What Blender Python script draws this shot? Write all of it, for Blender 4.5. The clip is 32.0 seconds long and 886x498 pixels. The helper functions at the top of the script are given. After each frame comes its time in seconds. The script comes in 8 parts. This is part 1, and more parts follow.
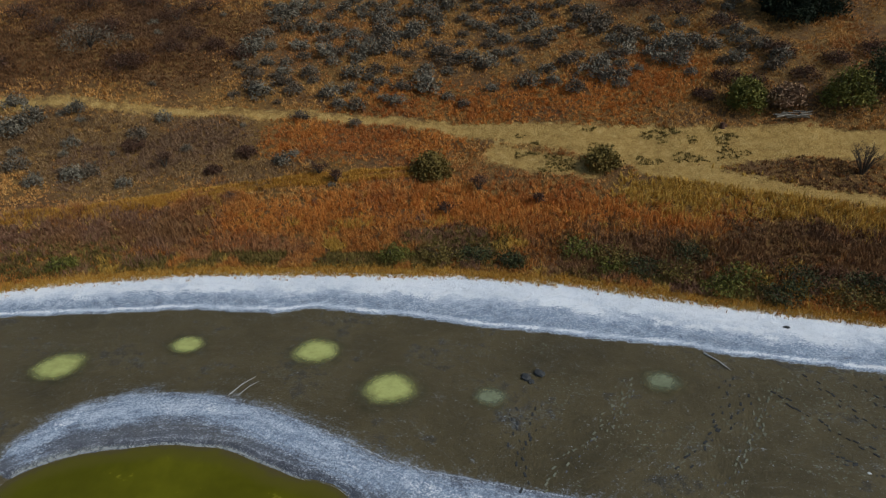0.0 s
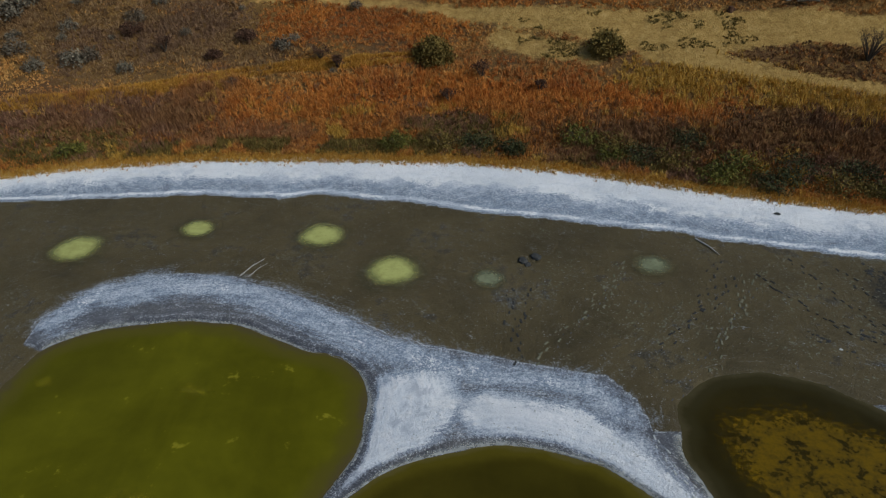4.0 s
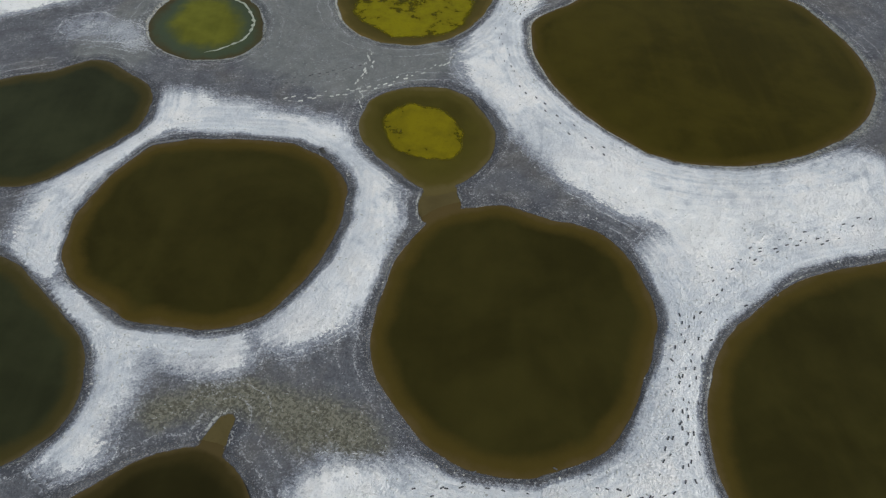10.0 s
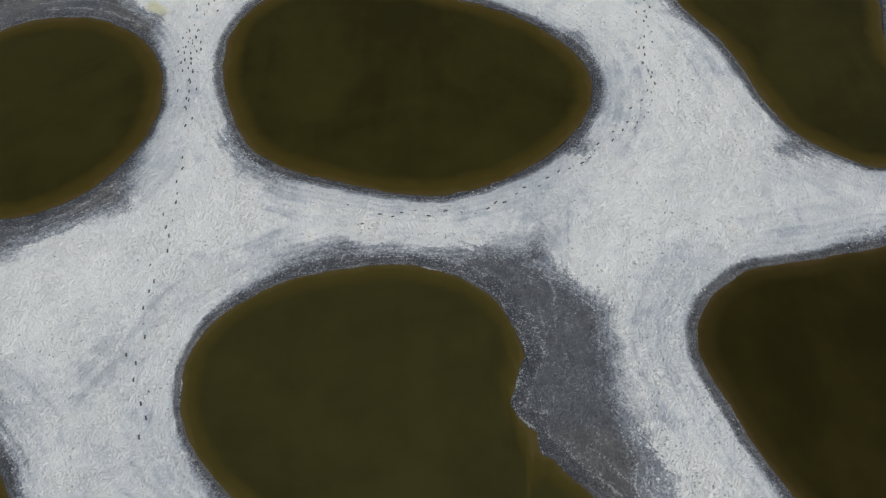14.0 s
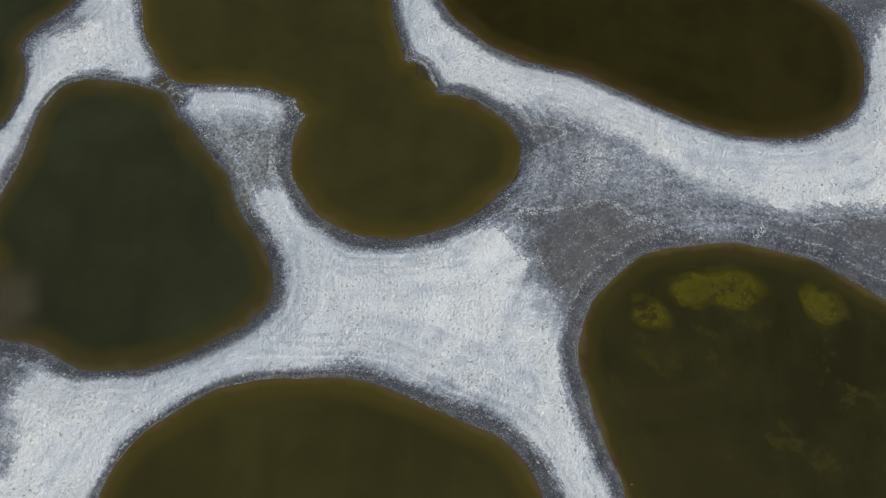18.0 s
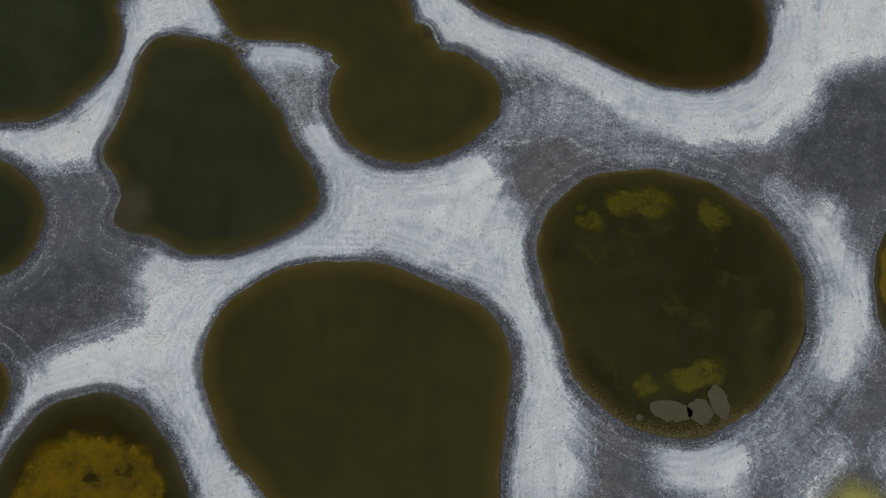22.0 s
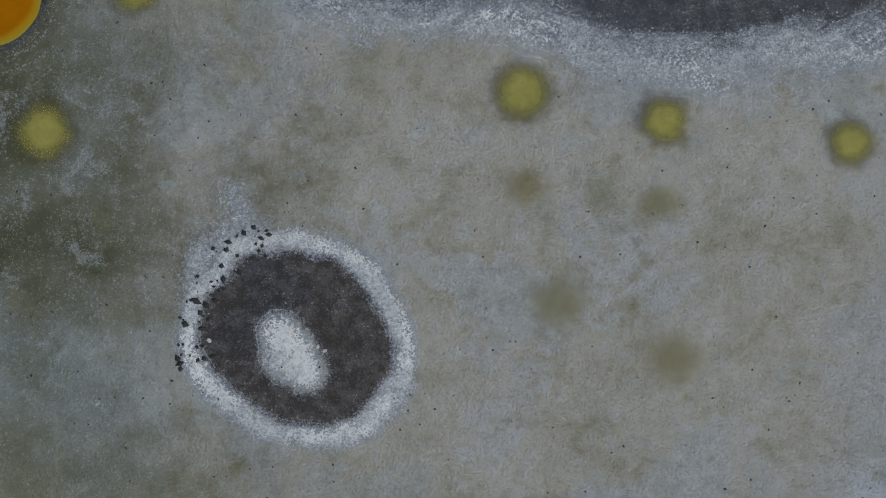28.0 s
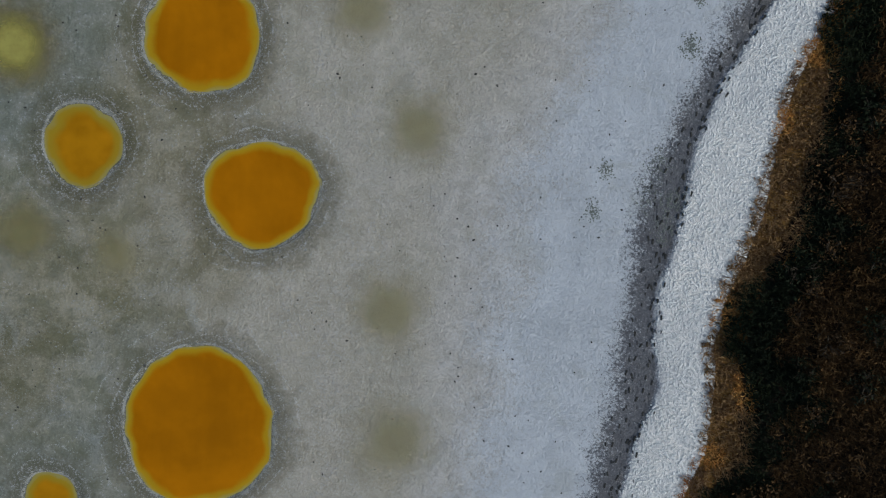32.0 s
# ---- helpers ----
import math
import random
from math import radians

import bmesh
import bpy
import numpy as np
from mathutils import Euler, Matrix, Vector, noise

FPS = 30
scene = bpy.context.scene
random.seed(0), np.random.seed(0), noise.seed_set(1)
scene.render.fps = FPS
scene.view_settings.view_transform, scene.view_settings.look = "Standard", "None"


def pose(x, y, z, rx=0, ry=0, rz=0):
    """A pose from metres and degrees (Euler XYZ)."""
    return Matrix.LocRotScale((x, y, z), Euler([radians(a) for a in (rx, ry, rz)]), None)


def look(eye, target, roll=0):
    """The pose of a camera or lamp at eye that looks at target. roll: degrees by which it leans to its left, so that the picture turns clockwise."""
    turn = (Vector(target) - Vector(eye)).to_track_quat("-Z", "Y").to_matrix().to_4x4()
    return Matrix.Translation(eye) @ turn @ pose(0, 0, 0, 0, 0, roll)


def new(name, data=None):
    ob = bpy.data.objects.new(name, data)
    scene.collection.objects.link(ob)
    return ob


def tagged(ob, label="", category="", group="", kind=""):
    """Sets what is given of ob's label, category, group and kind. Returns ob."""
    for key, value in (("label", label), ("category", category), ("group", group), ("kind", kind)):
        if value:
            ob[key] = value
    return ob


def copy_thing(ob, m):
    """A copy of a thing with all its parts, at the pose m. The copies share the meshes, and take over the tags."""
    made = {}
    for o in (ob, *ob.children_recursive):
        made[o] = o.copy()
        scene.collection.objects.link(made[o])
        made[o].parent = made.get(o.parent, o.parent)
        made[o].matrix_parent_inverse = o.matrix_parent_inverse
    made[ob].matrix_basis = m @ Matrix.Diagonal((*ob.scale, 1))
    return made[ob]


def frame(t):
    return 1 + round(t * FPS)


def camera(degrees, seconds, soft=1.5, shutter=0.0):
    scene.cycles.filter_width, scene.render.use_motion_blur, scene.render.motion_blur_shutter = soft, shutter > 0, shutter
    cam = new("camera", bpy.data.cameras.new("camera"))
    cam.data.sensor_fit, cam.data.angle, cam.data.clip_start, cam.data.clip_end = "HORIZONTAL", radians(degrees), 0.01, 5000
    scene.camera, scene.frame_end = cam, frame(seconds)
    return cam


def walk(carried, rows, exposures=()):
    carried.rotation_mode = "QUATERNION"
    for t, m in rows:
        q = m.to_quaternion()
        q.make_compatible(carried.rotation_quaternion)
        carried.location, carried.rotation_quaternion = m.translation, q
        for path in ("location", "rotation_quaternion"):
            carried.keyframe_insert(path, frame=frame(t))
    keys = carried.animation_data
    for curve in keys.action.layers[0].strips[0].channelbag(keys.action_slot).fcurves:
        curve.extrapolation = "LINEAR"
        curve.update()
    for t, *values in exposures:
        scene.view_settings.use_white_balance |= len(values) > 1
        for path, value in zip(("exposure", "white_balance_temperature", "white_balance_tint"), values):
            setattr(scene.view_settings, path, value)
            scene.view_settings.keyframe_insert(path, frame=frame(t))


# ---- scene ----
# The camera: a drone that backs away over the lake while it tips its lens down.
cam = camera(62.64, 32.0, soft=1.2)


def shot(x, y, z, pitch, yaw, roll):
    return pose(x, y, z, 90 + pitch, 0, yaw) @ pose(0, 0, 0, 0, 0, roll)


# seconds, x, y, z, pitch, yaw, roll
FLIGHT = [
    (0.0, -12.15, 75.32, 29.63, -24.12, 0.23, -0.04),
    (0.5, -12.14, 75.35, 29.72, -25.14, 0.26, -0.04),
    (1.0, -12.14, 75.35, 29.80, -26.19, 0.29, 0.04),
    (1.5, -12.10, 75.35, 29.87, -27.25, 0.37, 0.06),
    (2.0, -12.03, 75.38, 29.99, -28.38, 0.45, 0.05),
    (2.5, -11.98, 75.28, 29.96, -29.37, 0.53, 0.06),
    (3.0, -11.93, 74.99, 30.09, -30.51, 0.58, 0.07),
    (3.5, -11.94, 74.52, 30.22, -31.72, 0.57, 0.14),
    (4.0, -11.96, 73.83, 30.35, -32.98, 0.53, 0.01),
    (4.5, -11.98, 72.72, 30.46, -34.26, 0.49, -0.00),
    (5.0, -11.97, 71.04, 30.50, -35.52, 0.47, 0.01),
    (5.5, -11.90, 68.60, 30.46, -36.72, 0.51, 0.31),
    (6.0, -11.75, 65.23, 30.30, -37.83, 0.63, 0.25),
    (6.5, -11.56, 61.14, 30.22, -39.03, 0.74, 0.20),
    (7.0, -11.25, 56.43, 30.25, -40.35, 0.90, 0.08),
    (7.5, -10.71, 51.16, 30.49, -41.86, 1.25, -0.20),
    (8.0, -10.21, 45.00, 30.37, -42.91, 1.39, -0.36),
    (8.5, -9.69, 38.34, 30.00, -43.75, 1.31, -0.30),
    (9.0, -8.98, 31.54, 30.00, -45.10, 1.55, -0.40),
    (9.5, -8.29, 24.46, 30.17, -46.64, 1.56, -0.26),
    (10.0, -8.02, 17.20, 31.24, -49.10, 0.74, 0.16),
    (10.5, -7.26, 9.37, 31.78, -50.92, 0.69, 0.14),
    (11.0, -6.38, 0.64, 31.68, -51.57, 0.78, 0.05),
    (11.5, -5.52, -8.10, 31.75, -52.77, 0.71, -0.10),
    (12.0, -4.68, -17.09, 32.11, -54.13, 0.54, -0.12),
    (12.5, -4.13, -27.04, 32.13, -54.56, -0.04, -0.04),
    (13.0, -3.31, -35.60, 32.22, -55.82, -0.11, -0.06),
    (13.5, -2.53, -44.99, 32.26, -57.00, -0.28, 0.02),
    (14.0, -1.63, -54.52, 31.40, -57.07, 0.07, 0.02),
    (14.5, -0.78, -64.84, 31.34, -56.76, 0.04, -0.02),
    (15.0, 0.15, -73.66, 31.28, -58.73, 0.13, -0.05),
    (15.5, 0.97, -82.38, 31.19, -60.63, -0.05, 0.03),
    (16.0, 1.55, -89.76, 30.70, -61.95, -0.21, 0.00),
    (16.5, 2.00, -95.75, 30.01, -62.94, -0.30, -0.00),
    (17.0, 2.40, -100.32, 29.35, -63.85, -0.26, 0.01),
    (17.5, 2.85, -103.43, 28.92, -64.94, -0.05, 0.06),
    (18.0, 3.43, -105.04, 28.94, -66.47, 0.39, -0.19),
    (18.5, 3.86, -105.68, 29.32, -67.61, 0.42, -0.11),
    (19.0, 4.19, -105.95, 30.23, -68.82, 0.61, -0.18),
    (19.5, 4.35, -106.24, 31.41, -69.83, 0.64, -0.12),
    (20.0, 4.42, -106.48, 33.06, -70.81, 0.72, -0.08),
    (20.5, 4.30, -106.54, 35.02, -71.92, 0.67, 0.04),
    (21.0, 4.11, -106.75, 37.01, -72.82, 0.74, 0.04),
    (21.5, 3.92, -107.30, 39.10, -73.59, 0.81, 0.06),
    (22.0, 3.66, -108.67, 40.50, -74.28, 0.89, 0.05),
    (22.5, 3.39, -110.73, 41.21, -75.37, 0.89, 0.08),
    (23.0, 3.12, -113.53, 41.72, -76.71, 0.97, 0.02),
    (23.5, 2.88, -117.10, 41.94, -78.20, 1.03, -0.00),
    (24.0, 2.69, -121.81, 41.95, -79.23, 1.08, -0.02),
    (24.5, 2.56, -126.87, 41.88, -80.63, 1.14, -0.07),
    (25.0, 2.67, -132.12, 41.53, -82.03, 1.55, -0.08),
    (25.5, 3.12, -137.75, 40.84, -83.44, 2.38, -0.04),
    (26.0, 3.73, -143.80, 40.17, -84.85, 3.19, 0.01),
    (26.5, 4.30, -150.30, 39.86, -86.30, 3.55, 0.02),
    (27.0, 4.80, -157.03, 39.84, -87.75, 3.53, -0.01),
    (27.5, 5.31, -163.85, 39.92, -89.30, 3.45, -0.01),
    (28.0, 5.92, -170.74, 40.03, -90.97, 3.41, 0.00),
    (28.5, 6.58, -177.86, 40.18, -92.51, 3.34, -0.01),
    (29.0, 7.22, -185.16, 40.48, -93.90, 3.33, 0.02),
    (29.5, 7.81, -192.43, 40.72, -95.46, 2.94, 0.00),
    (30.0, 8.50, -199.88, 41.22, -95.19, 2.83, 0.01),
    (30.5, 8.98, -205.37, 41.46, -95.32, 2.69, 0.00),
    (31.0, 9.43, -209.73, 41.74, -94.77, 2.60, -0.00),
    (31.5, 9.78, -212.43, 41.87, -94.62, 2.62, -0.00),
    (32.0, 10.13, -213.81, 42.02, -94.58, 2.54, 0.01),
]
# stops and white balance as the camera lifts and lowers its exposure
LIGHT = [(0.0, -0.04, 5750), (2.0, -0.18, 5810), (3.5, -0.25, 5850), (6.0, 0.32, 6050), (7.0, 0.50, 6300), (7.5, 0.28, 6330), (8.0, 0.19, 6350), (9.0, 0.12, 6400), (10.0, 0.15, 6400), (11.0, 0.24, 6450), (12.0, -0.04, 6500), (13.0, -0.05, 6500), (14.0, -0.06, 6500), (15.0, -0.14, 6450), (15.5, -0.22, 6450),
         (18.0, 0.14, 6400), (19.0, -0.07, 6400), (20.0, -0.22, 6400), (21.0, -0.26, 6400), (22.0, -0.24, 6400), (24.0, -0.22, 6450), (27.0, -0.28, 6100), (28.0, -0.36, 6080), (29.0, -0.37, 6050), (30.0, -0.38, 6030), (31.0, -0.29, 6010), (32.0, -0.19, 6000)]
walk(cam, [(row[0], shot(*row[1:])) for row in FLIGHT], [(t, stops, kelvin, 4) for t, stops, kelvin in LIGHT])

# ---- light ----
SUN_ELEVATION, SUN_TURN = 40.0, 115.0
world = bpy.data.worlds.new("sky")
scene.world = world
world.use_nodes = True
sky = world.node_tree.nodes.new("ShaderNodeTexSky")
sky.sky_type, sky.sun_disc = "NISHITA", False
sky.sun_elevation, sky.sun_rotation = radians(SUN_ELEVATION), radians(SUN_TURN)
sky.air_density, sky.dust_density = 1.2, 2.5
backing = world.node_tree.nodes["Background"]
backing.inputs["Strength"].default_value = 0.075
world.node_tree.links.new(sky.outputs[0], backing.inputs["Color"])
sun_data = bpy.data.lights.new("sun", "SUN")
sun_data.energy, sun_data.angle, sun_data.color = 2.4, radians(3), (1.0, 0.975, 0.93)
sun = new("sun", sun_data)
sun_way = Vector((math.sin(radians(SUN_TURN)) * math.cos(radians(SUN_ELEVATION)),
                  math.cos(radians(SUN_TURN)) * math.cos(radians(SUN_ELEVATION)), math.sin(radians(SUN_ELEVATION))))
sun.matrix_world = look(sun_way * 300, (0, 0, 0))
scene.view_settings.exposure = 0.0


# ---- material tools ----
class Nodes:
    """Short hand for building a node material."""

    def __init__(self, name):
        self.mat = bpy.data.materials.new(name)
        self.mat.use_nodes = True
        self.tree = self.mat.node_tree
        self.shader = self.tree.nodes["Principled BSDF"]
        self.place = self.tree.nodes.new("ShaderNodeNewGeometry").outputs["Position"]

    def put(self, socket, value):
        if isinstance(value, bpy.types.NodeSocket):
            self.tree.links.new(value, socket)
        elif isinstance(value, (tuple, list)):
            socket.default_value = (*value, 1.0) if len(value) == 3 and socket.type == "RGBA" else value
        else:
            socket.default_value = value

    def noise(self, scale, detail=4.0, rough=0.55, warp=0.0, place=None):
        n = self.tree.nodes.new("ShaderNodeTexNoise")
        n.inputs["Scale"].default_value, n.inputs["Detail"].default_value = scale, detail
        n.inputs["Roughness"].default_value, n.inputs["Distortion"].default_value = rough, warp
        self.put(n.inputs["Vector"], place or self.place)
        return n.outputs["Fac"]

    def cells(self, scale, feature="F1"):
        n = self.tree.nodes.new("ShaderNodeTexVoronoi")
        n.feature = feature
        n.inputs["Scale"].default_value = scale
        self.put(n.inputs["Vector"], self.place)
        return n.outputs["Distance"]

    def grit(self, scale, loose=0.05):
        """A random value for each small grain."""
        n = self.tree.nodes.new("ShaderNodeTexVoronoi")
        n.inputs["Scale"].default_value = scale
        w = self.tree.nodes.new("ShaderNodeTexNoise")
        w.inputs["Scale"].default_value, w.inputs["Detail"].default_value = scale * 0.9, 1.0
        self.put(w.inputs["Vector"], self.place)
        v = self.tree.nodes.new("ShaderNodeVectorMath")
        v.operation = "MULTIPLY_ADD"
        self.put(v.inputs[0], w.outputs["Color"])
        v.inputs[1].default_value = (loose * 2, loose * 2, 0.0)
        self.put(v.inputs[2], self.place)
        self.put(n.inputs["Vector"], v.outputs[0])
        s = self.tree.nodes.new("ShaderNodeSeparateColor")
        self.put(s.inputs[0], n.outputs["Color"])
        return s.outputs[0]

    def stretch(self, x, y, z, turn=0.0):
        n = self.tree.nodes.new("ShaderNodeMapping")
        n.inputs["Scale"].default_value, n.inputs["Rotation"].default_value = (x, y, z), (0, 0, radians(turn))
        self.put(n.inputs["Vector"], self.place)
        return n.outputs["Vector"]

    def math(self, op, a, b=0.0, c=0.0, clamp=False):
        n = self.tree.nodes.new("ShaderNodeMath")
        n.operation, n.use_clamp = op, clamp
        for socket, v in zip(n.inputs, (a, b, c)):
            self.put(socket, v)
        return n.outputs[0]

    def add(self, *terms):
        out = terms[0]
        for t in terms[1:]:
            out = self.math("ADD", out, t)
        return out

    def times(self, a, b):
        return self.math("MULTIPLY", a, b)

    def step(self, v, low, high, a=0.0, b=1.0):
        n = self.tree.nodes.new("ShaderNodeMapRange")
        n.interpolation_type = "SMOOTHSTEP"
        for socket, x in zip((n.inputs["Value"], n.inputs["From Min"], n.inputs["From Max"], n.inputs["To Min"], n.inputs["To Max"]), (v, low, high, a, b)):
            self.put(socket, x)
        return n.outputs["Result"]

    def mix(self, fac, a, b, kind="MIX"):
        n = self.tree.nodes.new("ShaderNodeMix")
        n.data_type, n.blend_type = "RGBA", kind
        self.put(n.inputs["Factor"], fac)
        self.put(n.inputs[6], a)
        self.put(n.inputs[7], b)
        return n.outputs[2]

    def ramp(self, fac, *stops):
        n = self.tree.nodes.new("ShaderNodeValToRGB")
        e = n.color_ramp.elements
        while len(e) < len(stops):
            e.new(0.5)
        for el, (at, colour) in zip(e, stops):
            el.position, el.color = at, (*colour, 1)
        self.put(n.inputs["Fac"], fac)
        return n.outputs["Color"]

    def attr(self, name):
        n = self.tree.nodes.new("ShaderNodeAttribute")
        n.attribute_name = name
        return n.outputs["Fac"]

    def chance(self, island=False):
        if island:
            return self.tree.nodes.new("ShaderNodeNewGeometry").outputs["Random Per Island"]
        return self.tree.nodes.new("ShaderNodeObjectInfo").outputs["Random"]

    def bump(self, height, strength=0.5, distance=0.05):
        n = self.tree.nodes.new("ShaderNodeBump")
        n.inputs["Strength"].default_value, n.inputs["Distance"].default_value = strength, distance
        self.put(n.inputs["Height"], height)
        self.put(self.shader.inputs["Normal"], n.outputs["Normal"])

    def done(self, colour, rough=0.9, **more):
        self.put(self.shader.inputs["Base Color"], colour)
        self.put(self.shader.inputs["Roughness"], rough)
        for key, value in more.items():
            self.put(self.shader.inputs[key.replace("_", " ")], value)
        return self.mat


def lake_material():
    """Salt crust, grey mud, brown mud, pale silt and hillside soil, laid by coverage values on the sheet."""
    m = Nodes("salt_lake_ground")
    salt, water, mud, silt, land = (m.attr(k) for k in ("salt", "water", "mud", "silt", "land"))
    fine, grain, mid, wide = m.noise(7.0, 5, 0.7), m.noise(17.0, 2, 0.6), m.noise(1.1, 5, 0.62), m.noise(0.16, 4, 0.55)
    big = m.noise(0.45, 4, 0.6)

    def swing(v, by):
        return m.times(m.math("SUBTRACT", v, 0.5), by)

    # old shore lines: streaks that run along the pools
    lines = m.tree.nodes.new("ShaderNodeCombineXYZ")
    m.put(lines.inputs[0], m.times(water, 2.6))
    m.put(lines.inputs[1], m.times(wide, 3.0))
    streak = m.noise(1.0, 4, 0.65, 0.0, lines.outputs[0])
    # finer hairlines of salt along the same shores
    strands = m.tree.nodes.new("ShaderNodeCombineXYZ")
    m.put(strands.inputs[0], m.times(water, 5.5))
    m.put(strands.inputs[1], m.times(m.noise(0.35, 3), 5.0))
    hair = m.noise(1.0, 3, 0.7, 0.0, strands.outputs[0])
    chip, dot = m.grit(9.0), m.grit(17.0, 0.03)
    # grey crust: charcoal, sown with salt grains
    grey = m.ramp(m.add(0.5, swing(mid, 0.6), swing(fine, 0.42), swing(streak, 0.25), swing(big, 0.5), swing(chip, 0.14), swing(dot, 0.12)), (0.2, (0.078, 0.079, 0.090)), (0.5, (0.132, 0.134, 0.149)), (0.85, (0.205, 0.208, 0.225)))
    grey = m.mix(m.times(m.step(m.add(m.noise(0.13, 3, 0.55, 0.4), swing(big, 0.5)), 0.44, 0.64), 0.45), grey, m.mix(m.step(m.add(mid, swing(fine, 0.8)), 0.35, 0.65), (0.118, 0.106, 0.094), (0.190, 0.173, 0.154)))
    sown = m.add(swing(big, 0.9), swing(mid, 0.5), swing(streak, 0.5))
    grey = m.mix(m.times(m.step(m.add(dot, sown), 0.88, 1.0), 0.22), grey, (0.46, 0.46, 0.48))
    grey = m.mix(m.times(m.step(m.add(chip, sown), 1.0, 1.1), 0.28), grey, (0.45, 0.45, 0.48))
    ashen = m.ramp(m.add(0.5, swing(fine, 0.7), swing(mid, 0.5), swing(big, 0.6), swing(streak, 0.2)), (0.2, (0.140, 0.144, 0.142)), (0.55, (0.205, 0.210, 0.206)), (0.85, (0.275, 0.280, 0.278)))
    grey = m.mix(m.step(m.add(m.attr("ash"), swing(big, 0.5), swing(mid, 0.3)), 0.15, 0.9, 0.0, 0.9), grey, ashen)
    # brown mud under a skin of brine
    brown = m.ramp(m.add(0.5, swing(wide, 1.2), swing(mid, 0.5), swing(streak, 0.3)), (0.2, (0.066, 0.050, 0.022)), (0.55, (0.106, 0.080, 0.036)), (0.85, (0.142, 0.110, 0.056)))
    flecks = m.step(m.add(chip, swing(big, 1.4), swing(wide, 1.2), swing(fine, 0.6)), 1.06, 1.16)
    brown = m.mix(m.times(flecks, 0.42), brown, (0.20, 0.195, 0.15))
    blots = m.step(m.add(mid, swing(wide, 1.1), swing(dot, 0.15)), 0.62, 0.72)
    brown = m.mix(m.times(blots, 0.6), brown, (0.030, 0.029, 0.027))
    # pale silt: greenish towards the pools, tan further on, bluish below the beach
    vast = m.noise(0.045, 3, 0.5)
    pale = m.ramp(m.add(0.5, swing(wide, 1.1), swing(vast, 1.3), swing(big, 0.45), swing(mid, 0.3)), (0.2, (0.094, 0.094, 0.052)), (0.42, (0.158, 0.160, 0.112)), (0.60, (0.210, 0.220, 0.192)), (0.85, (0.30, 0.325, 0.335)))
    tan = m.ramp(m.add(0.5, swing(big, 0.8), swing(mid, 0.6), swing(wide, 0.6)), (0.2, (0.325, 0.290, 0.210)), (0.55, (0.500, 0.462, 0.405)), (0.85, (0.600, 0.575, 0.550)))
    tan = m.mix(m.times(m.step(m.add(m.noise(0.10, 4, 0.6, 0.5), swing(mid, 0.25)), 0.47, 0.60), m.step(m.attr("ochre"), 0.0, 1.0, 0.75, 0.30)), tan, m.mix(m.step(m.add(mid, swing(fine, 0.6)), 0.35, 0.65), (0.385, 0.392, 0.405), (0.54, 0.545, 0.56)))
    pale = m.mix(m.step(m.add(m.attr("tan"), swing(wide, 0.7), swing(big, 0.3)), 0.05, 0.95, 0.0, 0.92), pale, tan)
    frost = m.ramp(m.add(0.5, swing(mid, 0.7), swing(streak, 0.4), swing(wide, 0.6)), (0.2, (0.45, 0.475, 0.52)), (0.8, (0.62, 0.645, 0.70)))
    frosted = m.add(m.attr("frost"), swing(wide, 0.5), swing(mid, 0.5), swing(chip, 0.35), swing(dot, 0.25))
    pale = m.mix(m.step(m.add(m.attr("lilac"), swing(big, 0.3), swing(wide, 0.4)), 0.1, 0.9, 0.0, 0.7), pale, m.mix(m.step(m.add(mid, swing(fine, 0.7)), 0.3, 0.7), (0.375, 0.372, 0.385), (0.52, 0.515, 0.53)))
    pits = m.math("MULTIPLY", m.step(m.add(chip, swing(mid, 0.9), swing(big, 0.5)), 0.22, 0.12), m.step(m.attr("frost"), 1.0, 0.3, 0.25, 1.0))
    pale = m.mix(m.times(m.step(m.add(dot, swing(big, 0.8), swing(mid, 0.5)), 0.84, 0.94), 0.30), pale, (0.50, 0.51, 0.48))
    pale = m.mix(m.step(frosted, 0.18, 0.85), pale, frost)
    pale = m.mix(m.times(pits, 0.15), pale, (0.10, 0.098, 0.080))
    pale = m.mix(m.times(m.step(dot, 0.12, 0.02), 0.12), pale, (0.13, 0.128, 0.105))
    # salt: thick and white, thin and blue-grey
    white = m.ramp(m.add(0.5, swing(mid, 1.0), swing(wide, 1.2), swing(big, 0.8), m.times(swing(streak, 1.25), m.step(m.noise(0.11, 3), 0.40, 0.60, 0.25, 1.0)), swing(dot, 0.12)), (0.18, (0.52, 0.535, 0.575)), (0.35, (0.72, 0.73, 0.755)), (0.52, (0.865, 0.852, 0.852)), (0.78, (0.93, 0.900, 0.880)))
    white = m.mix(m.times(m.step(m.add(m.noise(0.07, 3, 0.5), swing(big, 0.3)), 0.50, 0.66), 0.75), white, m.mix(m.step(m.add(streak, swing(mid, 0.5)), 0.3, 0.7), (0.56, 0.585, 0.635), (0.76, 0.775, 0.80)))
    white = m.mix(m.times(m.step(m.noise(0.09, 3, 0.5, 0.3), 0.52, 0.66), 0.6), white, (0.90, 0.865, 0.85))
    shored = m.step(m.add(water, swing(big, 1.8), swing(streak, 1.4), swing(wide, 1.5)), 2.6, 0.5)
    white = m.mix(m.times(shored, 0.55), white, m.mix(m.step(m.add(hair, swing(mid, 0.6)), 0.35, 0.7), (0.50, 0.525, 0.575), (0.72, 0.74, 0.775)))
    white = m.mix(m.times(m.step(m.add(water, swing(big, 1.5), swing(wide, 2.0)), 2.6, 4.6), 0.6), white, (0.93, 0.912, 0.895))
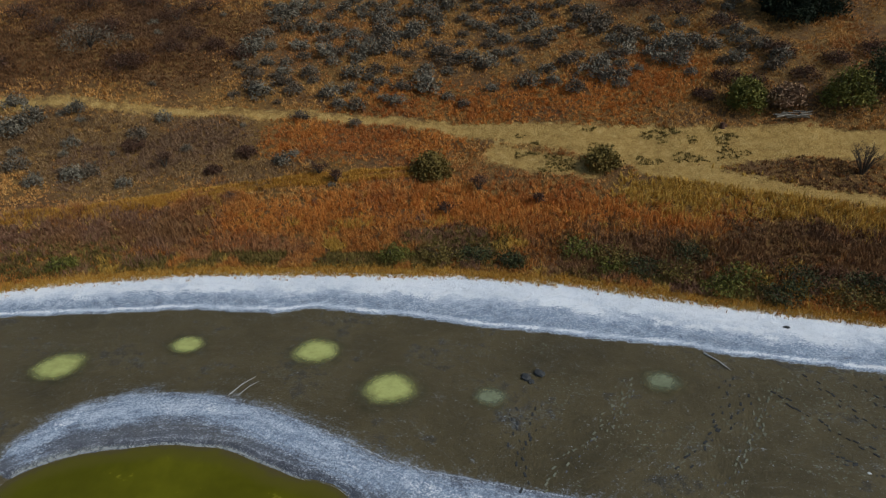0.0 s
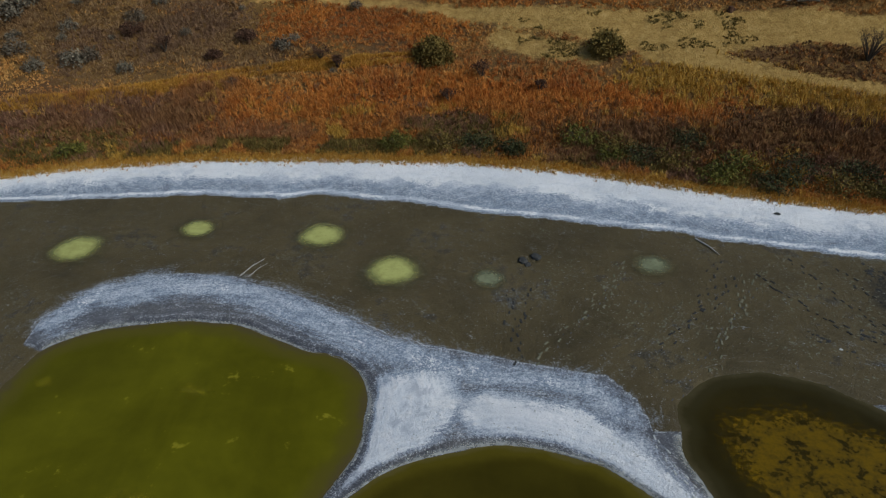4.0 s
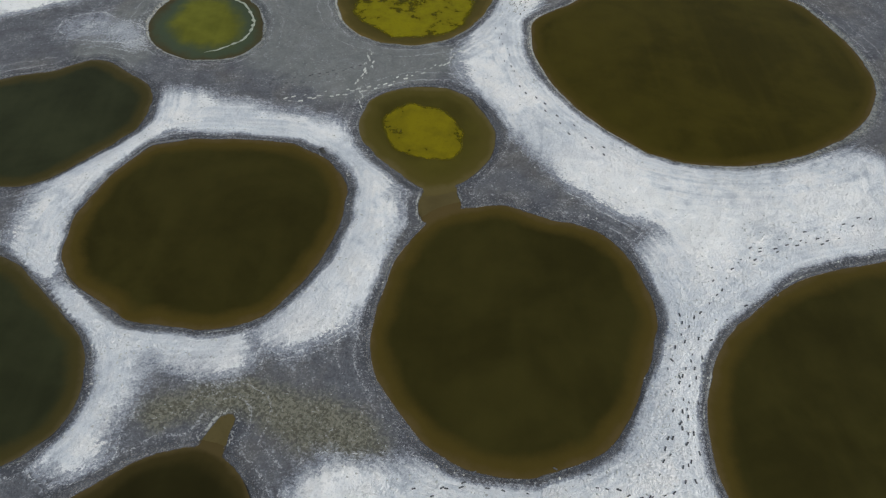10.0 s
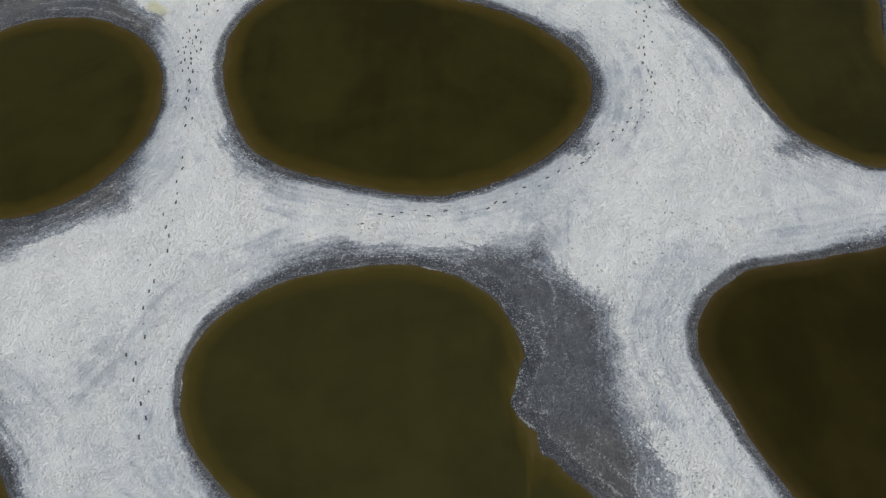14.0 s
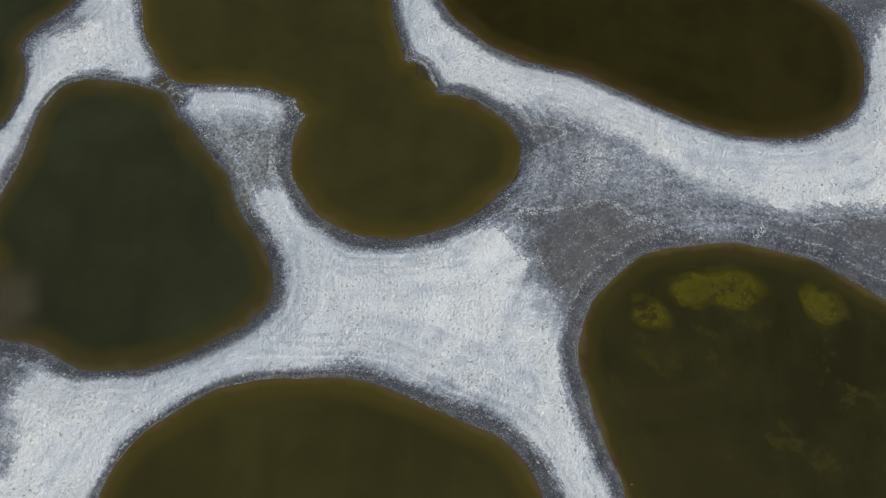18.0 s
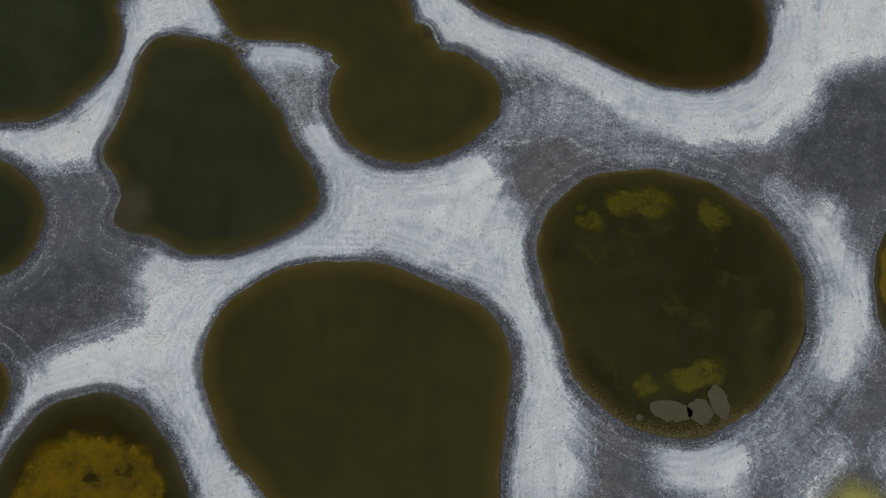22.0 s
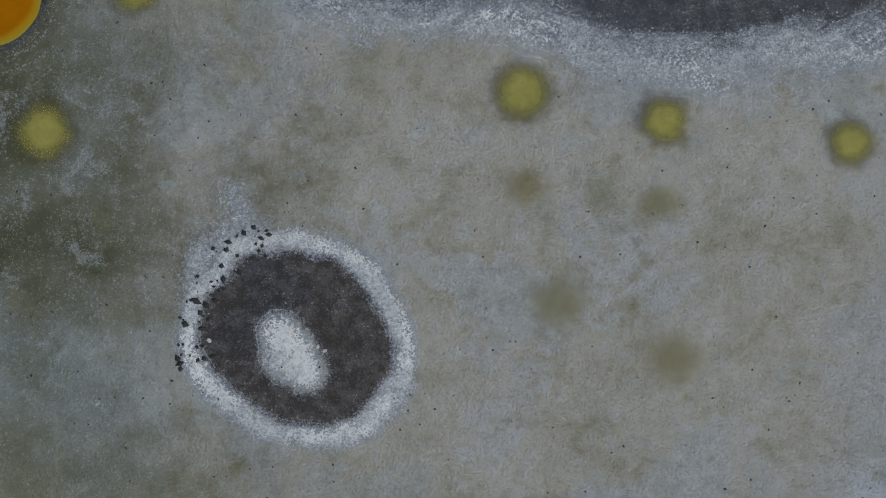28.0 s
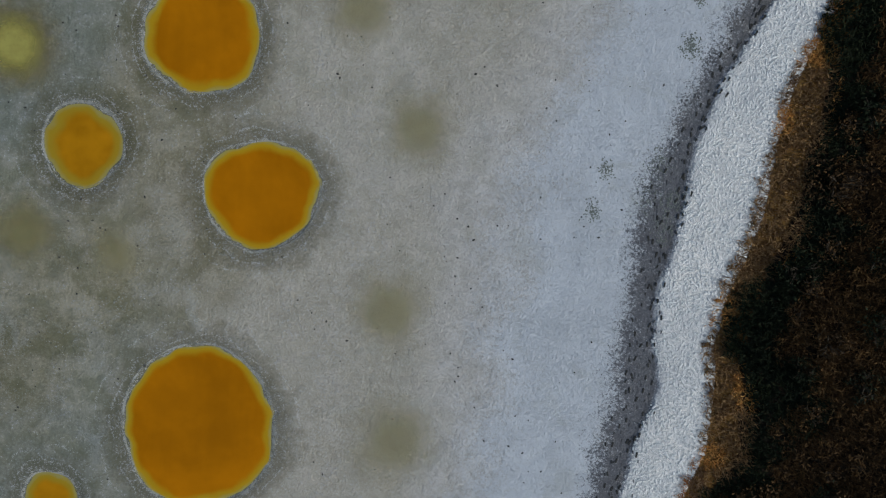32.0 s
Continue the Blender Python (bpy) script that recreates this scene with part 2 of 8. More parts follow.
    # crevices: their short shadows are mixed into the white as grey
    crease = m.noise(4.6, 3, 0.6, 0.5)
    creased = m.times(m.step(m.math("ABSOLUTE", m.math("SUBTRACT", crease, 0.5)), 0.028, 0.0), m.step(m.add(mid, swing(big, 0.8)), 0.44, 0.60))
    white = m.mix(m.times(creased, 0.30), white, (0.34, 0.345, 0.37))
    white = m.mix(m.times(m.step(m.add(dot, swing(mid, 0.6)), 0.10, 0.02), 0.25), white, (0.40, 0.40, 0.43))
    thin = m.ramp(m.add(0.5, swing(fine, 0.75), swing(mid, 0.7), swing(dot, 0.2), swing(chip, 0.14)), (0.2, (0.235, 0.250, 0.300)), (0.6, (0.385, 0.403, 0.455)), (0.9, (0.56, 0.575, 0.61)))
    # thin salt turns bluer towards the north
    north_blue = m.ramp(m.add(0.5, swing(fine, 1.0), swing(mid, 0.7), swing(dot, 0.35), swing(chip, 0.2)), (0.2, (0.235, 0.290, 0.380)), (0.6, (0.42, 0.485, 0.585)), (0.9, (0.68, 0.72, 0.77)))
    thin = m.mix(m.times(m.attr("north_blue"), 0.9), thin, north_blue)
    damp = m.times(m.step(m.add(water, swing(mid, 1.6), swing(fine, 0.6)), 2.0, 0.3), 0.6)
    stain = m.step(m.add(m.noise(0.20, 4, 0.6, 0.4), swing(mid, 0.25)), 0.55, 0.70)
    pale = m.mix(m.times(stain, m.step(m.attr("frost"), 0.9, 0.3, 0.0, 0.5)), pale, (0.215, 0.205, 0.115))
    bleach = m.step(m.add(m.noise(0.33, 4, 0.65, 0.6), swing(mid, 0.3), swing(dot, 0.12)), 0.57, 0.68)
    pale = m.mix(m.times(bleach, 0.5), pale, (0.43, 0.445, 0.45))
    pale = m.mix(m.times(m.times(m.attr("ochre"), m.step(m.add(wide, swing(mid, 0.5), swing(fine, 0.25)), 0.40, 0.62)), m.step(m.attr("frost"), 0.35, 0.0, 0.0, 0.55)), pale, m.mix(m.step(m.add(big, swing(mid, 0.6)), 0.4, 0.6), (0.20, 0.20, 0.118), (0.45, 0.410, 0.315)))
    warmth = m.times(m.attr("ochre"), m.step(m.add(m.noise(0.085, 4, 0.6, 0.7), swing(mid, 0.3)), 0.36, 0.60, 0.15, 0.62))
    pale = m.mix(m.times(warmth, m.step(m.attr("frost"), 0.22, 0.0)), pale, m.mix(m.step(m.add(big, swing(fine, 0.7)), 0.35, 0.65), (0.170, 0.150, 0.082), (0.345, 0.305, 0.215)))
    pale = m.mix(m.times(m.times(m.attr("ochre"), m.step(m.attr("tan"), 0.7, 1.0)), m.step(m.attr("frost"), 0.8, 0.2, 0.0, 0.5)), pale, m.mix(m.step(m.add(mid, swing(fine, 0.8)), 0.3, 0.7), (0.46, 0.425, 0.375), (0.60, 0.565, 0.525)))
    pale = m.mix(m.times(m.times(m.attr("ochre"), m.step(m.attr("tan"), 0.8, 0.2)), m.step(m.add(m.noise(0.07, 3, 0.5, 0.3), swing(big, 0.2)), 0.40, 0.62, 0.0, 0.6)), pale, m.mix(m.step(m.add(mid, swing(fine, 0.8)), 0.3, 0.7), (0.190, 0.210, 0.185), (0.275, 0.300, 0.285)))
    pale = m.mix(m.times(m.attr("wash"), m.step(m.add(wide, swing(mid, 0.4)), 0.30, 0.62, 0.2, 0.6)), pale, m.mix(m.step(m.add(big, swing(fine, 0.6)), 0.35, 0.65), (0.175, 0.160, 0.070), (0.300, 0.275, 0.150)))
    pale = m.mix(damp, pale, (0.104, 0.095, 0.052))
    ground = m.mix(m.step(m.add(silt, swing(mid, 0.5), swing(fine, 0.5), swing(chip, 0.25), swing(dot, 0.25)), 0.30, 0.70), grey, pale)
    wet = m.step(m.add(water, swing(mid, 0.9), swing(fine, 0.4), swing(big, 1.6), swing(chip, 0.4)), 0.85, 0.1)
    ground = m.mix(m.times(m.times(wet, 0.66), m.step(silt, 0.9, 0.4, 0.12, 1.0)), ground, (0.058, 0.060, 0.070))
    ground = m.mix(m.times(m.times(m.step(m.add(dot, swing(mid, 0.8)), 0.80, 0.88), m.step(water, 1.2, 0.2)), 0.5), ground, (0.42, 0.42, 0.44))
    ground = m.mix(m.step(m.add(mud, swing(fine, 0.5)), 0.4, 0.6), ground, brown)
    ground = m.mix(m.step(m.add(m.attr("floor"), swing(fine, 0.5), swing(mid, 0.4), swing(chip, 0.4)), 0.40, 0.56), ground, m.mix(m.step(m.add(mid, swing(dot, 0.2)), 0.4, 0.62), (0.062, 0.054, 0.051), (0.128, 0.113, 0.107)))
    ground = m.mix(m.times(m.step(m.add(m.attr("dusk"), swing(mid, 0.5), swing(big, 0.4)), 0.1, 0.9), m.step(mud, 0.5, 0.3, 0.0, 0.62)), ground, m.mix(m.step(m.add(mid, swing(dot, 0.2)), 0.4, 0.62), (0.046, 0.048, 0.057), (0.088, 0.090, 0.102)))
    ground = m.mix(m.times(m.times(m.step(m.add(m.attr("dusk"), swing(mid, 0.9), swing(big, 0.9), swing(wide, 0.8)), 0.1, 1.0), m.step(mud, 0.4, 0.6)), 0.85), ground, (0.024, 0.022, 0.018))
    ground = m.mix(m.step(m.add(m.attr("moss"), swing(mid, 0.8), swing(fine, 0.5)), 0.15, 0.95, 0.0, 0.8), ground, m.mix(m.step(m.add(fine, swing(chip, 0.3)), 0.35, 0.65), (0.098, 0.092, 0.058), (0.235, 0.222, 0.165)))
    ground = m.mix(m.times(m.step(m.add(m.attr("speck"), swing(fine, 2.6), swing(dot, 0.7), swing(mid, 0.6)), 0.52, 0.74), 0.75), ground, (0.50, 0.51, 0.54))
    crisp = m.times(m.step(m.math("ABSOLUTE", m.math("SUBTRACT", mud, 0.33)), 0.20, 0.04), m.step(m.add(dot, swing(mid, 0.9), swing(big, 0.6)), 0.35, 0.6))
    ground = m.mix(m.times(m.times(crisp, m.step(water, 0.5, 0.9)), 0.6), ground, (0.60, 0.62, 0.65))
    broad = m.add(salt, swing(mid, 0.22), swing(streak, 0.50), swing(hair, 0.20), swing(big, 0.22))
    level = m.add(broad, swing(fine, 0.28), m.times(m.add(swing(chip, 0.12), swing(dot, 0.13)), m.add(1.0, m.times(silt, 0.8))))
    ground = m.mix(m.times(m.step(level, 0.06, 0.50), 0.86), ground, thin)
    skin = m.step(m.add(big, swing(wide, 0.9)), 0.40, 0.60)
    ground = m.mix(m.step(level, m.step(skin, 0.0, 1.0, 0.28, 0.46), m.step(skin, 0.0, 1.0, 0.92, 0.62)), ground, white)
    # fine white tide lines round the banks
    for at, width, part_of in ((0.22, 0.022, 0.55), (0.36, 0.022, 0.57), (0.84, 0.03, 0.52)):
        tide = m.times(m.step(m.math("ABSOLUTE", m.math("SUBTRACT", m.add(salt, swing(big, 0.16), swing(fine, 0.05)), at)), width, width * 0.3), m.step(m.add(wide, swing(mid, 0.8), swing(dot, 0.5)), part_of, part_of + 0.08))
        ground = m.mix(m.times(tide, 0.55), ground, (0.70, 0.70, 0.71))
    for at, part_of in ((0.7, 0.54), (1.5, 0.60)):
        tide = m.times(m.step(m.math("ABSOLUTE", m.math("SUBTRACT", m.add(water, swing(big, 0.7), swing(fine, 0.12)), at)), 0.09, 0.01), m.step(m.add(wide, swing(mid, 0.7), swing(dot, 0.6), swing(m.noise(0.3, 2), 0.7)), part_of, part_of + 0.1))
        ground = m.mix(m.times(m.times(tide, m.step(mud, 0.5, 0.2)), 0.40), ground, (0.62, 0.62, 0.64))
    # crystalline lip at the water line
    lip = m.times(m.step(m.math("ABSOLUTE", m.math("SUBTRACT", water, 0.09)), 0.10, 0.02), m.step(m.add(fine, swing(wide, 1.2), swing(mid, 0.8), swing(dot, 0.4)), 0.50, 0.62))
    ground = m.mix(m.times(m.times(lip, 0.7), m.step(mud, 0.5, 0.2)), ground, (0.50, 0.50, 0.47))
    ground = m.mix(m.step(water, 0.04, -0.10), ground, (0.07, 0.055, 0.022))
    # yellow mineral bloom
    bloom = m.attr("bloom")
    ground = m.mix(m.times(m.step(m.add(bloom, swing(fine, 0.7), swing(mid, 0.6)), 0.35, 0.95), 0.5), ground, (0.62, 0.57, 0.17))
    # hillside: litter and soil, trodden tan earth, brush shade painted as near-black ground
    soil = m.ramp(m.add(0.5, swing(mid, 1.1), swing(fine, 1.0)), (0.2, (0.075, 0.040, 0.012)), (0.5, (0.165, 0.085, 0.022)), (0.85, (0.29, 0.17, 0.05)))
    soil = m.mix(m.times(m.step(m.noise(0.12, 4), 0.45, 0.62), 0.7), soil, (0.105, 0.052, 0.022))
    bare = m.ramp(m.add(0.5, swing(mid, 1.0), swing(fine, 1.0)), (0.2, (0.20, 0.115, 0.030)), (0.55, (0.41, 0.252, 0.070)), (0.85, (0.54, 0.370, 0.135)))
    soil = m.mix(m.step(m.add(m.attr("track"), swing(fine, 0.9), swing(mid, 0.9)), 0.2, 0.8), soil, bare)
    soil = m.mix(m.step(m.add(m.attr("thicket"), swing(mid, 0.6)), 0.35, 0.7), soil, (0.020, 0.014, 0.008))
    ground = m.mix(m.step(m.add(land, swing(fine, 0.9)), 0.4, 0.6), ground, soil)
    ridge = m.math("ABSOLUTE", m.math("SUBTRACT", m.noise(4.2, 4, 0.62, 0.25), 0.5))
    m.bump(m.add(m.times(fine, 0.65), m.times(grain, 0.42), m.times(mid, 1.0), m.times(big, 1.2), m.times(ridge, m.add(m.step(level, 0.3, 0.9, 0.35, 0.55), m.times(m.attr("coarse"), 2.6))), m.times(chip, m.add(0.07, m.times(silt, 0.04), m.times(m.attr("coarse"), 0.22))), m.times(creased, -0.2)), 1.0, 0.12)
    gloss = m.mix(m.step(mud, 0.4, 0.6), (0.93, 0.93, 0.93), (0.55, 0.55, 0.55))
    return m.done(ground, gloss, Specular_IOR_Level=0.2)


def water_material(name, shore, shallow, deep, reach=1.3, cloud=0.25, patch=None, patch_at=0.6, patch_scale=0.35, rough=0.12):
    """Turbid brine: a shallow rim that deepens inwards, clouded, with algae patches."""
    m = Nodes(name)
    depth = m.attr("depth")
    wide, mid, small = m.noise(0.12, 4, 0.6, 0.6), m.noise(0.5, 4, 0.6), m.noise(2.6, 4, 0.65)
    d = m.add(depth, m.times(m.math("SUBTRACT", mid, 0.5), 0.9 * reach), m.times(m.math("SUBTRACT", small, 0.5), 0.25 * reach))
    colour = m.mix(m.step(d, 0.0, 0.45 * reach), shore, shallow)
    tone = m.add(m.times(wide, 0.7), m.times(mid, 0.3))
    dark = m.mix(m.step(tone, 0.35, 0.68), tuple(c * (1 - cloud) for c in deep), tuple(c * (1 + cloud) for c in deep))
    streaks = m.noise(1.0, 3, 0.5, 0.0, m.stretch(0.9, 0.10, 1, 4))
    dark = m.mix(m.times(m.step(streaks, 0.45, 0.75), min(0.3, cloud)), dark, tuple(c * 1.35 for c in deep))
    colour = m.mix(m.step(d, 0.45 * reach, 1.25 * reach), colour, dark)
    if patch:
        spots = m.add(m.times(m.noise(patch_scale, 5, 0.62, 0.4), 0.75), m.times(small, 0.25))
        colour = m.mix(m.times(m.step(spots, patch_at, patch_at + 0.08), m.step(depth, 0.5 * reach, 1.4 * reach)), colour, patch)
    ripple = m.noise(1.6, 3, 0.5)
    m.bump(ripple, 0.04, 0.02)
    return m.done(colour, rough, IOR=1.33, Specular_IOR_Level=0.10)


def film_material(name, light, dark, edge=0.3, gaps=0.5, scale=1.2, grain=6.0, most=1.0, holes=0.0):
    """Algae or silt just under the surface: thins out towards its edge and in gaps."""
    m = Nodes(name)
    inside = m.attr("inside")
    a, b, c = m.noise(scale * 0.3, 4, 0.6, 0.5), m.noise(scale, 5, 0.68), m.noise(grain, 3, 0.6)
    colour = m.mix(m.step(m.add(m.times(a, 0.5), m.times(b, 0.5)), 0.36, 0.60), dark, light)
    colour = m.mix(m.times(m.step(c, 0.56, 0.68), 0.3), colour, tuple(v * 0.6 for v in dark))
    rim = m.add(inside, m.times(m.math("SUBTRACT", b, 0.5), gaps), m.times(m.math("SUBTRACT", c, 0.5), gaps * 0.3))
    cover = m.step(rim, 0.03, edge)
    if holes:
        cover = m.times(cover, m.step(m.add(m.times(a, 0.55), m.times(b, 0.45)), 0.30 + holes * 0.1, 0.42 + holes * 0.1))
    m.put(m.shader.inputs["Alpha"], m.times(cover, most))
    return m.done(colour, 0.5, Specular_IOR_Level=0.1)


GROUND = lake_material()
BRINE = {
    "black": water_material("black_brine", (0.075, 0.055, 0.022), (0.040, 0.031, 0.010), (0.0220, 0.0190, 0.0060), 0.9),
    "dark": water_material("dark_brine", (0.085, 0.060, 0.022), (0.064, 0.046, 0.010), (0.0325, 0.0275, 0.0065), 1.1),
    "olive_rim": water_material("olive_rim_brine", (0.10, 0.080, 0.020), (0.082, 0.064, 0.006), (0.0490, 0.0385, 0.0035), 1.0),
    "dark_brown": water_material("brown_brine", (0.08, 0.056, 0.020), (0.058, 0.043, 0.007), (0.0425, 0.0335, 0.0045), 0.9),
    "umber": water_material("umber_dark_brine", (0.075, 0.05, 0.018), (0.042, 0.031, 0.008), (0.0255, 0.0203, 0.0045), 0.9),
    "dark_brown_rim": water_material("rimmed_brine", (0.10, 0.075, 0.028), (0.072, 0.051, 0.012), (0.032, 0.029, 0.0075), 1.4),
    "drab": water_material("drab_olive_brine", (0.09, 0.066, 0.022), (0.062, 0.048, 0.012), (0.0415, 0.0360, 0.0110), 0.9, 0.18),
    "green_dark": water_material("green_dark_brine", (0.08, 0.062, 0.028), (0.050, 0.041, 0.013), (0.0285, 0.0305, 0.0140), 1.0),
    "olive": water_material("olive_brine", (0.085, 0.066, 0.024), (0.092, 0.078, 0.010), (0.096, 0.088, 0.0035), 1.4, 0.22, (0.22, 0.19, 0.012), 0.60, 0.5),
    "green": water_material("green_brine", (0.060, 0.048, 0.022), (0.052, 0.066, 0.038), (0.108, 0.108, 0.014), 2.0, 0.3),
    "yellow_weed": water_material("yellow_rim_brine", (0.11, 0.08, 0.024), (0.072, 0.055, 0.013), (0.042, 0.034, 0.007), 1.3),
    "umber_core": water_material("umber_core_brine", (0.066, 0.055, 0.026), (0.060, 0.050, 0.018), (0.050, 0.043, 0.011), 1.2),
    "amber": water_material("amber_brine", (0.30, 0.26, 0.085), (0.33, 0.220, 0.016), (0.34, 0.150, 0.003), 0.7, 0.35),
    "yellow_core": water_material("yellow_core_brine", (0.105, 0.082, 0.030), (0.075, 0.060, 0.013), (0.060, 0.050, 0.009), 1.2),
    "orange_weed": water_material("umber_brine", (0.062, 0.050, 0.022), (0.036, 0.029, 0.010), (0.028, 0.021, 0.0045), 1.2),
    "dark_weed": water_material("weedy_brine", (0.095, 0.070, 0.024), (0.046, 0.037, 0.010), (0.0290, 0.0255, 0.0085), 0.9, 0.3, (0.042, 0.036, 0.009), 0.55, 0.5),
    "yellow": water_material("yellow_brine", (0.050, 0.045, 0.020), (0.110, 0.090, 0.008), (0.300, 0.236, 0.003), 0.42, 0.06),
    "yellow_dark": water_material("mustard_brine", (0.085, 0.064, 0.024), (0.062, 0.045, 0.014), (0.024, 0.019, 0.005), 0.75),
    "brown_weed": water_material("brown_weedy_brine", (0.10, 0.078, 0.028), (0.050, 0.041, 0.014), (0.038, 0.0340, 0.0125), 0.9, 0.3, (0.068, 0.051, 0.015), 0.54, 0.9),
    "orange": water_material("orange_brine", (0.33, 0.285, 0.085), (0.40, 0.245, 0.010), (0.37, 0.132, 0.0008), 0.52, 0.2),
}
FILM = {
    "orange": film_material("orange_algae", (0.152, 0.092, 0.002), (0.055, 0.038, 0.004), 0.16, 0.22, 1.1, holes=0.15),
    "gold": film_material("gold_algae", (0.138, 0.080, 0.001), (0.034, 0.023, 0.003), 0.3, 0.6, 2.6, 9.0, holes=0.55),
    "dim": film_material("dim_algae", (0.085, 0.070, 0.005), (0.050, 0.042, 0.005), 0.5, 0.5, 1.2, holes=0.3, most=0.85),
    "patchy": film_material("patchy_algae", (0.195, 0.168, 0.003), (0.120, 0.100, 0.003), 0.16, 0.16, 1.0, holes=0.62),
    "yellow": film_material("yellow_algae", (0.180, 0.145, 0.003), (0.125, 0.102, 0.003), 0.16, 0.14, 1.0, holes=0.05),
    "pale": film_material("pale_silt", (0.47, 0.47, 0.15), (0.37, 0.36, 0.11), 0.62, 0.25, 2.0, most=0.95),
    "sallow": film_material("sallow_silt", (0.27, 0.285, 0.165), (0.17, 0.175, 0.095), 0.7, 0.6, 2.4, 9.0, most=0.75),
    "lime": film_material("lime_silt", (0.27, 0.245, 0.016), (0.17, 0.150, 0.014), 0.30, 0.35, 2.4, 9.0, most=0.95),
    "soft": film_material("soft_silt", (0.415, 0.375, 0.100), (0.335, 0.298, 0.080), 0.75, 0.22, 2.0, most=0.85),
    "mustard": film_material("mustard_algae", (0.160, 0.126, 0.003), (0.105, 0.080, 0.003), 0.05, 0.06, 0.8, 5.0, holes=-0.6),
    "fleck": film_material("floating_flecks", (0.245, 0.205, 0.008), (0.150, 0.128, 0.006), 0.9, 1.5, 1.9, 8.0, holes=1.0, most=0.55),
    "wisp": film_material("wispy_algae", (0.090, 0.076, 0.004), (0.050, 0.043, 0.006), 0.55, 0.9, 1.3, 7.0, holes=0.55, most=0.9),
    "cloud": film_material("clouded_brine", (0.088, 0.074, 0.044), (0.068, 0.056, 0.032), 0.7, 0.7, 1.2, most=0.68),
    "dull": film_material("dull_silt", (0.36, 0.325, 0.15), (0.29, 0.262, 0.125), 0.8, 0.3, 2.0, most=0.26),
    "stain": film_material("yellow_stain", (0.36, 0.315, 0.16), (0.29, 0.255, 0.13), 0.8, 0.7, 0.9, most=0.36),
    "salt_rim": film_material("salt_rim", (0.50, 0.50, 0.47), (0.24, 0.235, 0.20), 0.7, 0.9, 3.0, 12.0, most=0.5),
    "mustard_halo": film_material("mustard_halo", (0.27, 0.220, 0.085), (0.185, 0.150, 0.062), 0.7, 0.5, 1.4, most=0.62),
    "halo": film_material("dark_halo", (0.155, 0.132, 0.062), (0.105, 0.092, 0.046), 0.55, 0.5, 1.6, most=0.46),
    "rim": film_material("wet_crust", (0.17, 0.17, 0.18), (0.075, 0.075, 0.083), 0.5, 0.6, 3.0, 12.0, most=0.6),
    "shallow": film_material("shallow_brine", (0.098, 0.076, 0.030), (0.080, 0.061, 0.023), 0.40, 0.12, 1.5),
}

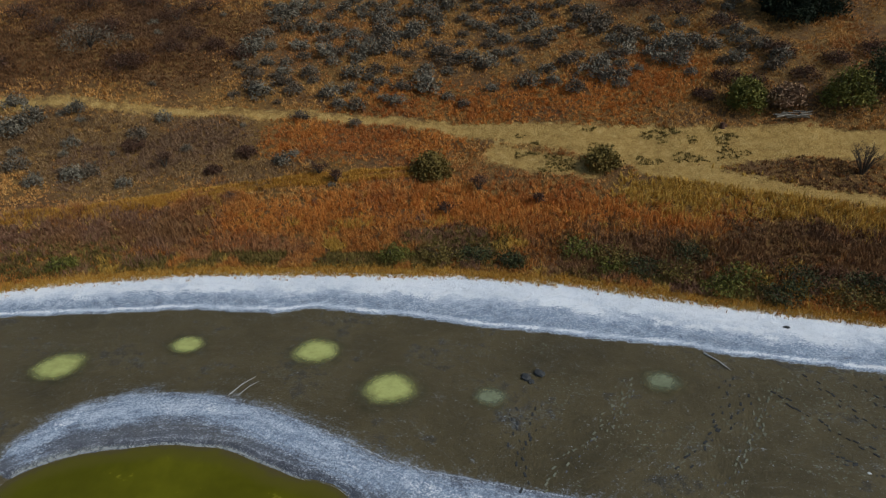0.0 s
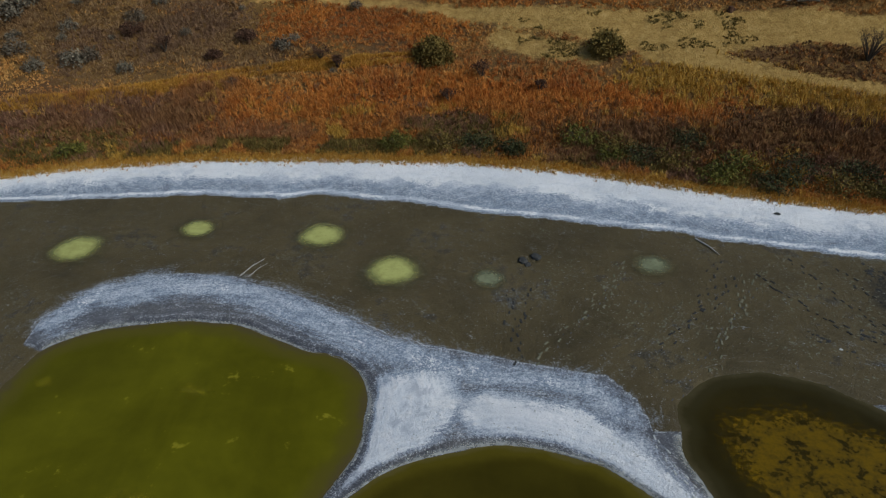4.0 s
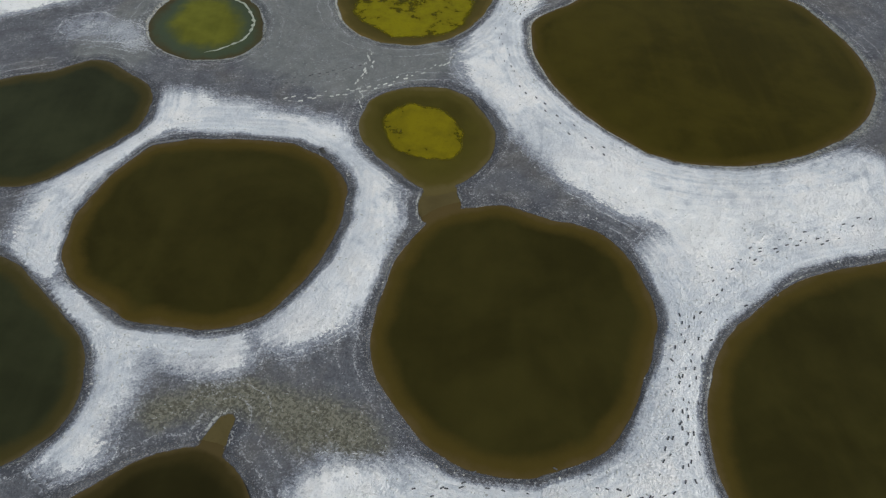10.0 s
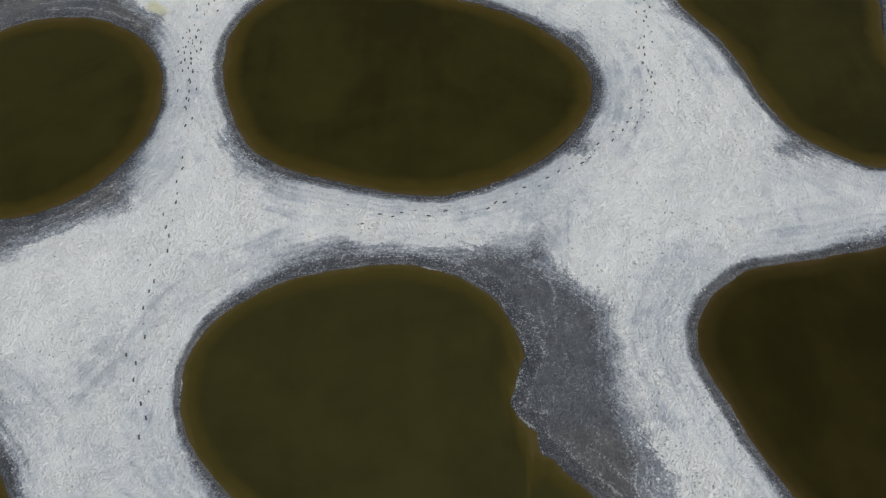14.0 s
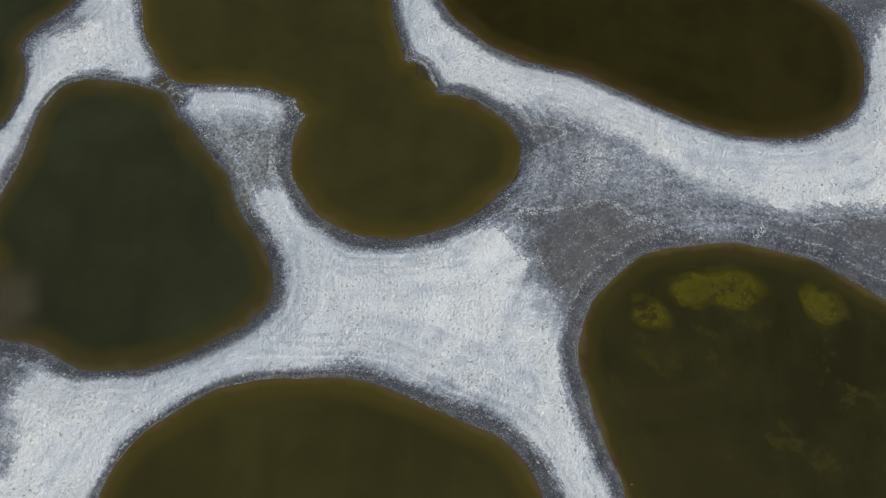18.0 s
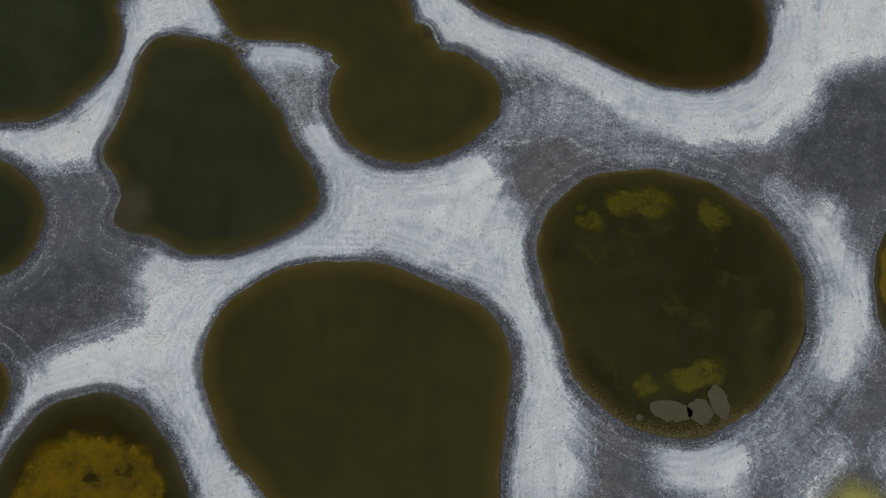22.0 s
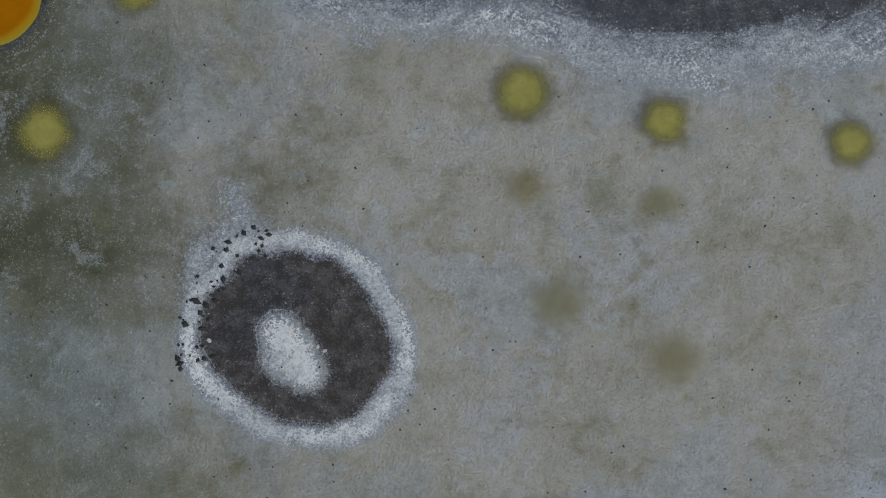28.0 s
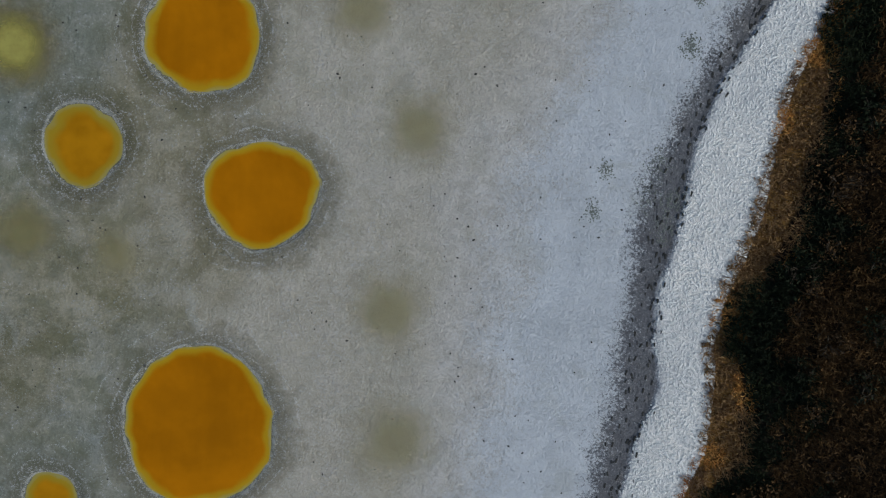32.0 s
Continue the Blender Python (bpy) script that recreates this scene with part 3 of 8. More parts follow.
# ---- the lake in plan ----
# kind of brine, centre, radii at even angles from east, anticlockwise
POOLS = [
    ("olive", -27.6, 100.6, (10.70, 11.10, 11.69, 11.98, 11.68, 10.61, 10.38, 10.44, 10.82, 10.93, 11.28, 11.49, 12.08, 12.54, 12.84, 12.10, 11.58, 11.17, 10.96, 10.92, 10.52, 10.40, 10.64, 10.77, 10.73, 11.03, 11.71, 12.44, 13.34, 13.65, 12.51, 11.46, 10.85, 10.33, 9.85, 10.15)),
    ("olive_rim", -9.7, 90.0, (9.49, 9.87, 10.46, 10.95, 11.22, 11.35, 11.41, 11.28, 11.26, 11.06, 10.87, 10.81, 10.80, 10.64, 10.55, 10.44, 10.10, 9.53, 8.76, 8.66, 8.86, 9.19, 9.67, 10.10, 10.68, 11.65, 12.48, 12.42, 11.79, 10.93, 9.73, 9.42, 9.20, 9.11, 9.11, 9.24)),
    ("orange_weed", 8.8, 97.7, (8.16, 8.03, 8.03, 7.72, 7.59, 7.46, 7.55, 7.89, 8.53, 8.96, 9.59, 9.86, 10.14, 10.01, 9.88, 9.08, 8.64, 7.82, 7.33, 7.08, 7.05, 7.12, 7.32, 7.75, 8.44, 9.27, 9.71, 9.84, 9.70, 9.35, 9.20, 9.16, 9.19, 9.20, 8.69, 8.40)),
    ("green_dark", -42.2, 88.5, (7.3, 6.0, 5.6, 6.4, 10.4, 11.6, 9.3, 6.6, 5.7, 5.9, 7.3, 10.6, 11.6, 9.1)),
    ("green", -27.2, 67.3, (4.55, 4.31, 4.31, 4.29, 4.37, 4.69, 4.94, 5.11, 5.27, 5.30, 5.10, 4.78, 4.57, 4.36, 4.37, 4.23, 4.30, 4.29, 4.38, 4.54, 4.65, 4.90, 5.09, 5.34, 5.62, 5.47, 5.20, 4.81)),
    ("yellow_weed", -11.0, 69.9, (5.87, 6.36, 7.02, 7.47, 6.78, 5.95, 5.24, 4.81, 4.58, 4.50, 4.56, 4.76, 4.96, 5.34, 5.90, 6.25, 6.63, 6.38, 6.22, 5.96, 5.90, 5.77, 5.73, 5.70, 5.52, 5.52, 5.45, 5.51, 5.45, 5.41, 5.36, 5.24, 5.28, 5.26, 5.35, 5.61)),
    ("yellow_core", -9.5, 54.6, (4.43, 4.28, 4.21, 4.27, 4.55, 4.64, 4.84, 4.83, 4.92, 5.02, 5.10, 5.23, 4.90, 4.78, 4.59, 4.40, 4.20, 4.13, 4.16, 4.40, 4.88, 5.53, 5.46, 5.33, 5.00, 4.82, 4.68, 4.56)),
    ("dark", -4.7, 39.5, (7.68, 7.82, 7.77, 8.01, 8.14, 8.22, 7.95, 7.71, 7.90, 8.27, 8.38, 8.50, 8.43, 8.05, 7.66, 7.43, 7.15, 7.10, 7.19, 7.49, 7.63, 7.73, 7.81, 8.08, 8.45, 8.58, 8.66, 8.78, 8.64, 8.51, 8.36, 7.95, 7.58, 7.34, 7.34, 7.40)),
    ("dark", -22.2, 46.5, (7.88, 8.02, 8.36, 8.27, 8.23, 7.90, 7.77, 7.40, 7.15, 7.09, 7.18, 7.51, 7.75, 8.10, 7.82, 7.78, 7.68, 7.71, 7.98, 7.98, 8.23, 8.23, 8.01, 7.75, 7.71, 7.87, 7.78, 7.85, 8.08, 8.24, 8.40, 8.17, 7.87, 7.71, 7.63, 7.69)),
    ("dark_brown", 10.4, 63.7, (11.70, 11.50, 11.40, 11.56, 11.80, 11.65, 11.95, 12.15, 12.28, 12.30, 12.39, 12.59, 12.59, 11.75, 11.32, 11.18, 11.32, 12.14, 12.85, 12.53, 12.39, 12.07, 11.90, 11.75, 11.80, 11.90, 12.14, 12.46, 12.47, 12.33, 12.22, 12.10, 11.90, 11.86, 11.90, 12.00, 12.10, 12.14, 12.10, 11.92)),
    ("green_dark", -35.4, 55.5, (6.8, 7.2, 6.7, 6.9, 5.5, 5.9, 6.9, 7.2, 6.6, 6.4, 6.6, 6.6, 5.9, 6.1)),
    ("green_dark", -33.6, 36.7, (7.4, 6.0, 5.6, 6.3, 7.3, 8.2, 8.1, 6.9, 6.2, 6.1, 6.4, 7.1, 7.8, 8.3)),
    ("black", -24.2, 23.9, (8.87, 8.85, 8.99, 9.31, 9.72, 9.80, 9.33, 8.33, 6.89, 5.98, 5.47, 5.28, 5.29, 5.57, 6.71, 8.75, 10.88, 12.18, 12.00, 10.94, 9.83, 8.37, 6.59, 5.33, 4.77, 4.72, 5.22, 6.40, 8.08, 9.28, 9.89, 10.00, 9.75, 9.21, 8.87, 8.80)),
    ("dark", -2.7, 16.0, (8.58, 8.50, 8.56, 8.90, 8.68, 8.68, 8.95, 8.83, 8.77, 8.99, 9.09, 9.30, 9.54, 9.42, 9.60, 8.93, 8.59, 8.53, 7.99, 7.60, 7.47, 7.57, 7.64, 7.62, 7.83, 8.15, 8.41, 8.99, 9.29, 9.59, 9.45, 9.41, 9.07, 8.84, 8.71, 8.51)),
    ("dark", 16.9, 33.8, (13.5, 11.8, 11.4, 12.1, 11.7, 10.1, 9.9, 10.3, 10.8, 11.9, 12.6, 13.1, 12.7, 11.4, 10.4, 9.9, 9.9, 10.5, 10.8, 12.7)),
    ("dark", 24.1, 82.6, (5.0, 6.4, 7.7, 7.1, 5.9, 5.2, 5.1, 5.4, 6.1, 7.0, 7.8, 6.3, 4.9, 4.6)),
    ("dark", 26.8, 50.3, (5.6, 6.4, 7.0, 6.2, 5.3, 4.7, 4.8, 5.8, 6.8, 6.8, 6.0, 5.3, 5.0, 5.0)),
    ("dark", 19.5, 14.6, (7.2, 8.9, 9.0, 7.7, 7.1, 7.1, 7.3, 7.5, 8.1, 8.7, 8.5, 7.6, 6.8, 6.6)),
    ("black", -29.8, 12.0, (6.0, 5.4, 5.0, 5.1, 5.1, 5.2, 6.0, 5.7, 5.3, 5.2, 5.3, 5.1, 4.9, 5.9)),
    ("black", -17.0, -2.8, (10.54, 10.07, 9.54, 8.98, 8.35, 7.86, 7.59, 7.52, 7.63, 7.80, 8.19, 8.58, 9.25, 9.97, 10.56, 10.75, 10.19, 9.42, 8.91, 8.58, 8.46, 8.59, 8.82, 9.17, 9.13, 8.75, 8.41, 8.06, 7.62, 7.32, 7.30, 7.40, 7.74, 8.62, 9.73, 10.39)),
    ("dark_brown_rim", 7.0, -3.2, (6.13, 6.44, 6.66, 6.67, 6.62, 6.48, 6.41, 6.21, 6.13, 5.93, 5.92, 5.88, 5.86, 6.03, 6.03, 6.18, 6.29, 6.33, 6.34, 6.36, 6.33, 6.27, 6.26, 6.17, 6.18, 6.23, 6.35, 6.51, 6.34, 6.07, 5.84, 5.68, 5.64, 5.68, 5.70, 5.89)),
    ("dark", -4.5, -21.6, (11.8, 10.6, 9.3, 8.3, 8.0, 8.6, 9.7, 10.9, 11.5, 11.3, 10.6, 10.1, 9.9, 9.2, 8.7, 8.9, 9.6, 10.1, 10.8, 11.6)),
    ("dark", 21.1, -17.4, (5.4, 6.7, 8.4, 9.2, 9.5, 9.5, 8.3, 5.8, 5.3, 6.6, 9.4, 11.6, 8.9, 5.8)),
    ("dark", 28.1, 3.1, (4.7, 5.7, 6.9, 6.7, 5.5, 4.6, 4.1, 4.6, 5.9, 7.0, 6.7, 5.4, 4.6, 4.4)),
    ("dark", -25.5, -24.2, (7.2, 7.3, 7.6, 7.8, 8.0, 7.8, 7.7, 7.1, 7.0, 7.4, 8.1, 8.1, 7.7, 7.3)),
    ("drab", 1.2, -50.5, (8.39, 7.54, 6.89, 6.33, 5.89, 5.57, 5.40, 5.30, 5.27, 5.36, 5.59, 5.93, 6.43, 10.06, 12.90, 14.51, 15.62, 16.36, 16.92, 17.56, 18.08, 18.41, 18.41, 17.63, 15.95, 12.87, 9.70, 9.28, 9.05, 8.87, 8.81, 8.89, 9.39, 9.88, 10.18, 10.63, 10.86, 11.20, 11.75, 12.55, 13.39, 14.04, 13.96, 13.74, 13.36, 13.00, 12.82, 12.97, 13.41, 14.36, 16.22, 18.26, 20.28, 19.94, 17.50, 9.97)),
    ("umber", 22.1, -42.7, (12.4, 11.3, 9.3, 8.5, 8.6, 8.9, 8.8, 9.7, 11.5, 12.2, 10.8, 9.9, 9.6, 9.6, 9.2, 9.1, 9.2, 9.5, 10.1, 11.1)),
    ("dark", -23.2, -52.1, (6.3, 5.6, 6.0, 7.6, 9.7, 9.8, 8.0, 6.4, 5.9, 6.3, 7.7, 9.6, 10.0, 8.4)),
    ("green_dark", -23.7, -81.1, (6.2, 8.7, 11.2, 11.9, 11.5, 8.9, 6.8, 5.6, 5.7, 6.4, 8.4, 11.8, 11.8, 10.0, 8.9, 8.6, 8.8, 8.3, 8.0, 7.1)),
    ("drab", -5.3, -78.2, (5.9, 5.7, 6.0, 6.5, 7.0, 7.2, 7.2, 7.0, 7.0, 7.2, 7.3, 7.2, 7.2, 7.1, 6.9, 6.8, 6.8, 6.8, 7.0, 6.2, 5.8, 5.9, 6.6, 7.6, 8.4, 8.7, 7.3, 6.3)),
    ("drab", 1.4, -87.7, (5.56, 5.42, 5.02, 4.62, 4.25, 3.81, 3.81, 4.00, 4.45, 4.71, 4.83, 4.97, 5.14, 5.22, 5.06, 5.06, 4.83, 4.81, 4.56, 4.50, 4.28, 4.26, 4.17, 4.28, 4.37, 4.58, 4.88, 5.42)),
    ("green_dark", -11.1, -91.1, (5.73, 5.33, 5.19, 5.17, 5.06, 5.08, 5.22, 5.51, 5.99, 6.86, 7.15, 7.55, 8.00, 8.27, 7.76, 6.80, 6.11, 5.78, 5.64, 5.70, 5.90, 5.90, 5.56, 5.39, 5.61, 6.75, 6.69, 6.28, 6.19, 6.43, 6.73, 6.81, 7.04, 7.13, 7.37, 7.62, 7.94, 8.10, 7.48, 6.62)),
    ("umber", 12.9, -77.5, (8.4, 7.5, 7.2, 7.2, 7.7, 8.3, 8.3, 8.6, 9.0, 9.8, 10.7, 11.4, 11.1, 10.5, 10.1, 9.3, 8.4, 7.6, 6.8, 6.4, 6.6, 7.2, 8.5, 10.1, 11.7, 12.5, 12.1, 10.8)),
    ("dark_weed", 16.5, -99.8, (7.66, 7.69, 7.67, 7.61, 7.56, 7.43, 7.37, 7.44, 7.47, 7.65, 7.81, 8.01, 8.34, 8.46, 8.51, 8.41, 8.16, 7.52, 7.12, 6.87, 6.73, 7.07, 7.38, 7.47, 7.60, 7.83, 7.85, 7.86, 7.79, 7.61, 7.51, 7.36, 7.34, 7.42, 7.59, 7.63)),
    ("drab", -0.3, -107.4, (7.26, 7.53, 8.17, 8.78, 9.12, 9.15, 8.79, 8.81, 8.98, 9.22, 9.49, 9.88, 10.34, 10.48, 10.76, 10.63, 10.08, 9.16, 8.30, 7.70, 7.00, 6.55, 6.43, 6.52, 6.81, 7.37, 8.19, 10.42, 11.64, 12.02, 11.63, 10.25, 8.99, 8.09, 7.50, 7.22)),
    ("orange_weed", -13.7, -113.9, (5.04, 4.67, 4.62, 4.80, 5.11, 5.37, 5.86, 6.39, 7.18, 7.86, 8.34, 8.49, 8.49, 8.11, 7.81, 7.45, 6.99, 6.62, 6.06, 5.64, 4.90, 4.32, 3.96, 3.77, 4.44, 5.85, 6.92, 7.36, 7.60, 7.78, 7.97, 8.13, 8.05, 7.51, 6.72, 5.67)),
    ("umber_core", -19.3, -119.9, (3.9, 3.9, 3.7, 3.4, 3.4, 3.9, 4.3, 3.8, 3.5, 3.5, 3.7, 3.8, 3.9, 3.8)),
    ("orange_weed", -15.8, -129.7, (13.3, 12.4, 11.4, 10.2, 8.9, 7.7, 6.8, 6.0, 5.5, 5.6, 6.6, 8.4, 11.2, 13.1, 14.2, 12.4, 10.1, 8.8, 8.1, 7.7, 7.6, 7.5, 7.4, 7.1, 6.9, 8.0, 10.8, 13.1)),
    ("yellow", 17.2, -119.3, (4.61, 4.78, 5.14, 5.27, 5.29, 5.32, 5.19, 5.20, 5.11, 5.09, 4.94, 4.87, 4.77, 4.70, 4.76, 4.99, 5.43, 5.55, 5.55, 5.65, 5.45, 5.28, 5.16, 4.86, 4.75, 4.54, 4.52, 4.45)),
    ("orange_weed", 28.1, -123.0, (4.2, 4.4, 4.5, 4.0, 3.9, 3.9, 4.1, 4.2, 4.4, 4.2, 4.2, 4.0, 3.9, 3.9)),
    ("green_dark", -24.1, -95.8, (4.2, 4.0, 3.8, 3.8, 4.0, 4.4, 4.4, 4.1, 3.9, 4.0, 3.9, 4.1, 4.2, 4.4)),
    ("dark_weed", -23.7, -106.8, (3.4, 3.9, 3.9, 3.8, 3.7, 3.7, 3.6, 3.6, 3.5, 3.7, 3.8, 4.1, 3.7, 3.2)),
    ("orange_weed", 30.7, -98.7, (2.7, 3.0, 3.6, 4.0, 3.7, 3.0, 2.6, 2.6, 2.9, 3.8, 4.0, 3.6, 3.0, 2.7)),
    ("orange_weed", -19.6, -145.5, (6.6, 6.6, 6.3, 6.2, 6.1, 6.3, 6.4, 6.5, 6.5, 6.5, 6.1, 6.1, 6.2, 6.4)),
    ("orange", 4.4, -136.2, (2.8, 2.9, 3.0, 3.0, 3.1, 2.9, 2.8, 2.7, 2.9, 3.1, 3.1, 3.0, 2.9, 2.8)),
    ("yellow_dark", 1.4, -151.6, (4.56, 4.36, 4.39, 4.66, 4.90, 5.27, 5.69, 5.72, 5.70, 5.83, 5.66, 5.48, 5.22, 4.95, 4.86, 4.87, 4.92, 5.09, 5.08, 5.16, 5.30, 5.44, 5.65, 5.79, 5.76, 5.60, 5.32, 4.88)),
    ("brown_weed", 18.0, -142.9, (8.21, 9.38, 10.26, 11.26, 11.90, 12.70, 12.36, 12.17, 12.11, 11.67, 11.35, 11.30, 11.40, 11.49, 11.48, 11.31, 11.04, 10.64, 9.91, 9.48, 9.25, 7.87, 8.38, 9.10, 9.92, 10.06, 10.39, 11.54, 12.55, 12.38, 11.88, 11.88, 11.96, 11.87, 11.74, 11.55, 11.43, 11.36, 11.40, 11.24, 11.10, 10.75, 10.24, 9.68, 9.11, 8.60, 8.01, 7.91)),
    ("orange", -19.4, -158.8, (2.7, 2.7, 2.8, 3.0, 3.0, 2.8, 2.7, 2.8, 2.7, 2.9, 2.9, 3.0, 2.8, 2.7)),
    ("orange", -3.9, -205.6, (3.2, 3.3, 3.4, 3.3, 3.2, 3.3, 3.3, 3.3, 3.4, 3.3, 3.2, 3.2, 3.4, 3.4)),
    ("amber", -10.6, -212.1, (2.3, 2.3, 2.3, 2.3, 2.4, 2.4, 2.3, 2.2, 2.2, 2.4, 2.4, 2.3, 2.2, 2.3)),
    ("orange", -0.3, -214.5, (3.4, 3.3, 3.3, 3.1, 3.0, 3.3, 3.5, 3.3, 3.2, 3.2, 3.3, 3.2, 3.2, 3.2)),
    ("orange", -3.7, -228.3, (4.4, 4.4, 4.6, 4.9, 4.8, 4.7, 4.5, 4.4, 4.4, 4.8, 4.8, 4.7, 4.7, 4.6)),
    ("amber", -12.5, -233.1, (1.7, 1.7, 1.7, 1.6, 1.6, 1.6, 1.5, 1.5, 1.6, 1.8, 1.7, 1.6, 1.4, 1.5)),
]
# channels between pools: x, y, half width
NECKS = [
    [(-18.4, 33.4, 0.5), (-18.8, 32.2, 0.6)],
    [(-8.9, 50.8, 1.7), (-8.7, 49.4, 1.1), (-8.6, 47.4, 1.4)],
    [(-10.3, -83.6, 0.2), (-9.2, -84.7, 0.2)],
    [(-18.2, 96.3, 0.9), (-19.0, 93.8, 1.0), (-19.6, 91.9, 0.8)],
    [(-17.0, -117.5, 1.8), (-16.6, -119.8, 1.8)],
    [(22.1, 45.5, 0.5), (21.8, 43.8, 0.5)],
    [(-18.8, -123.6, 0.7), (-18.0, -125.2, 0.6)],
]
JOINS = [
    [(-2.7, -84.6, 1.1), (-0.7, -84.4, 1.8), (1.3, -83.7, 1.4)],
    [(-2.1, -85.1, 1.1), (-0.3, -84.8, 1.2), (2.0, -84.5, 1.1)],
]
# spurs of crust that stand out into a pool
SPURS = [
    [(4.2, -39.2, 1.0), (3.2, -41.2, 1.4), (2.7, -42.5, 1.2)],
]
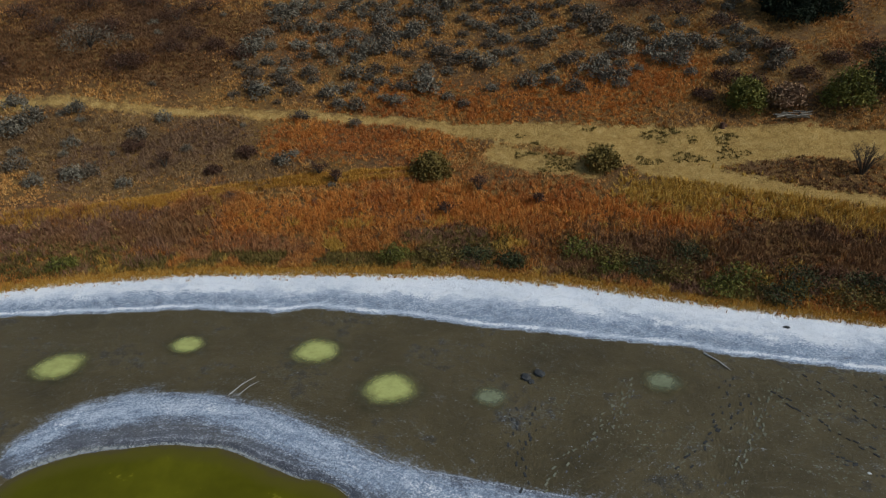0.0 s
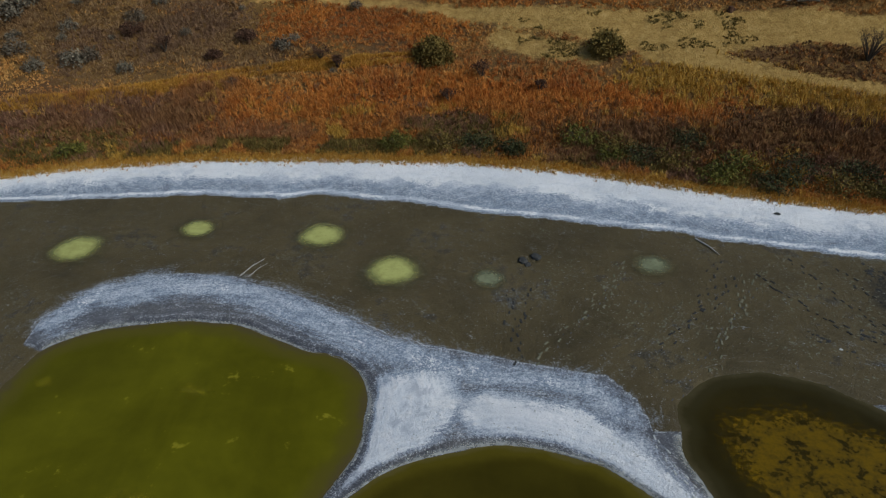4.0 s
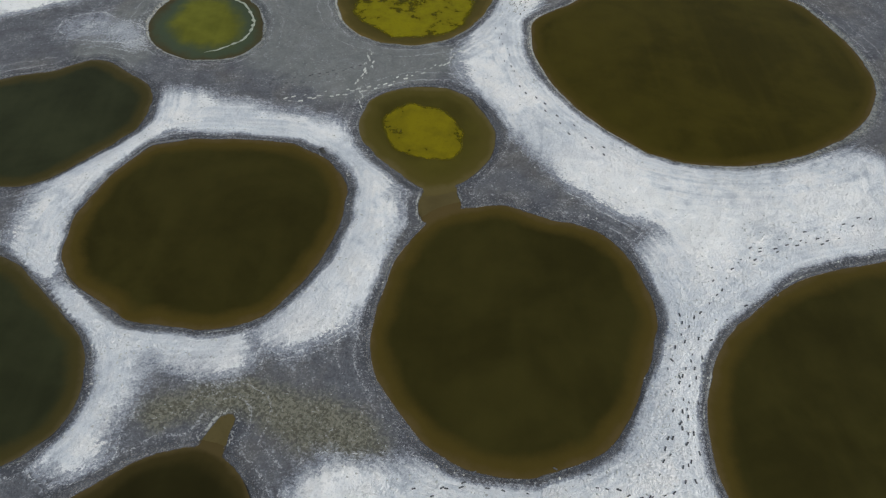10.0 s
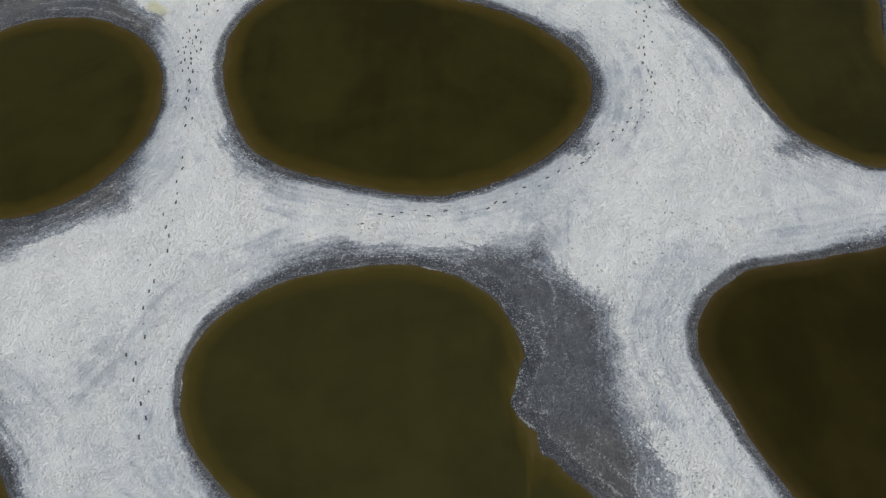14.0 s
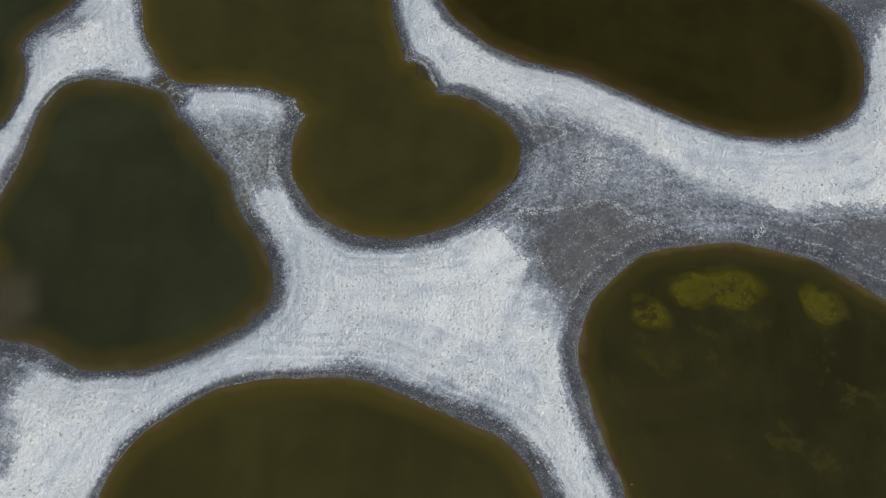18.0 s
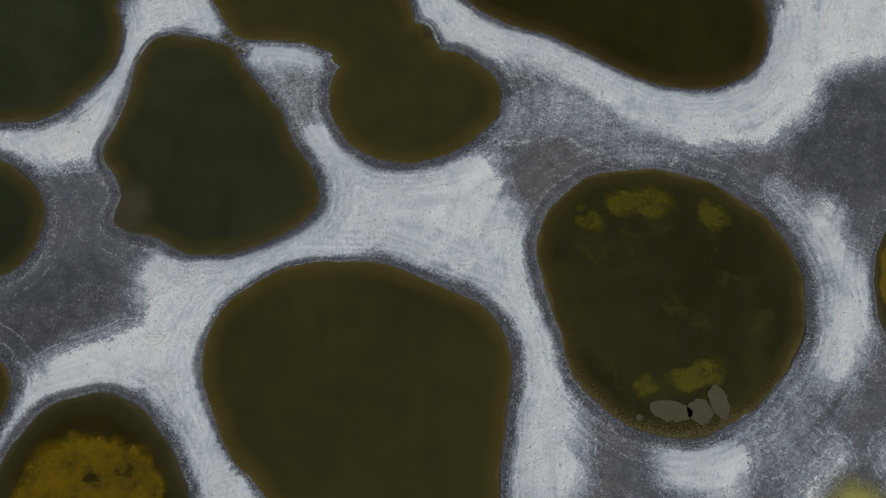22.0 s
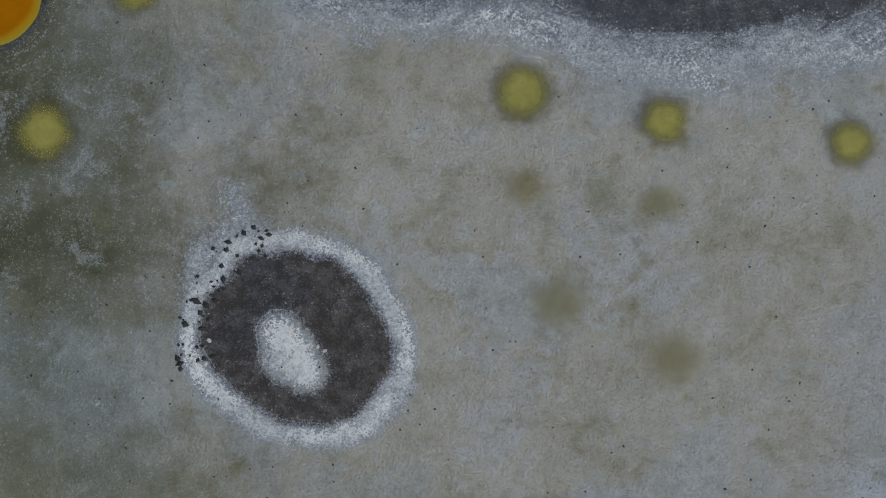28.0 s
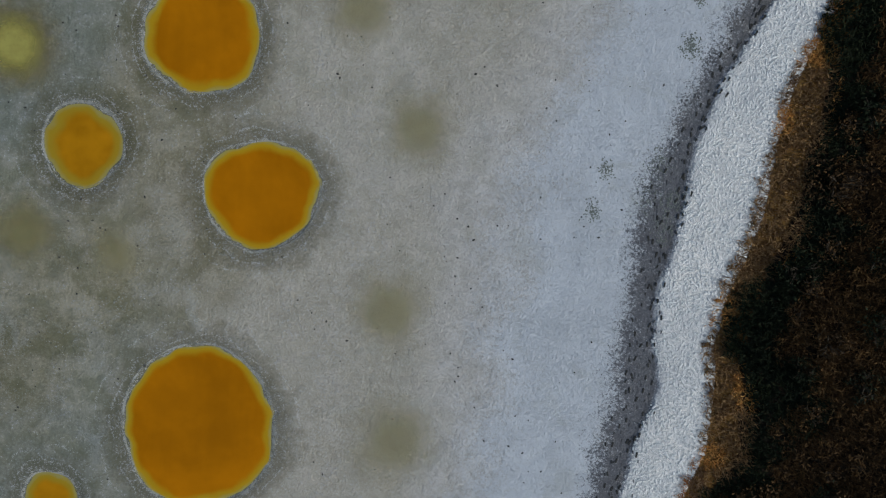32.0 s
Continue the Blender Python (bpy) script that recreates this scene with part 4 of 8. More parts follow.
# banks of white salt, as runs of x, y, half width
SALT = [
    [(25.6, -95.4, 0.3), (26.5, -98.7, 0.4), (26.2, -101.5, 0.4), (25.1, -103.6, 0.2)],
    [(-12.2, -34.5, 1.4), (-13.8, -36.5, 1.3), (-14.2, -38.7, 1.1)],
    [(12.3, -33.4, 1.3), (9.7, -35.2, 1.3), (8.6, -36.8, 1.1)],
    [(-31.2, 78.5, 1.5), (-34.0, 75.5, 1.6), (-37.3, 73.4, 1.4), (-40.5, 71.7, 1.4), (-44.4, 70.0, 1.3)],
    [(-13.9, 104.3, 1.7), (-15.2, 101.8, 1.5), (-17.1, 98.0, 0.8)],
    [(-9.7, 103.4, 0.6), (-5.6, 102.6, 0.7), (-2.3, 99.8, 0.6), (-0.4, 96.8, 0.7), (0.5, 93.7, 0.7)],
    [(-19.7, 90.6, 0.3), (-19.8, 87.9, 1.1), (-20.9, 85.6, 1.1), (-25.1, 85.0, 0.5)],
    [(-19.8, 87.9, 1.1), (-18.8, 83.0, 1.1), (-17.6, 79.3, 1.2), (-15.8, 77.3, 1.3), (-13.2, 76.1, 0.9), (-10.2, 75.8, 0.7), (-7.1, 76.8, 0.9), (-4.5, 78.5, 1.3), (-2.0, 80.5, 1.6), (0.1, 83.4, 1.6), (1.8, 87.1, 1.5), (1.9, 89.4, 1.1)],
    [(-33.3, 90.1, 1.4), (-30.4, 87.1, 1.8), (-31.0, 83.3, 1.6), (-31.4, 79.1, 1.6), (-32.8, 77.0, 1.7), (-34.7, 75.0, 1.8), (-36.9, 73.5, 1.7)],
    [(-42.2, 101.3, 1.3), (-40.0, 96.9, 1.6), (-37.6, 94.0, 0.9)],
    [(-3.0, 70.7, 1.1), (-4.2, 66.6, 1.5), (-4.9, 62.5, 1.6), (-3.9, 59.3, 1.8), (-2.2, 56.9, 1.8), (-0.1, 53.6, 2.1), (2.4, 50.7, 2.3), (5.1, 49.0, 2.1), (8.2, 48.4, 2.2), (11.4, 48.8, 2.2)],
    [(-27.2, 56.7, 1.0), (-29.0, 53.8, 0.9), (-31.4, 50.0, 0.9), (-31.6, 46.6, 0.7), (-30.9, 43.1, 0.8)],
    [(-27.2, 56.7, 1.0), (-21.1, 55.1, 0.9), (-16.8, 53.7, 1.1), (-13.6, 50.8, 1.1), (-12.6, 46.9, 0.9), (-12.9, 43.0, 1.1), (-14.5, 40.6, 1.1), (-16.1, 38.9, 0.7)],
    [(-28.5, 40.7, 0.6), (-25.6, 38.2, 1.0), (-22.8, 37.8, 0.6), (-19.3, 37.3, 0.5)],
    [(-25.5, 37.9, 0.9), (-24.6, 35.3, 0.5), (-25.2, 32.0, 0.6)],
    [(7.3, 47.7, 2.7), (12.2, 47.3, 3.0), (17.4, 48.8, 3.1)],
    [(5.6, 42.9, 2.2), (4.1, 39.8, 1.1), (4.1, 37.0, 0.9), (2.7, 34.5, 0.9), (1.8, 32.1, 0.9)],
    [(9.5, 43.3, 1.9), (14.0, 44.7, 1.6)],
    [(9.7, 44.0, 2.8), (5.7, 38.4, 1.2), (3.6, 34.1, 1.0), (2.2, 30.7, 1.5), (-1.6, 28.8, 1.3), (-5.6, 28.6, 1.4), (-8.9, 29.2, 1.3), (-12.8, 28.7, 1.6)],
    [(-12.8, 28.7, 1.6), (-12.7, 24.9, 1.6), (-13.2, 21.2, 1.5), (-12.8, 18.3, 1.5), (-13.3, 15.6, 2.0), (-16.4, 13.9, 1.9), (-20.1, 13.3, 1.1), (-22.8, 13.5, 0.9)],
    [(2.2, 30.7, 1.5), (3.3, 26.8, 1.3), (6.0, 24.1, 1.5), (9.0, 21.6, 2.2), (9.1, 18.6, 1.9), (8.9, 15.6, 1.7), (9.2, 12.9, 1.4)],
    [(13.2, 22.7, 1.2), (16.0, 23.1, 0.9)],
    [(-12.2, 9.7, 3.6), (-8.7, 6.5, 2.3), (-5.6, 4.3, 1.9), (-1.4, 4.0, 1.3), (1.5, 4.0, 1.0), (3.5, 5.5, 0.8)],
    [(-21.4, 13.2, 1.0), (-17.5, 10.1, 2.6), (-20.2, 8.0, 1.9)],
    [(-5.6, 3.3, 1.8), (-4.4, 0.6, 1.6), (-3.9, -2.2, 1.1), (-4.4, -5.2, 1.2)],
    [(8.8, 21.6, 1.9), (8.2, 15.8, 1.6), (8.2, 11.6, 1.3)],
    [(14.1, 21.7, 1.7), (18.6, 23.2, 0.8), (24.5, 24.7, 1.0)],
    [(-14.3, 6.4, 1.0), (-11.9, 6.1, 1.2), (-6.4, 3.7, 2.3), (-3.4, -0.1, 1.8), (-4.7, -4.6, 1.4), (-6.3, -8.6, 1.9), (-10.4, -9.8, 1.4), (-13.6, -11.8, 1.2), (-17.0, -13.6, 1.8), (-19.5, -13.3, 2.1), (-23.1, -11.3, 1.2), (-24.9, -9.3, 0.6)],
    [(-17.3, -16.4, 1.7), (-17.5, -19.6, 1.2), (-17.1, -22.6, 1.2), (-16.4, -25.5, 1.5)],
    [(-1.4, 4.9, 1.9), (3.5, 4.8, 0.8)],
    [(0.3, -12.2, 0.6), (3.3, -13.3, 1.4), (6.1, -15.1, 1.8), (9.2, -14.1, 2.4), (10.3, -17.8, 2.3), (10.4, -22.1, 2.3), (10.5, -25.3, 2.3)],
    [(10.3, -17.8, 1.7), (13.7, -19.7, 1.9), (15.0, -22.7, 2.1), (15.2, -25.6, 1.8)],
    [(17.5, 2.5, 1.7), (18.4, -2.7, 1.9), (21.2, -4.7, 1.7)],
    [(-17.6, -17.9, 0.9), (-17.0, -22.9, 0.7), (-16.2, -27.3, 1.4), (-15.3, -31.7, 2.4), (-11.6, -32.8, 1.8), (-7.2, -31.6, 1.1), (-2.4, -32.4, 1.0), (1.5, -32.0, 1.3), (4.1, -29.7, 1.9)],
    [(-18.3, -35.5, 2.8), (-21.3, -36.8, 2.5), (-16.0, -39.3, 2.0), (-16.5, -42.7, 2.4), (-15.1, -45.2, 2.2)],
    [(9.4, -24.7, 2.3), (11.3, -28.9, 3.8), (6.2, -32.7, 2.1), (8.2, -35.5, 1.7), (8.8, -38.7, 1.0), (8.9, -41.5, 1.0), (9.9, -44.2, 1.2), (11.5, -46.1, 1.1)],
    [(11.3, -28.9, 3.4), (15.4, -31.6, 3.0), (19.5, -30.8, 1.8), (22.3, -30.5, 1.5)],
    [(-19.2, -38.8, 3.5), (-16.2, -44.8, 2.9), (-13.1, -49.7, 2.4), (-11.5, -54.0, 2.6), (-12.9, -57.2, 1.5), (-14.8, -59.6, 0.9)],
    [(8.0, -38.7, 0.8), (9.4, -44.8, 1.0), (11.5, -48.1, 1.3), (14.2, -50.0, 0.9), (16.8, -51.8, 0.6), (19.4, -53.3, 0.7), (21.9, -53.6, 0.9)],
    [(-19.1, -64.8, 2.1), (-15.4, -66.7, 1.5), (-10.5, -68.4, 1.7), (-6.0, -67.9, 1.5), (-1.8, -67.3, 2.0), (1.4, -67.9, 1.6), (0.9, -70.9, 1.1), (1.4, -73.8, 0.9), (1.5, -76.1, 0.7)],
    [(-13.3, -70.1, 1.4), (-13.1, -72.2, 1.0), (-13.3, -74.7, 0.6), (-13.2, -76.3, 0.5)],
    [(-6.2, -60.0, 0.6), (-3.7, -63.2, 1.0), (-1.3, -66.0, 1.4), (4.2, -65.7, 1.4), (8.4, -64.2, 1.4), (12.9, -62.8, 1.2)],
    [(23.1, -55.4, 0.8), (20.8, -59.7, 0.4)],
    [(1.3, -77.8, 0.9), (2.2, -80.7, 0.8), (4.1, -82.0, 0.8), (7.1, -83.3, 0.7), (9.9, -84.3, 0.7), (12.5, -85.5, 0.8), (16.0, -87.6, 1.3), (18.9, -88.5, 1.3), (22.0, -88.2, 1.3)],
    [(-13.0, -76.3, 0.5), (-13.4, -78.6, 0.7), (-13.0, -81.0, 0.7), (-11.3, -82.9, 0.5)],
    [(-13.0, -81.4, 0.6), (-15.5, -82.4, 0.6), (-16.4, -84.3, 0.6), (-16.6, -86.8, 0.5), (-16.9, -88.5, 0.5)],
    [(-7.9, -84.5, 0.5), (-5.2, -84.7, 0.4)],
    [(-3.9, -90.4, 0.4), (-2.8, -92.0, 0.7), (-1.5, -93.8, 0.9), (0.9, -94.5, 1.5), (3.7, -94.5, 1.7), (4.9, -93.0, 1.2)],
    [(3.7, -95.0, 1.6), (5.5, -95.9, 1.5), (6.5, -98.2, 1.1), (7.1, -99.9, 0.9)],
    [(1.4, -96.2, 0.9), (3.7, -96.8, 1.0), (5.4, -97.7, 0.9)],
    [(0.9, -95.2, 1.2), (-0.4, -95.5, 0.9), (-2.7, -96.4, 0.7), (-5.2, -97.7, 0.6), (-7.7, -98.6, 0.7), (-9.9, -99.0, 1.0), (-11.8, -99.2, 1.0)],
    [(19.2, -88.1, 1.2), (21.6, -88.3, 1.1), (24.3, -86.8, 1.1), (25.3, -83.2, 1.0)],
    [(24.8, -84.6, 1.2), (27.3, -82.2, 1.9), (30.2, -81.6, 2.0), (35.0, -81.0, 2.2)],
    [(6.1, -97.2, 1.4), (7.2, -99.4, 0.7), (8.3, -101.8, 0.5), (9.0, -104.2, 0.6), (9.3, -106.9, 0.8), (9.2, -109.5, 0.8), (8.5, -111.7, 0.4)],
    [(-8.5, -98.9, 0.8), (-10.5, -100.4, 1.4), (-11.5, -103.6, 1.4), (-9.6, -106.6, 0.9), (-8.4, -109.2, 1.1), (-6.6, -111.7, 1.3), (-4.9, -114.1, 1.3), (-3.8, -116.5, 1.5)],
    [(-11.5, -103.6, 1.3), (-13.8, -103.9, 0.8), (-17.3, -105.4, 0.8), (-18.8, -106.7, 0.6), (-19.8, -108.4, 0.5), (-20.7, -110.0, 0.4)],
    [(-20.7, -113.8, 0.5), (-20.0, -115.0, 0.4)],
    [(16.5, -109.0, 0.7), (18.1, -108.9, 1.0)],
    [(-23.1, -90.7, 0.6), (-20.2, -91.1, 0.7), (-18.1, -90.8, 0.6), (-17.1, -88.8, 0.5)],
    [(-5.8, -116.4, 1.0), (-5.0, -119.7, 1.6), (-7.5, -121.4, 0.8), (-10.8, -121.8, 0.6), (-14.4, -121.9, 0.5)],
    [(-5.0, -119.7, 1.6), (-3.9, -122.0, 1.7), (-2.1, -124.6, 1.8), (-0.5, -127.1, 2.1), (0.3, -129.6, 1.7), (-1.2, -132.1, 1.1), (-3.1, -133.6, 0.8)],
    [(0.5, -120.7, 0.9), (3.6, -120.6, 1.2), (6.2, -119.6, 1.0), (7.7, -117.9, 0.6)],
    [(-23.2, -122.1, 0.6), (-22.5, -122.7, 0.3)],
    [(-23.2, -138.0, 1.3), (-18.1, -137.8, 1.3), (-14.9, -138.3, 1.2), (-13.4, -137.4, 0.6)],
    [(-13.4, -149.4, 0.5), (-15.2, -151.4, 0.7), (-17.9, -152.3, 0.6), (-21.0, -152.5, 0.6)],
    [(-6.3, -135.2, 0.6), (-3.8, -134.7, 0.5), (-1.9, -134.1, 0.4)],
    [(10.8, -134.6, 0.7), (10.0, -136.9, 0.9), (9.3, -138.2, 0.9), (10.1, -139.9, 0.4)],
    [(26.9, -132.9, 1.3), (27.9, -134.2, 0.6)],
    [(27.9, -141.8, 0.6), (27.2, -143.8, 0.6), (27.4, -147.2, 0.9)],
    [(10.2, -152.3, 0.1), (13.0, -153.9, 0.1), (16.1, -154.6, 0.2), (19.5, -155.1, 0.2), (22.5, -154.0, 0.2), (24.6, -152.0, 0.1)],
    [(-3.8, -149.4, 0.2), (-3.9, -151.9, 0.2), (-3.8, -154.0, 0.2)],
]
# thin salt fringes and speckled patches
FRINGE = [
    [(23.3, -93.6, 0.7), (25.2, -95.8, 1.0), (25.9, -98.7, 1.2), (25.8, -101.5, 1.1), (24.7, -103.6, 0.7)],
    [(9.4, -133.1, 1.1), (12.0, -130.3, 1.4), (15.2, -128.7, 1.4), (19.0, -128.0, 1.3), (22.9, -128.0, 1.6), (25.9, -129.8, 1.4), (28.3, -131.6, 1.3)],
    [(-6.0, -168.7, 0.4), (-5.2, -170.8, 0.8), (-6.9, -172.2, 0.8), (-7.7, -174.1, 0.7)],
    [(8.9, 6.7, 1.2), (11.5, 5.5, 1.4), (14.1, 2.0, 1.3), (15.3, -1.0, 1.3), (15.6, -4.2, 1.2)],
    [(-29.9, 3.4, 1.4), (-28.5, -0.1, 1.1), (-27.1, -4.5, 0.9)],
    [(7.4, -44.0, 0.7), (8.0, -46.8, 0.8), (9.4, -49.1, 0.9)],
    [(24.5, -108.5, 1.0), (23.5, -112.0, 1.0), (24.3, -115.5, 1.2), (27.0, -116.5, 1.6), (29.2, -113.0, 1.5), (28.5, -108.5, 1.2)],
    [(17.5, 100.6, 0.9), (18.6, 95.6, 1.6), (19.1, 92.2, 2.0)],
    [(7.4, 84.0, 1.6), (6.7, 82.5, 1.0)],
    [(-23.7, 75.6, 0.9), (-22.5, 73.0, 0.9)],
    [(23.3, -109.1, 0.7), (22.7, -111.3, 0.7), (23.7, -114.8, 0.7), (24.1, -118.2, 0.6)],
    [(7.9, -124.4, 1.0), (10.5, -124.1, 1.0), (11.1, -125.6, 0.6)],
    [(5.0, -126.4, 0.6), (6.9, -130.1, 1.1), (7.2, -132.2, 1.3)],
    [(-10.5, -136.5, 0.7), (-10.0, -140.4, 0.8), (-10.2, -143.6, 0.9), (-11.2, -148.0, 0.9), (-12.7, -151.8, 0.9), (-16.5, -154.5, 0.8), (-18.9, -155.3, 0.5)],
    [(2.4, -141.8, 1.7), (-0.3, -143.6, 0.9), (-3.1, -144.1, 0.9), (-5.4, -146.4, 0.7), (-6.0, -149.6, 0.7), (-5.6, -153.2, 0.7), (-4.3, -156.2, 0.7), (-1.7, -158.2, 0.9), (1.7, -158.9, 0.7), (5.3, -158.3, 0.7), (8.3, -158.1, 0.7), (10.8, -159.2, 0.9)],
    [(-4.8, -138.1, 1.1), (-7.4, -137.3, 0.8)],
    [(5.6, -137.8, 1.9), (3.5, -140.2, 1.3)],
    [(-2.4, -158.4, 0.6), (1.1, -159.4, 0.7), (4.5, -158.9, 0.8), (7.2, -158.5, 0.8), (10.4, -159.0, 1.0), (13.5, -160.4, 1.2), (16.7, -160.8, 1.1), (20.1, -160.7, 1.3), (24.3, -159.6, 1.3), (28.6, -158.7, 1.4)],
]
# thinly dusted crust, and bare dark crust
DUST = [
    [(-21.3, 7.2, 1.7), (-25.2, 5.6, 1.1), (-27.3, 3.8, 0.9)],
    [(13.5, 6.7, 1.2), (16.6, 4.8, 1.7), (17.5, 2.0, 1.7), (17.0, 7.9, 0.9)],
    [(7.8, -89.3, 1.5), (11.0, -88.2, 1.8), (13.9, -89.3, 1.8), (16.1, -91.3, 1.2)],
    [(-6.3, -86.0, 1.5), (-5.7, -88.7, 1.2)],
    [(-38.0, 110.8, 0.7), (-36.4, 113.6, 1.0), (-32.9, 115.4, 1.1), (-28.4, 115.5, 1.1), (-23.5, 113.5, 1.1), (-19.2, 110.8, 1.1), (-15.7, 108.6, 1.0), (-11.6, 107.3, 1.0), (-7.6, 106.3, 0.9), (-3.8, 105.4, 0.8), (-1.8, 103.3, 0.7)],
    [(-41.7, 104.4, 1.2), (-39.4, 99.2, 1.1)],
    [(8.2, 7.8, 1.6), (11.8, 5.9, 1.5), (14.0, 2.0, 1.7)],
    [(-31.7, 3.8, 2.3), (-29.0, -3.5, 2.1), (-27.1, -9.3, 1.9)],
    [(-13.5, -59.3, 1.2)],
    [(-36.1, 66.6, 1.8), (-32.7, 65.6, 1.1)],
    [(20.8, -107.4, 2.0), (24.0, -104.6, 1.3)],
]
DARK_CRUST = [
    [(21.9, 119.0, 0.5), (22.3, 116.2, 0.8), (21.5, 112.0, 0.9), (20.4, 108.0, 0.8), (18.8, 103.4, 0.7)],
    [(19.2, 116.0, 1.1), (19.2, 112.8, 1.4), (19.3, 109.4, 1.4), (18.5, 104.9, 1.0)],
    [(-3.7, -173.2, 0.8), (-2.7, -174.4, 0.9), (-4.8, -177.0, 0.6)],
    [(26.9, -91.2, 2.4), (29.3, -89.0, 2.4), (27.0, -87.9, 1.4)],
    [(-19.5, -101.6, 1.9), (-16.8, -100.2, 1.6)],
    [(15.9, -64.5, 1.7), (19.0, -65.7, 2.2), (22.4, -63.5, 1.7)],
    [(14.6, -68.4, 0.8), (18.4, -69.3, 1.6)],
    [(10.0, -155.0, 0.9), (14.4, -157.0, 1.4), (19.0, -157.8, 1.5), (23.5, -156.9, 1.5), (27.7, -154.2, 1.8)],
    [(7.0, -151.2, 0.9), (5.4, -144.2, 0.9), (6.1, -141.6, 0.9)],
    [(10.9, -116.0, 1.3), (10.2, -121.1, 1.3)],
    [(22.6, -120.9, 0.8), (22.0, -125.4, 1.0)],
    [(-12.4, -141.2, 0.9), (-12.1, -144.9, 0.6)],
    [(-14.3, -62.5, 1.7), (-9.6, -61.1, 1.8)],
]
# olive-brown dirty crust, and patches sprinkled with white grains
MOSS = [
    [(25.4, 117.2, 1.7), (25.0, 113.0, 2.2), (23.4, 108.0, 1.5), (22.2, 104.5, 0.8)],
    [(-21.7, 33.8, 0.6), (-18.1, 34.8, 0.8), (-14.5, 33.7, 1.1), (-11.9, 32.4, 0.9)],
    [(-6.2, -86.7, 0.9), (-5.2, -88.8, 0.8), (-4.7, -90.3, 0.5)],
    [(4.7, -124.2, 1.4), (4.7, -127.7, 1.7), (6.3, -129.8, 1.6)],
]
ASH = [
    [(-26.5, 80.0, 2.0), (-21.5, 74.5, 4.5), (-19.0, 66.5, 5.5), (-14.5, 61.5, 3.5), (-8.5, 62.5, 1.6)],
    [(-33.0, 64.0, 2.5), (-30.5, 71.5, 2.0)],
]
# olive-yellow stained silt
WASH = [
    [(-17.0, -186.5, 3.0), (-10.0, -190.5, 4.0), (-3.0, -190.0, 3.5), (3.5, -188.5, 2.5)],
    [(-13.0, -197.0, 3.0), (-5.0, -196.5, 3.0), (4.2, -198.0, 2.0)],
]
SPECK = [
    [(17.6, 92.2, 0.4), (17.0, 87.9, 0.5), (15.6, 84.6, 0.3)],
    [(-10.1, -63.5, 0.6), (-8.8, -64.8, 0.9), (-7.3, -64.8, 0.6)],
    [(7.9, -124.2, 1.1), (10.5, -125.1, 1.0)],
    [(7.3, -129.8, 1.1), (5.7, -130.8, 0.8)],
    [(-14.0, -62.2, 0.7), (-13.6, -62.4, 0.7)],
    [(-24.0, 77.0, 0.4), (-23.5, 75.7, 0.6), (-23.6, 74.5, 0.7)],
    [(-24.1, 75.3, 1.0), (-22.7, 72.2, 0.9)],
    [(-33.3, 66.1, 0.9), (-31.9, 64.3, 0.7)],
]
SILT = [
    [(-21.6, -164.8, 6.0), (-19.1, -158.9, 3.4)],
    [(-1.9, -160.6, 1.8), (2.4, -160.9, 1.8), (8.5, -161.0, 1.8), (14.6, -162.2, 1.5), (20.7, -161.8, 1.5), (26.7, -160.6, 1.8)],
    [(26.5, -112.3, 2.0), (25.9, -116.5, 1.3)],
    [(-7.5, -139.6, 1.9), (-7.5, -144.0, 1.9), (-8.3, -149.7, 2.2), (-9.3, -155.9, 4.3), (-12.8, -161.6, 3.6)],
    [(-0.6, -162.0, 2.4), (5.5, -161.6, 2.4)],
    [(-9.5, -163.3, 8.0), (-2.7, -173.8, 13.1), (9.7, -173.0, 10.6), (22.1, -172.3, 10.0), (31.4, -171.7, 10.0)],
    [(-3.8, -196.6, 15.8), (-0.3, -209.3, 16.2), (12.5, -205.3, 12.9)],
    [(-5.6, -213.3, 16.2), (-5.4, -229.9, 16.7), (7.9, -225.9, 14.0)],
]
MUD = [
    [(-62.4, 120.0, 2.9), (-47.1, 117.4, 2.8), (-36.3, 122.0, 2.2), (-21.2, 119.8, 3.0), (-7.0, 116.3, 3.7), (4.2, 115.7, 4.5), (14.6, 113.4, 4.8), (24.6, 107.6, 5.2)],
    [(-43.4, 111.5, 1.7), (-39.4, 107.1, 1.6), (-38.7, 103.8, 1.1)],
]
# the dried hollow with a salt ring: centre and radii of its floor; its white heart; stains of yellow mineral
HOLLOW = (-1.7, -176.8, (5.2, 4.8, 4.8, 5.0, 5.1, 5.2, 4.9, 5.7, 5.1, 4.6, 4.7, 5.0, 5.4, 5.4))
HEART = [(-2.7, -176.6, 0.9), (-2.1, -177.8, 1.3), (-1.2, -178.6, 0.9)]
BLOOM = [
    [(-5.9, -66.7, 0.4), (-4.8, -66.4, 0.4)],
    [(-20.6, -15.4, 0.4), (-19.9, -15.9, 0.3)],
]
NORTH_LOW = ((-60, -48.7, -33, -26.5, -23, -16, -8.5, 5.6, 13.3, 19.6, 26, 60), (126, 127.4, 129, 128.3, 129.2, 127.9, 126, 123, 120.8, 119.6, 118.6, 112))
NORTH_TOP = ((-60, -51, -47, -35, -22, -11.6, -1.4, 7.7, 16, 23.3, 35, 60), (129.5, 132, 133.5, 135.6, 135.6, 135.3, 133.6, 130.6, 128.2, 126.3, 124, 119))
